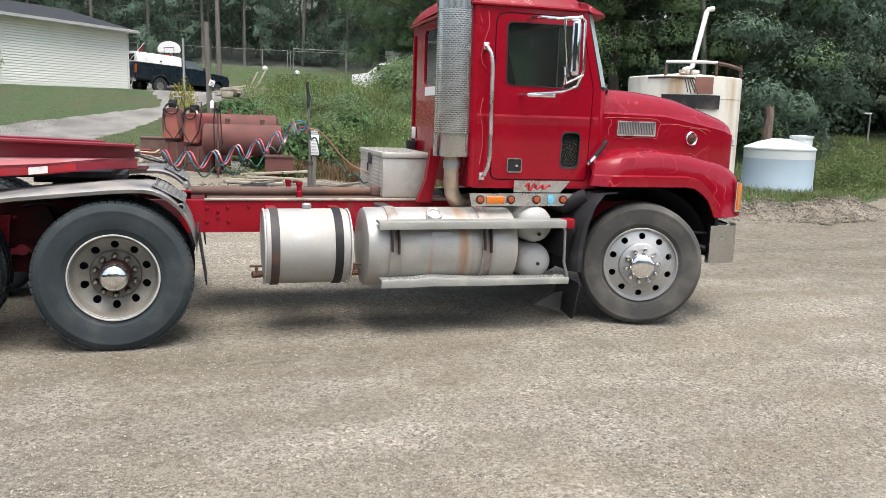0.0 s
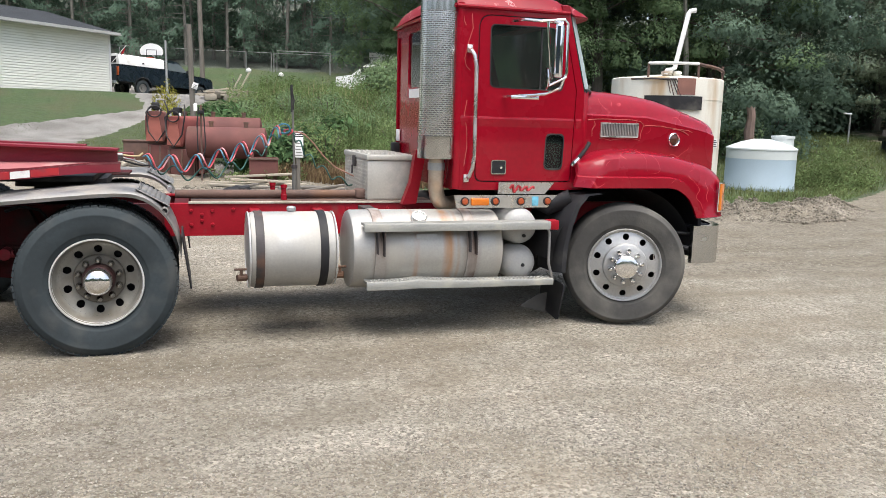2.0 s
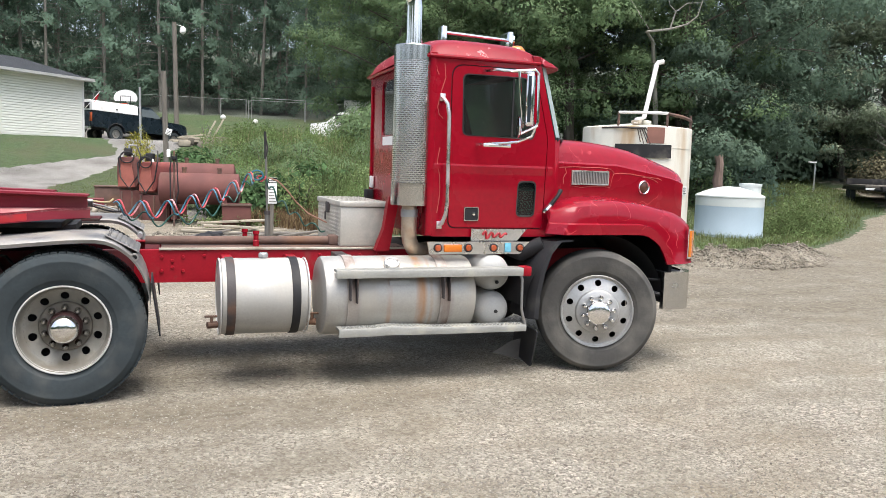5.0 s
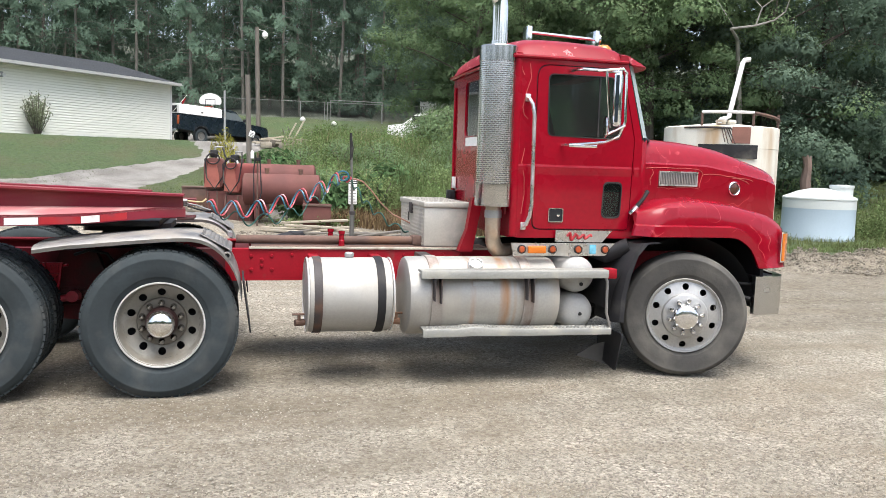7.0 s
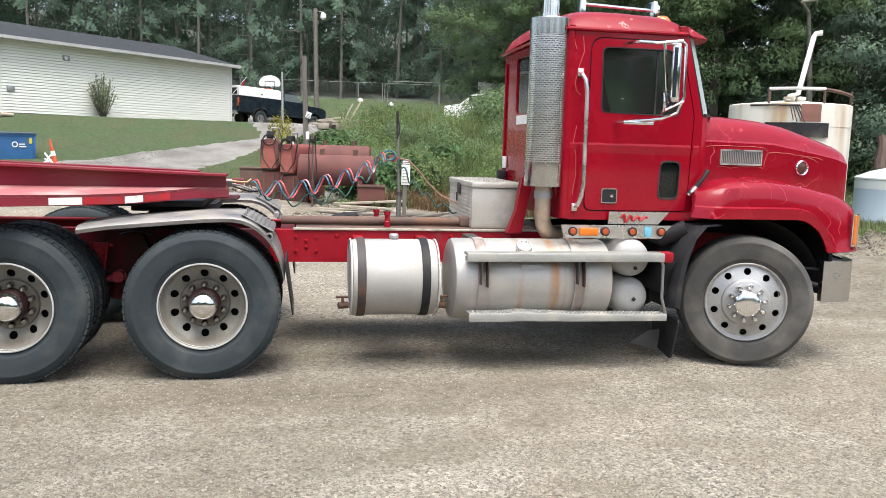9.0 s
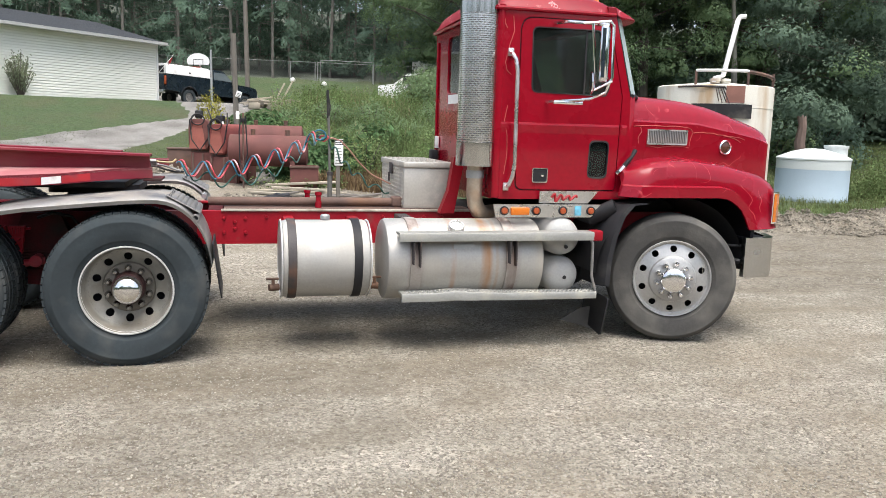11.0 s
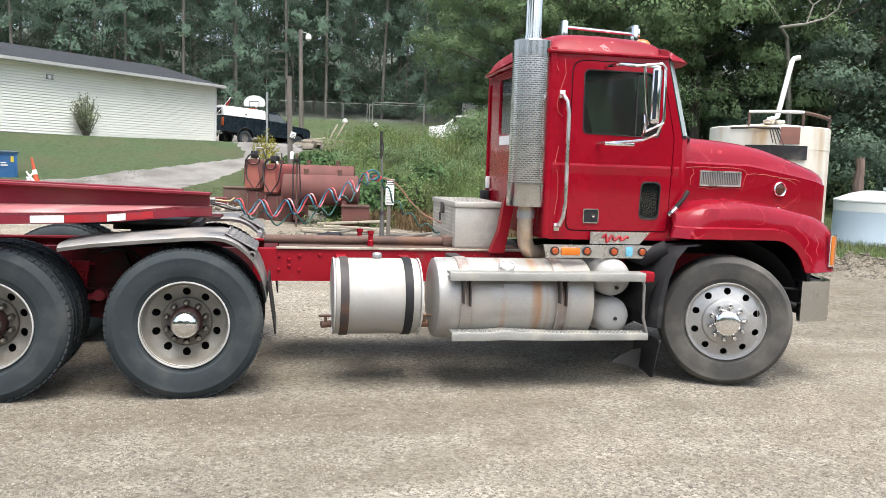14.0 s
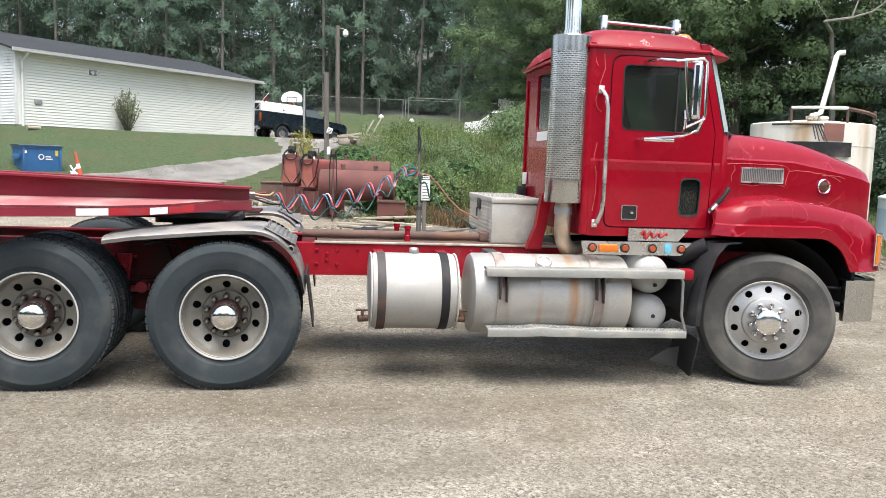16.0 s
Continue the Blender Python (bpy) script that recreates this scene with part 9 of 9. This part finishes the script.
tagged(new("leafy_weeds", quads_mesh("leafy_weeds", leaves(wp, 0.045, 0.2, 0.45), leaf_mat("broad_weed_leaves", (0.145, 0.205, 0.08), 0.4, 0.4))), "leafy green weeds covering the bank", "weeds", kind="stuff")
wp = scatter([(4.2, 15.5), (6.5, 13.6), (10.2, 13.6), (12.0, 17.0), (11.0, 21.0), (5.0, 21.0)], 6500)
blades(wp, 1.05 * clumpy(wp, 0.8), 0.008, 0.45, "tall_weeds", M_LEAF_D, "waist-high green weeds on the bank")
blades(scatter([(2.6, 14.0), (4.2, 12.3), (9.4, 11.2), (10.5, 14.4), (4.5, 16.8)], 15000), 0.36, 0.010, 0.6, "dry_weeds", leaf_mat("dry_weed_blades", (0.17, 0.118, 0.068), 0.45), "dry brown weeds at the foot of the bank")
blades(scatter([(12.5, 9.3), (15.5, 9.5), (18.7, 11.7), (22.9, 14.8), (25.5, 17.3), (29, 19.2), (33, 24), (40, 36), (22, 34), (15, 22)], 34000), 0.2, 0.008, 0.7, "rough_grass", leaf_mat("rough_grass_blades", (0.15, 0.175, 0.075), 0.3, 0.4), "rough grass behind the white tank")
wp = np.repeat(scatter([(17.0, 11.4), (19.5, 12.3), (21, 14.2), (19.5, 15.0), (17.4, 13.6)], 110), 40, 0)
wp = wp + rng.normal(size=wp.shape) * np.array([0.13, 0.13, 0.0]) + np.array([0, 0, 1.0]) * 0.65 * clumpy(wp, 0.8) * rng.uniform(0.05, 1.0, (len(wp), 1))
tagged(new("leafy_weeds", quads_mesh("leafy_weeds", leaves(wp, 0.05, 0.1, 0.45), M_LEAF_D)), "pale green leafy weeds beside the far track", "weeds", kind="stuff")
blades(scatter([(11.4, 9.3), (15.4, 9.4), (17.6, 10.9), (16.9, 11.8), (13.2, 10.6)], 1800), 0.13, 0.008, 0.7, "edge_weeds", M_LEAF_D, "weeds round the foot of the white tank")
blades(scatter(PATCH, 9000), 0.06, 0.009, 0.7, "verge_grass", M_GRASS, "short grass verge beside the drive")
blades(scatter([(-14, 16.5), (-5.6, 17.8), (-4.5, 20.2), (-3.2, 22.0), (-1.4, 25.2), (-1.4, 27.3), (-2.6, 31.5), (-9.5, 24.0), (-14, 24)], 9000), 0.045, 0.009, 0.9, "lawn_grass", M_GRASS, "short mown lawn in front of the house")
wp = np.repeat(scatter([(1.1, 13.0), (3.0, 12.85), (3.4, 13.5), (1.2, 13.5)], 46), 26, 0)
wp = wp + rng.normal(size=wp.shape) * np.array([0.07, 0.07, 0.0]) + np.array([0, 0, 1.0]) * 0.42 * clumpy(wp, 1.2) * rng.uniform(0.02, 1.0, (len(wp), 1))
tagged(new("tank_weeds", quads_mesh("tank_weeds", leaves(wp, 0.035, 0.1, 0.45), M_LEAF_D)), "sparse green weeds below the fuel tanks", "weeds", kind="stuff")
# tall single weeds by the far track
for i in range(16):
    x = rng.uniform(16.6, 21.0)
    y = 10.7 + (x - 16.6) * 0.72 + rng.uniform(0.1, 2.0)
    w = thing("weed_plant", "tall leafy weed at the edge of the gravel", "weed", on(x, y), "tall weeds")
    hh = rng.uniform(0.7, 1.5)
    c = np.stack([rng.normal(size=160) * 0.16, rng.normal(size=160) * 0.16, rng.uniform(0.1, 1, 160) * hh], 1)
    part("stem", Tube([(0, 0, -0.05), (0.03, 0, hh * 0.5), (0.05, 0.02, hh)], [0.012, 0.009, 0.004], 5), M_LEAF_D, w)
    tagged(part("foliage", quads_mesh("foliage", leaves(c, 0.055, 0.1, 0.4), M_LEAF_D), None, w), kind="stuff")


# loose stones on the yard
def stones(n, poly, lo, hi, name, label, bury=0.35, material=None, cluster=0.0, thin=0.0):
    p = scatter(poly, n, 0)
    if thin:
        p = p[rng.uniform(0, 1, len(p)) < np.clip((thin / np.hypot(p[:, 0] - 0.62, p[:, 1] + 5.65)) ** 2.2, 0, 1)]
    p[:, 2] += ridge_z(p[:, 0], p[:, 1])
    if cluster:
        dens = 0.5 + 0.5 * np.sin(p[:, 0] * 2.1 + 2.3 * np.sin(p[:, 1] * 1.3)) * np.sin(p[:, 1] * 3.7 + 1.9 * np.sin(p[:, 0] * 0.9))
        p = p[rng.uniform(0, 1, len(p)) > cluster * (1 - dens)]
    v = np.array([(1, 0, 0), (-1, 0, 0), (0, 1, 0), (0, -1, 0), (0, 0, 1), (0, 0, -1)], float)
    tri = np.array([(0, 2, 4), (2, 1, 4), (1, 3, 4), (3, 0, 4), (2, 0, 5), (1, 2, 5), (3, 1, 5), (0, 3, 5)])
    n = len(p)
    s = lo + (hi - lo) * rng.uniform(0, 1, (n, 1, 1)) ** 2.5
    w = v[None] * rng.uniform(0.6, 1.25, (n, 6, 1)) * rng.uniform(0.6, 1.2, (n, 1, 3)) + rng.normal(size=(n, 6, 3)) * 0.2
    ax = unit(n)
    a = rng.uniform(0, 6.28, (n, 1, 1))
    k = ax[:, None, :]
    w = w * np.cos(a) + np.cross(np.broadcast_to(k, w.shape), w) * np.sin(a) + k * (w * k).sum(-1, keepdims=True) * (1 - np.cos(a))
    w = w * np.array([1, 1, 0.75]) * s + p[:, None] + np.array([0, 0, 1]) * s * (0.5 - bury)
    f = (tri[None] + 6 * np.arange(n)[:, None, None]).reshape(-1, 3)
    me = bpy.data.meshes.new(name)
    me.vertices.add(n * 6)
    me.vertices.foreach_set("co", w.astype(np.float32).reshape(-1))
    me.loops.add(len(f) * 3)
    me.loops.foreach_set("vertex_index", f.astype(np.int32).reshape(-1))
    me.polygons.add(len(f))
    me.polygons.foreach_set("loop_start", np.arange(0, len(f) * 3, 3, dtype=np.int32))
    me.update(calc_edges=True)
    me.materials.append(material or M_STONE)
    return tagged(new(name, me), label, "gravel", kind="stuff")


stones(400000, [(-1.9, -2.3), (0.6, -3.0), (4.0, -3.6), (8.0, -2.2), (14.0, 2.0), (15.0, 6.0), (8.0, 4.0), (1.6, 2.4), (-3.2, 1.8)], 0.004, 0.0105, "loose_gravel", "loose grey-brown gravel stones on the yard", 0.3, None, 0.35, 3.1)
stones(4000, [(-5, 1), (9, 1), (14, 8.5), (2.5, 10.6), (-3, 15)], 0.006, 0.018, "loose_gravel", "scattered gravel behind the truck", 0.3, None, 0.6)
stones(26000, [(2.0, 9.6), (7.5, 7.6), (10, 6.0), (11.2, 5.7), (12.6, 6.1), (14.4, 7.4), (14.6, 8.5), (12.5, 7.8), (10.5, 7.6), (8, 8.9), (3, 12.6)], 0.008, 0.038, "rubble_stones", "broken stones along the gravel ridge", 0.4, M_RUBBLE)
stones(400, [(-1.6, 15.6), (-0.4, 15.4), (-0.6, 17.0), (-2.4, 17.2)], 0.05, 0.17, "field_stones", "field stones beside the grass verge", 0.35, M_RUBBLE)
stones(6000, [(0.3, 8.6), (5.0, 7.6), (5.2, 11.6), (0.5, 12.6)], 0.010, 0.05, "rubble_stones", "broken stones and chips round the scrap boards", 0.35, M_RUBBLE, 0.6)
